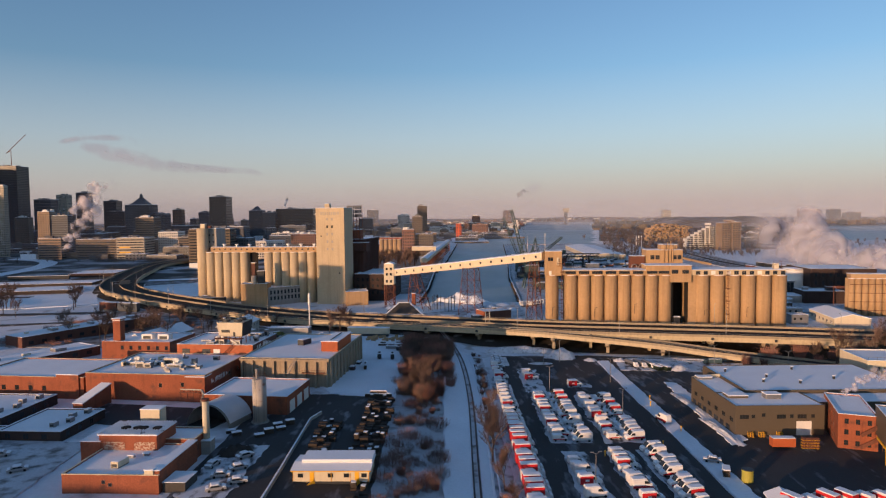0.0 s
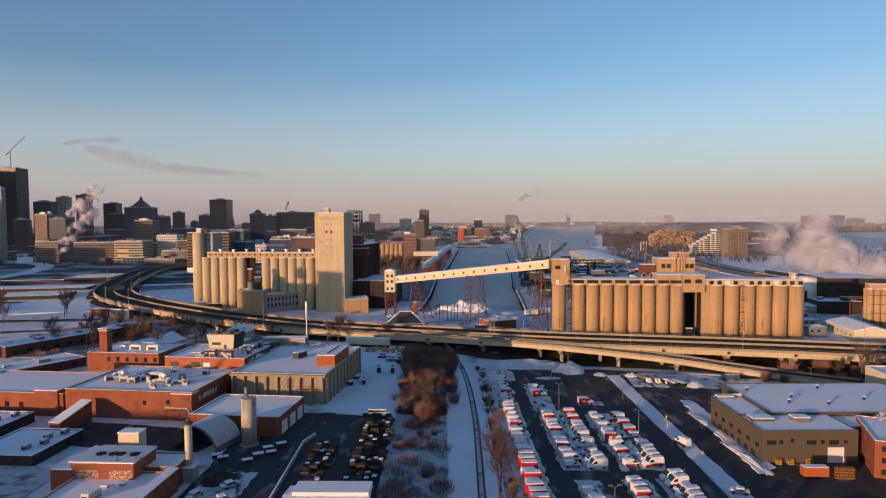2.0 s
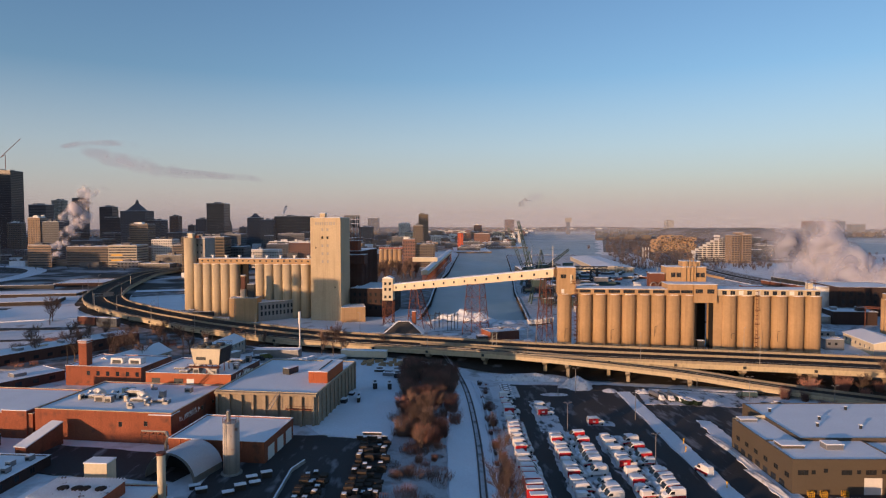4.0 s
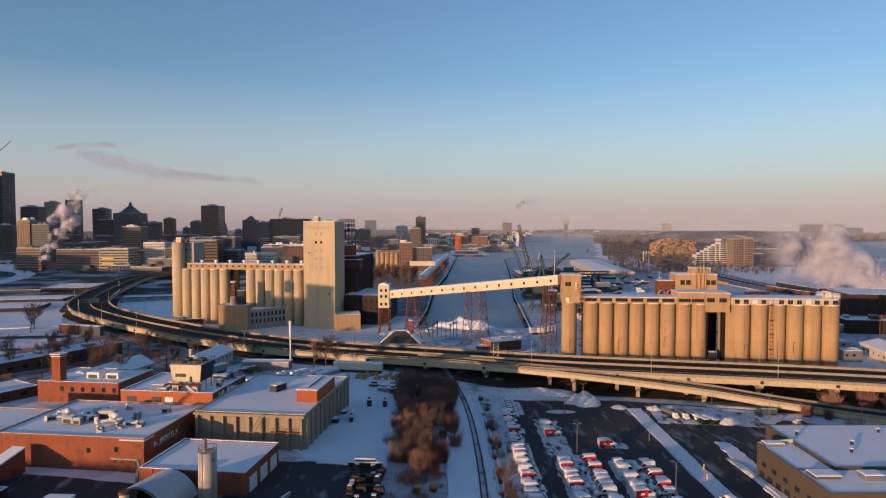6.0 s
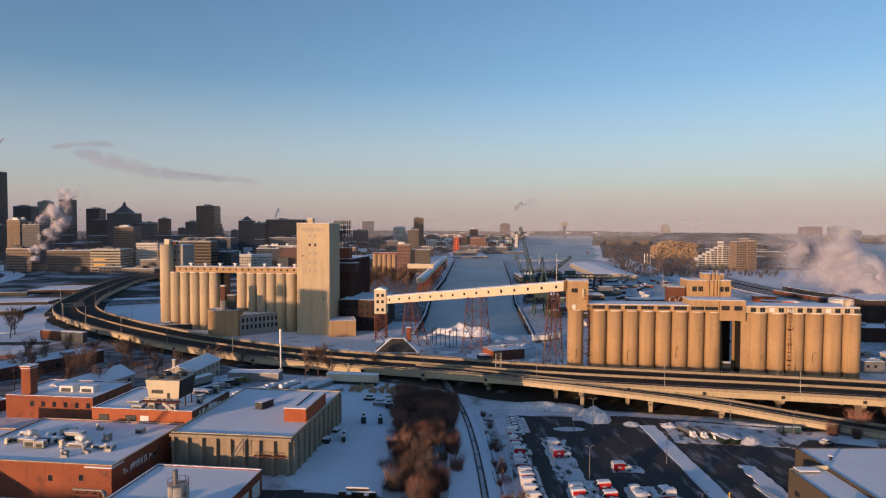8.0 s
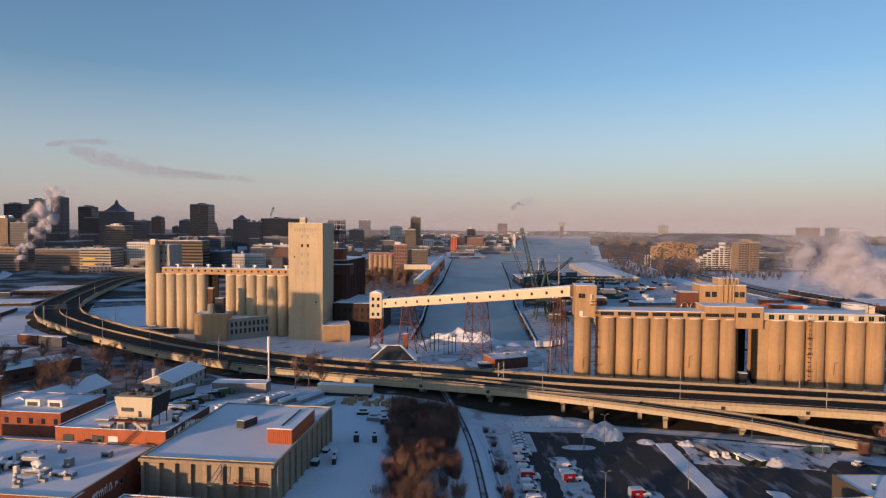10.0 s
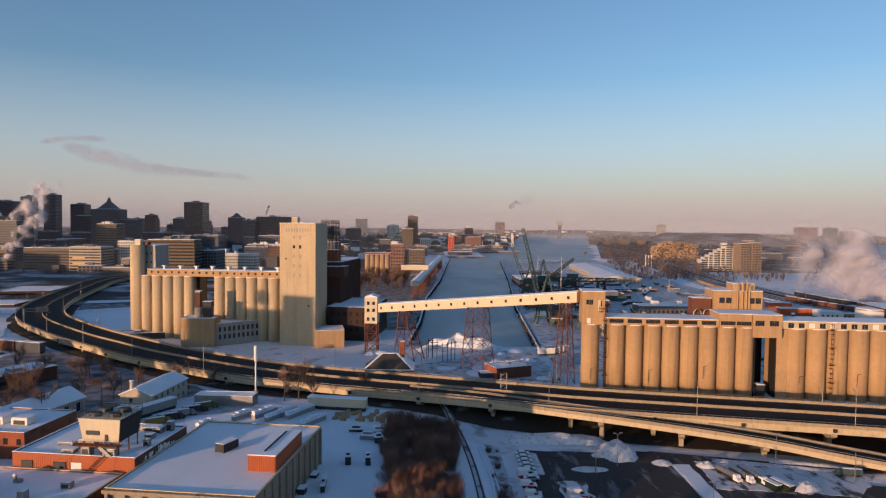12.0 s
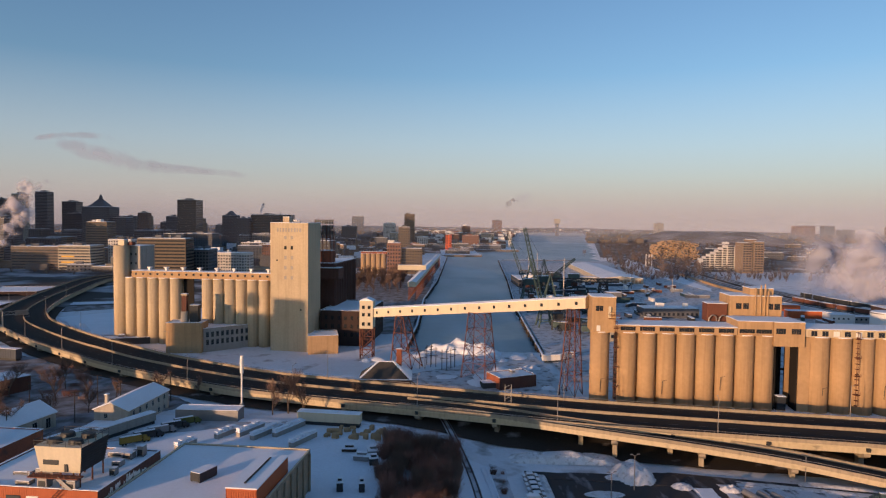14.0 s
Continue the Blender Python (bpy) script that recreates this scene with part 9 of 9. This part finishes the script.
for i, (x, y, h) in enumerate(spots):
    m = pose(x, y, ground_z(x, y), 0, 0, i * 77)
    if len(tree_kinds) < 3:
        tree_kinds.append((tree_master(m, i + 3, 10, "bare winter tree with fine brown twigs"), 10))
    else:
        src, hh = tree_kinds[i % 3]
        c = copy_thing(src, m)
        c.scale = (h / hh,) * 3
for x, y in [(rng.uniform(-78, -30), rng.uniform(690, 850)) for _ in range(45)] + [(rng.uniform(-330, -240), rng.uniform(330, 440)) for _ in range(20)] + [(rng.uniform(300, 400), rng.uniform(900, 1400)) for _ in range(24)] + [(rng.uniform(150, 280), rng.uniform(250, 275)) for _ in range(8)]:
    src, hh = tree_kinds[rng.randrange(3)]
    c = copy_thing(src, pose(x, y, ground_z(x, y), 0, 0, rng.uniform(0, 360)))
    c.scale = (rng.uniform(1.0, 1.7),) * 3
r = random.Random(8)
verts, faces = [], []
for i in range(4200):
    y = r.uniform(850, 3000)
    x = r.choice([r.uniform(0.30, 0.75) * y, r.uniform(0.25, 0.36) * y, r.uniform(0.26, 0.5) * y, -r.uniform(0.05, 0.8) * y])
    if is_water(x, y):
        continue
    h = r.uniform(5, 11)
    for _ in range(14):
        a, rad, z0 = r.uniform(0, 6.283), r.uniform(0, 0.6), r.uniform(-1.2, h * 0.35)
        p = Vector((x + rad * math.cos(a), y + rad * math.sin(a), z0))
        q = p + Vector((math.cos(a) * r.uniform(0.5, 3.2), math.sin(a) * r.uniform(0.5, 3.2), r.uniform(0.35, 0.65) * h))
        k = len(verts)
        w = 0.10 + 0.00012 * y
        for c, s in ((p, w), (q, w * 0.5)):
            for j in range(3):
                verts.append((c.x + s * math.cos(j * 2.094), c.y + s * math.sin(j * 2.094), c.z))
        for j in range(3):
            faces.append((k + j, k + (j + 1) % 3, k + 3 + (j + 1) % 3, k + 3 + j))
me = bpy.data.meshes.new("far_trees")
me.from_pydata(verts, [], faces)
me.materials.append(MOUNTAIN)
tagged(new("far_trees", me), "far bare trees among the town and parks", "trees", kind="stuff")


# ---- steam, cloud and haze ----
def vapour(name, density, scale, colour, lo=0.35, hi=0.75):
    m = bpy.data.materials.new(name)
    m.use_nodes = True
    n, L = m.node_tree.nodes, m.node_tree.links
    n.remove(n["Principled BSDF"])
    at = n.new("ShaderNodeAttribute")
    at.attribute_name = "fade"
    tc = n.new("ShaderNodeTexCoord")
    nz = n.new("ShaderNodeTexNoise")
    nz.inputs["Scale"].default_value = scale
    nz.inputs["Detail"].default_value = 6
    nz.inputs["Roughness"].default_value = 0.6
    L.new(tc.outputs["Object"], nz.inputs["Vector"])
    mr = n.new("ShaderNodeMapRange")
    mr.interpolation_type = "SMOOTHSTEP"
    mr.inputs[1].default_value, mr.inputs[2].default_value = lo, hi
    add = n.new("ShaderNodeMath")
    add.operation = "MULTIPLY_ADD"
    add.inputs[1].default_value = 0.55
    L.new(at.outputs["Fac"], add.inputs[0])
    L.new(nz.outputs["Fac"], add.inputs[2])
    sub = n.new("ShaderNodeMath")
    sub.operation = "SUBTRACT"
    sub.inputs[1].default_value = 0.30
    L.new(add.outputs[0], sub.inputs[0])
    L.new(sub.outputs[0], mr.inputs[0])
    mul = n.new("ShaderNodeMath")
    mul.operation = "MULTIPLY"
    L.new(mr.outputs[0], mul.inputs[0])
    L.new(at.outputs["Fac"], mul.inputs[1])
    den = n.new("ShaderNodeMath")
    den.operation = "MULTIPLY"
    den.inputs[1].default_value = density
    den.use_clamp = True
    L.new(mul.outputs[0], den.inputs[0])
    tr_, df, tl = n.new("ShaderNodeBsdfTransparent"), n.new("ShaderNodeBsdfDiffuse"), n.new("ShaderNodeBsdfTranslucent")
    df.inputs[0].default_value = tl.inputs[0].default_value = (*colour, 1)
    both, out = n.new("ShaderNodeMixShader"), n.new("ShaderNodeMixShader")
    both.inputs[0].default_value = 0.35
    L.new(df.outputs[0], both.inputs[1])
    L.new(tl.outputs[0], both.inputs[2])
    L.new(den.outputs[0], out.inputs[0])
    L.new(tr_.outputs[0], out.inputs[1])
    L.new(both.outputs[0], out.inputs[2])
    L.new(out.outputs[0], n["Material Output"].inputs["Surface"])
    return m


def plume(name, pts, radii, step, depth, mat, seed, label, category="steam"):
    """A drifting cloud of soft domed puffs strung along its path."""
    t = thing(name, pose(0, 0, 0), label, category)
    r = random.Random(seed)
    path = smooth_path(pts, (Vector(pts[-1]) - Vector(pts[0])).length / 120)
    run, last = 0.0, path[0]
    n = len(path)
    for i, p in enumerate(path):
        u = i / (n - 1)
        x = u * (len(radii) - 1)
        a = min(int(x), len(radii) - 2)
        rr = radii[a] + (radii[a + 1] - radii[a]) * (x - a)
        run += (p - last).length
        last = p
        if run < rr * step:
            continue
        run = 0.0
        for _ in range(2):
            bm = bmesh.new()
            layer = bm.verts.layers.float.new("fade")
            g, e = r.uniform(0, 6.283), r.uniform(0.1, 0.62) * rr
            c = p + Vector((e * math.cos(g), r.uniform(-0.5, 0.5) * depth, e * math.sin(g)))
            rp = rr * r.uniform(0.5, 0.85)
            soft = r.uniform(0.7, 1.0) * min(1, 0.25 + u * 6) * min(1, (1 - u) * 3.0)
            if soft < 0.12:
                bm.free()
                continue
            rings = []
            for k in range(7):
                q = k / 6
                ring = []
                for j in range(20):
                    f = 6.283 * j / 20
                    dx, dz = rp * q * math.cos(f) * 1.15, rp * q * math.sin(f)
                    bulge = rp * (0.75 * (1 - q * q) + 0.35 * noise.noise(((c.x + dx) * 1.8 / rp, (c.z + dz) * 1.8 / rp, seed + c.y)))
                    v = bm.verts.new(c + Vector((dx, -bulge, dz)))
                    v[layer] = soft * max(0.0, 1 - q * q)
                    ring.append(v)
                rings.append(ring)
            for ra, rb in zip(rings, rings[1:]):
                for j in range(20):
                    bm.faces.new((ra[j], ra[(j + 1) % 20], rb[(j + 1) % 20], rb[j]))
            part("billow", bm, mat, t, smooth=True)
    return t


def streak(name, pts, radii, mat, seed, label):
    """A thin drawn-out sheet of cloud."""
    t = thing(name, pose(0, 0, 0), label, "cloud")
    path = smooth_path(pts, (Vector(pts[-1]) - Vector(pts[0])).length / 40)
    bm = bmesh.new()
    layer = bm.verts.layers.float.new("fade")
    rows = []
    n, k = len(path), 14
    for i, p in enumerate(path):
        u = i / (n - 1)
        x = u * (len(radii) - 1)
        a = min(int(x), len(radii) - 2)
        rr = radii[a] + (radii[a + 1] - radii[a]) * (x - a)
        d = path[min(i + 1, n - 1)] - path[max(i - 1, 0)]
        nrm = Vector((-d.z, 0, d.x)).normalized()
        row = []
        for j in range(k + 1):
            v = j / k * 2 - 1
            wob = rr * 0.35 * noise.noise((u * 6, v * 2, seed))
            vert = bm.verts.new(p + nrm * (rr * v + wob) + Vector((0, rr * 0.5 * v * v + rr * 0.4 * noise.noise((u * 8, v * 3, seed)), 0)))
            vert[layer] = max(0.0, 1 - v * v) * min(1, u * 9) * min(1, (1 - u) * 3.0)
            row.append(vert)
        rows.append(row)
    for a, b in zip(rows, rows[1:]):
        for j in range(k):
            bm.faces.new((a[j], b[j], b[j + 1], a[j + 1]))
    part("veil", bm, mat, t, smooth=True)


STEAM = vapour("white_steam", 0.9, 0.05, (0.56, 0.57, 0.66), 0.22, 0.62)
STEAM_SMALL = vapour("rising_steam", 0.92, 0.06, (0.68, 0.66, 0.72), 0.40, 0.72)
CLOUD = vapour("thin_cloud", 0.62, 0.009, (0.22, 0.19, 0.25), 0.42, 0.8)
plume("steam_cloud", [(437, 560, -7), (405, 580, 5), (395, 620, 14), (385, 670, 26), (372, 720, 27), (357, 760, 23)], [19, 21, 30, 42, 44, 34], 0.34, 20, STEAM, 3, "broad white steam cloud drifting past the works")
plume("steam_plume", [(-480, 800, 8), (-474, 800, 20), (-464, 800, 33), (-455, 800, 44), (-447, 800, 56), (-440, 800, 70), (-432, 800, 86), (-416, 800, 102), (-394, 800, 114)], [5, 8, 12, 16, 20, 22, 22, 20, 12], 0.5, 12, STEAM_SMALL, 8, "white steam plume rising over the town")
plume("steam_plume", [(117, 188, 4), (122, 189, 7.5), (129, 190, 11), (138, 191, 13.5), (148, 192, 14)], [0.8, 2.0, 3.2, 3.4, 2.4], 0.42, 2, vapour("vent_steam", 0.6, 0.35, (0.68, 0.66, 0.72), 0.40, 0.72), 19, "small steam plume from the brick works")
plume("steam_plume", [(-368, 1490, 74), (-366, 1490, 88), (-360, 1490, 104)], [2, 5, 7], 0.42, 2, STEAM_SMALL, 9, "small steam puff on a dark roof")
streak("cloud_streak", [(-2750, 4650, 640), (-2350, 4650, 500), (-1900, 4650, 420), (-1500, 4650, 385), (-950, 4650, 330)], [75, 95, 60, 35, 20], CLOUD, 12, "thin grey cloud streak over the city")
streak("cloud_streak", [(-2850, 4680, 610), (-2500, 4680, 640), (-2150, 4680, 600)], [30, 45, 30], CLOUD, 15, "thin grey cloud wisp over the city")
streak("cloud_streak", [(520, 4680, 170), (640, 4680, 230), (760, 4680, 260)], [40, 50, 25], CLOUD, 16, "faint grey wisp over the river")


def mist_bank(radius, density):
    """A thin upright tinted sheet that stands in for aerial haze; it fades out upwards and at its foot."""
    m = vapour("veil_haze_%d" % radius, density, 0.002, (0.44, 0.48, 0.58), 0.0, 0.5)
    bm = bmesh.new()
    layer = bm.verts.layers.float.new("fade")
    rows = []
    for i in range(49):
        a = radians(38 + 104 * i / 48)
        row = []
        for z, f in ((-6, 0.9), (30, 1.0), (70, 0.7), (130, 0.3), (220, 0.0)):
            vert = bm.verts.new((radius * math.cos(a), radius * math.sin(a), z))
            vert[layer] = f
            row.append(vert)
        rows.append(row)
    for a, b in zip(rows, rows[1:]):
        for j in range(4):
            bm.faces.new((a[j], b[j], b[j + 1], a[j + 1]))
    part("mist_bank", bm, m, label="thin sheet that imitates haze over the far city and river", kind="structure", smooth=True, category="mist")


# added sheets at three distances pale the far city like haze
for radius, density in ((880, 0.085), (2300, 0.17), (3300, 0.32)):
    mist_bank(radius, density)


# dark machinery along the east quay
rng = random.Random(51)
for i in range(64):
    y = rng.uniform(480, 900)
    x = canal(y)[1] + rng.uniform(5, 62)
    t = thing("dock_gear", pose(x, y, -0.7, 0, 0, rng.uniform(-20, 20)), "dark steel handling gear on the snowy quay", "dock gear", "quay handling gear")
    w, d, h = rng.uniform(4, 12), rng.uniform(3, 7), rng.uniform(3, 9)
    for dy in (0, d):
        bm = bmesh.new()
        for dx in (0, w):
            beam(bm, (dx, dy, 0), (dx, dy, h), 0.5)
        beam(bm, (0, dy, h), (w, dy, h), 0.5)
        if dy == 0:
            beam(bm, (0, 0, 0), (w, 0, h), 0.3)
        part("frame", bm, METAL_DARK, t)
    slab("hopper", t, w * 0.15, w * 0.8, 0.4, d - 0.4, h * 0.3, h * 0.85, rng.choice([METAL_DARK, CRANE_GREEN, RUST]), snow=i % 3 == 0)

# travelling gantry, moored barge and masts on the east quay
gantry = thing("gantry_crane", pose(98, 690, -0.7, 0, 0, -4), "long dark travelling gantry crane on the quay", "crane")
lattice(gantry, square(4, 3, 0, 4, 4), square(4, 3, 13, 3, 3), 2, 0.8, METAL_DARK)
lattice(gantry, square(58, 3, 0, 4, 4), square(58, 3, 13, 3, 3), 2, 0.8, METAL_DARK)
for z in (13.2, 16.2):
    for y in (1, 5):
        bm = bmesh.new()
        beam(bm, (-8, y, z), (72, y, z), 0.9)
        part("girder", bm, METAL_DARK, gantry)
bm = bmesh.new()
for k in range(20):
    for y in (1, 5):
        beam(bm, (-8 + k * 4, y, 13.2 if k % 2 else 16.2), (-4 + k * 4, y, 16.2 if k % 2 else 13.2), 0.45)
part("girder_lattice", bm, METAL_DARK, gantry, kind="stuff")
slab("trolley", gantry, 26, 36, 0, 6, 16.8, 20.5, CRANE_GREEN)
bargeship = thing("moored_barge", pose(96, 640, -0.7, 0, 0, 3), "grey-green flat barge hull laid up on the snowy quay", "barge")
bm = bmesh.new()
extrude_profile(bm, [(0, 1.2), (5, 0), (66, 0), (71, 1.2), (71, 4.4), (0, 4.4)], 0, 12, 0, 0.2)
part("hull", bm, CRANE_GREEN, bargeship)
slab("deck_house", bargeship, 52, 64, 2, 10, 4.6, 8.6, METAL)
slab("hatch", bargeship, 8, 46, 2, 10, 4.42, 5.4, METAL_DARK)
for x, y, h in ((121, 905, 27), (136, 930, 27), (88, 540, 44), (150, 760, 18), (205, 760, 15), (232, 720, 15)):
    t = thing("signal_mast", pose(x, y, -0.8), "slim grey mast on the quay", "mast", "quay masts")
    bm = bmesh.new()
    cyl(bm, 0, 0, 0, h, 0.45, 0.25, 8)
    part("pole", bm, METAL, t)
    bm = bmesh.new()
    beam(bm, (-1.4, 0, h - 1.5), (1.4, 0, h - 1.5), 0.2)
    part("crossarm", bm, METAL, t)

# landmarks along the river
ct = thing("clock_tower", pose(200, 1752, -1), "slim white harbour clock tower", "tower")
slab("shaft", ct, 0, 7, 0, 7, 0, 32, FACADE["white"], snow=False)
slab("belfry", ct, -0.6, 7.6, -0.6, 7.6, 32, 35, FACADE["white"], snow=False)
slab("lantern", ct, 1.2, 5.8, 1.2, 5.8, 35, 42, FACADE["white"], snow=False)
bm = bmesh.new()
cyl(bm, 3.5, 3.5, 42, 47, 2.8, 0.2, 10)
part("cap", bm, FACADE["slate"], ct)
flat_building("pier", pose(96, 1580, -3, 0, 0, 0), 108, 190, 3.2, FACADE["brown"], "long brown stone harbour pier", "pier")
for x, y, w, d, h, st in ((104, 1600, 60, 18, 9, "grey"), (112, 1660, 70, 20, 10, "brown"), (120, 1720, 60, 16, 8, "slate"), (28, 1400, 50, 16, 7, "grey"), (36, 1440, 44, 16, 9, "brown"), (60, 1520, 34, 16, 8, "slate")):
    city_block(x, y, w, d, h, st, "low pier shed with a snowy roof", "grid", cols=6, name="pier_shed", group="pier sheds", z0=0.2)
pylon = thing("bridge_pylon", pose(620, 3250, -3), "hazy steel bridge pylon far down the river", "bridge")
slab("shaft", pylon, 0, 14, 0, 20, 0, 62, FACADE["slate"], snow=False)
slab("head", pylon, -8, 22, 0, 20, 62, 84, FACADE["cream"], snow=False)

# cantilever sign over the carriageway, seen edge-on
p_, s_ = min(along(HIGHWAY, 2), key=lambda q: (q[0] - Vector((-236, 484, 3))).length)
q_ = p_ - s_ * 13.3
cs = thing("overhead_sign", pose(q_.x, q_.y, 3.0, 0, 0, math.degrees(math.atan2(s_.y, s_.x))), "grey cantilever sign gantry over the highway", "gantry")
bm = bmesh.new()
cyl(bm, 0, 0, 0, 9.5, 0.4, 0.3, 10)
part("post", bm, METAL, cs)
bm = bmesh.new()
for z in (7.4, 9.2):
    beam(bm, (0, 0, z), (13, 0, z), 0.3)
for k in range(7):
    beam(bm, (k * 1.9, 0, 7.4 if k % 2 else 9.2), (k * 1.9 + 1.9, 0, 9.2 if k % 2 else 7.4), 0.16)
part("arm", bm, METAL, cs)
bm = bmesh.new()
box(bm, 6, 12.6, 0.2, 0.34, 6.6, 9.6)
part("sign_panel", bm, METAL, cs, "blank grey back of the sign panel")
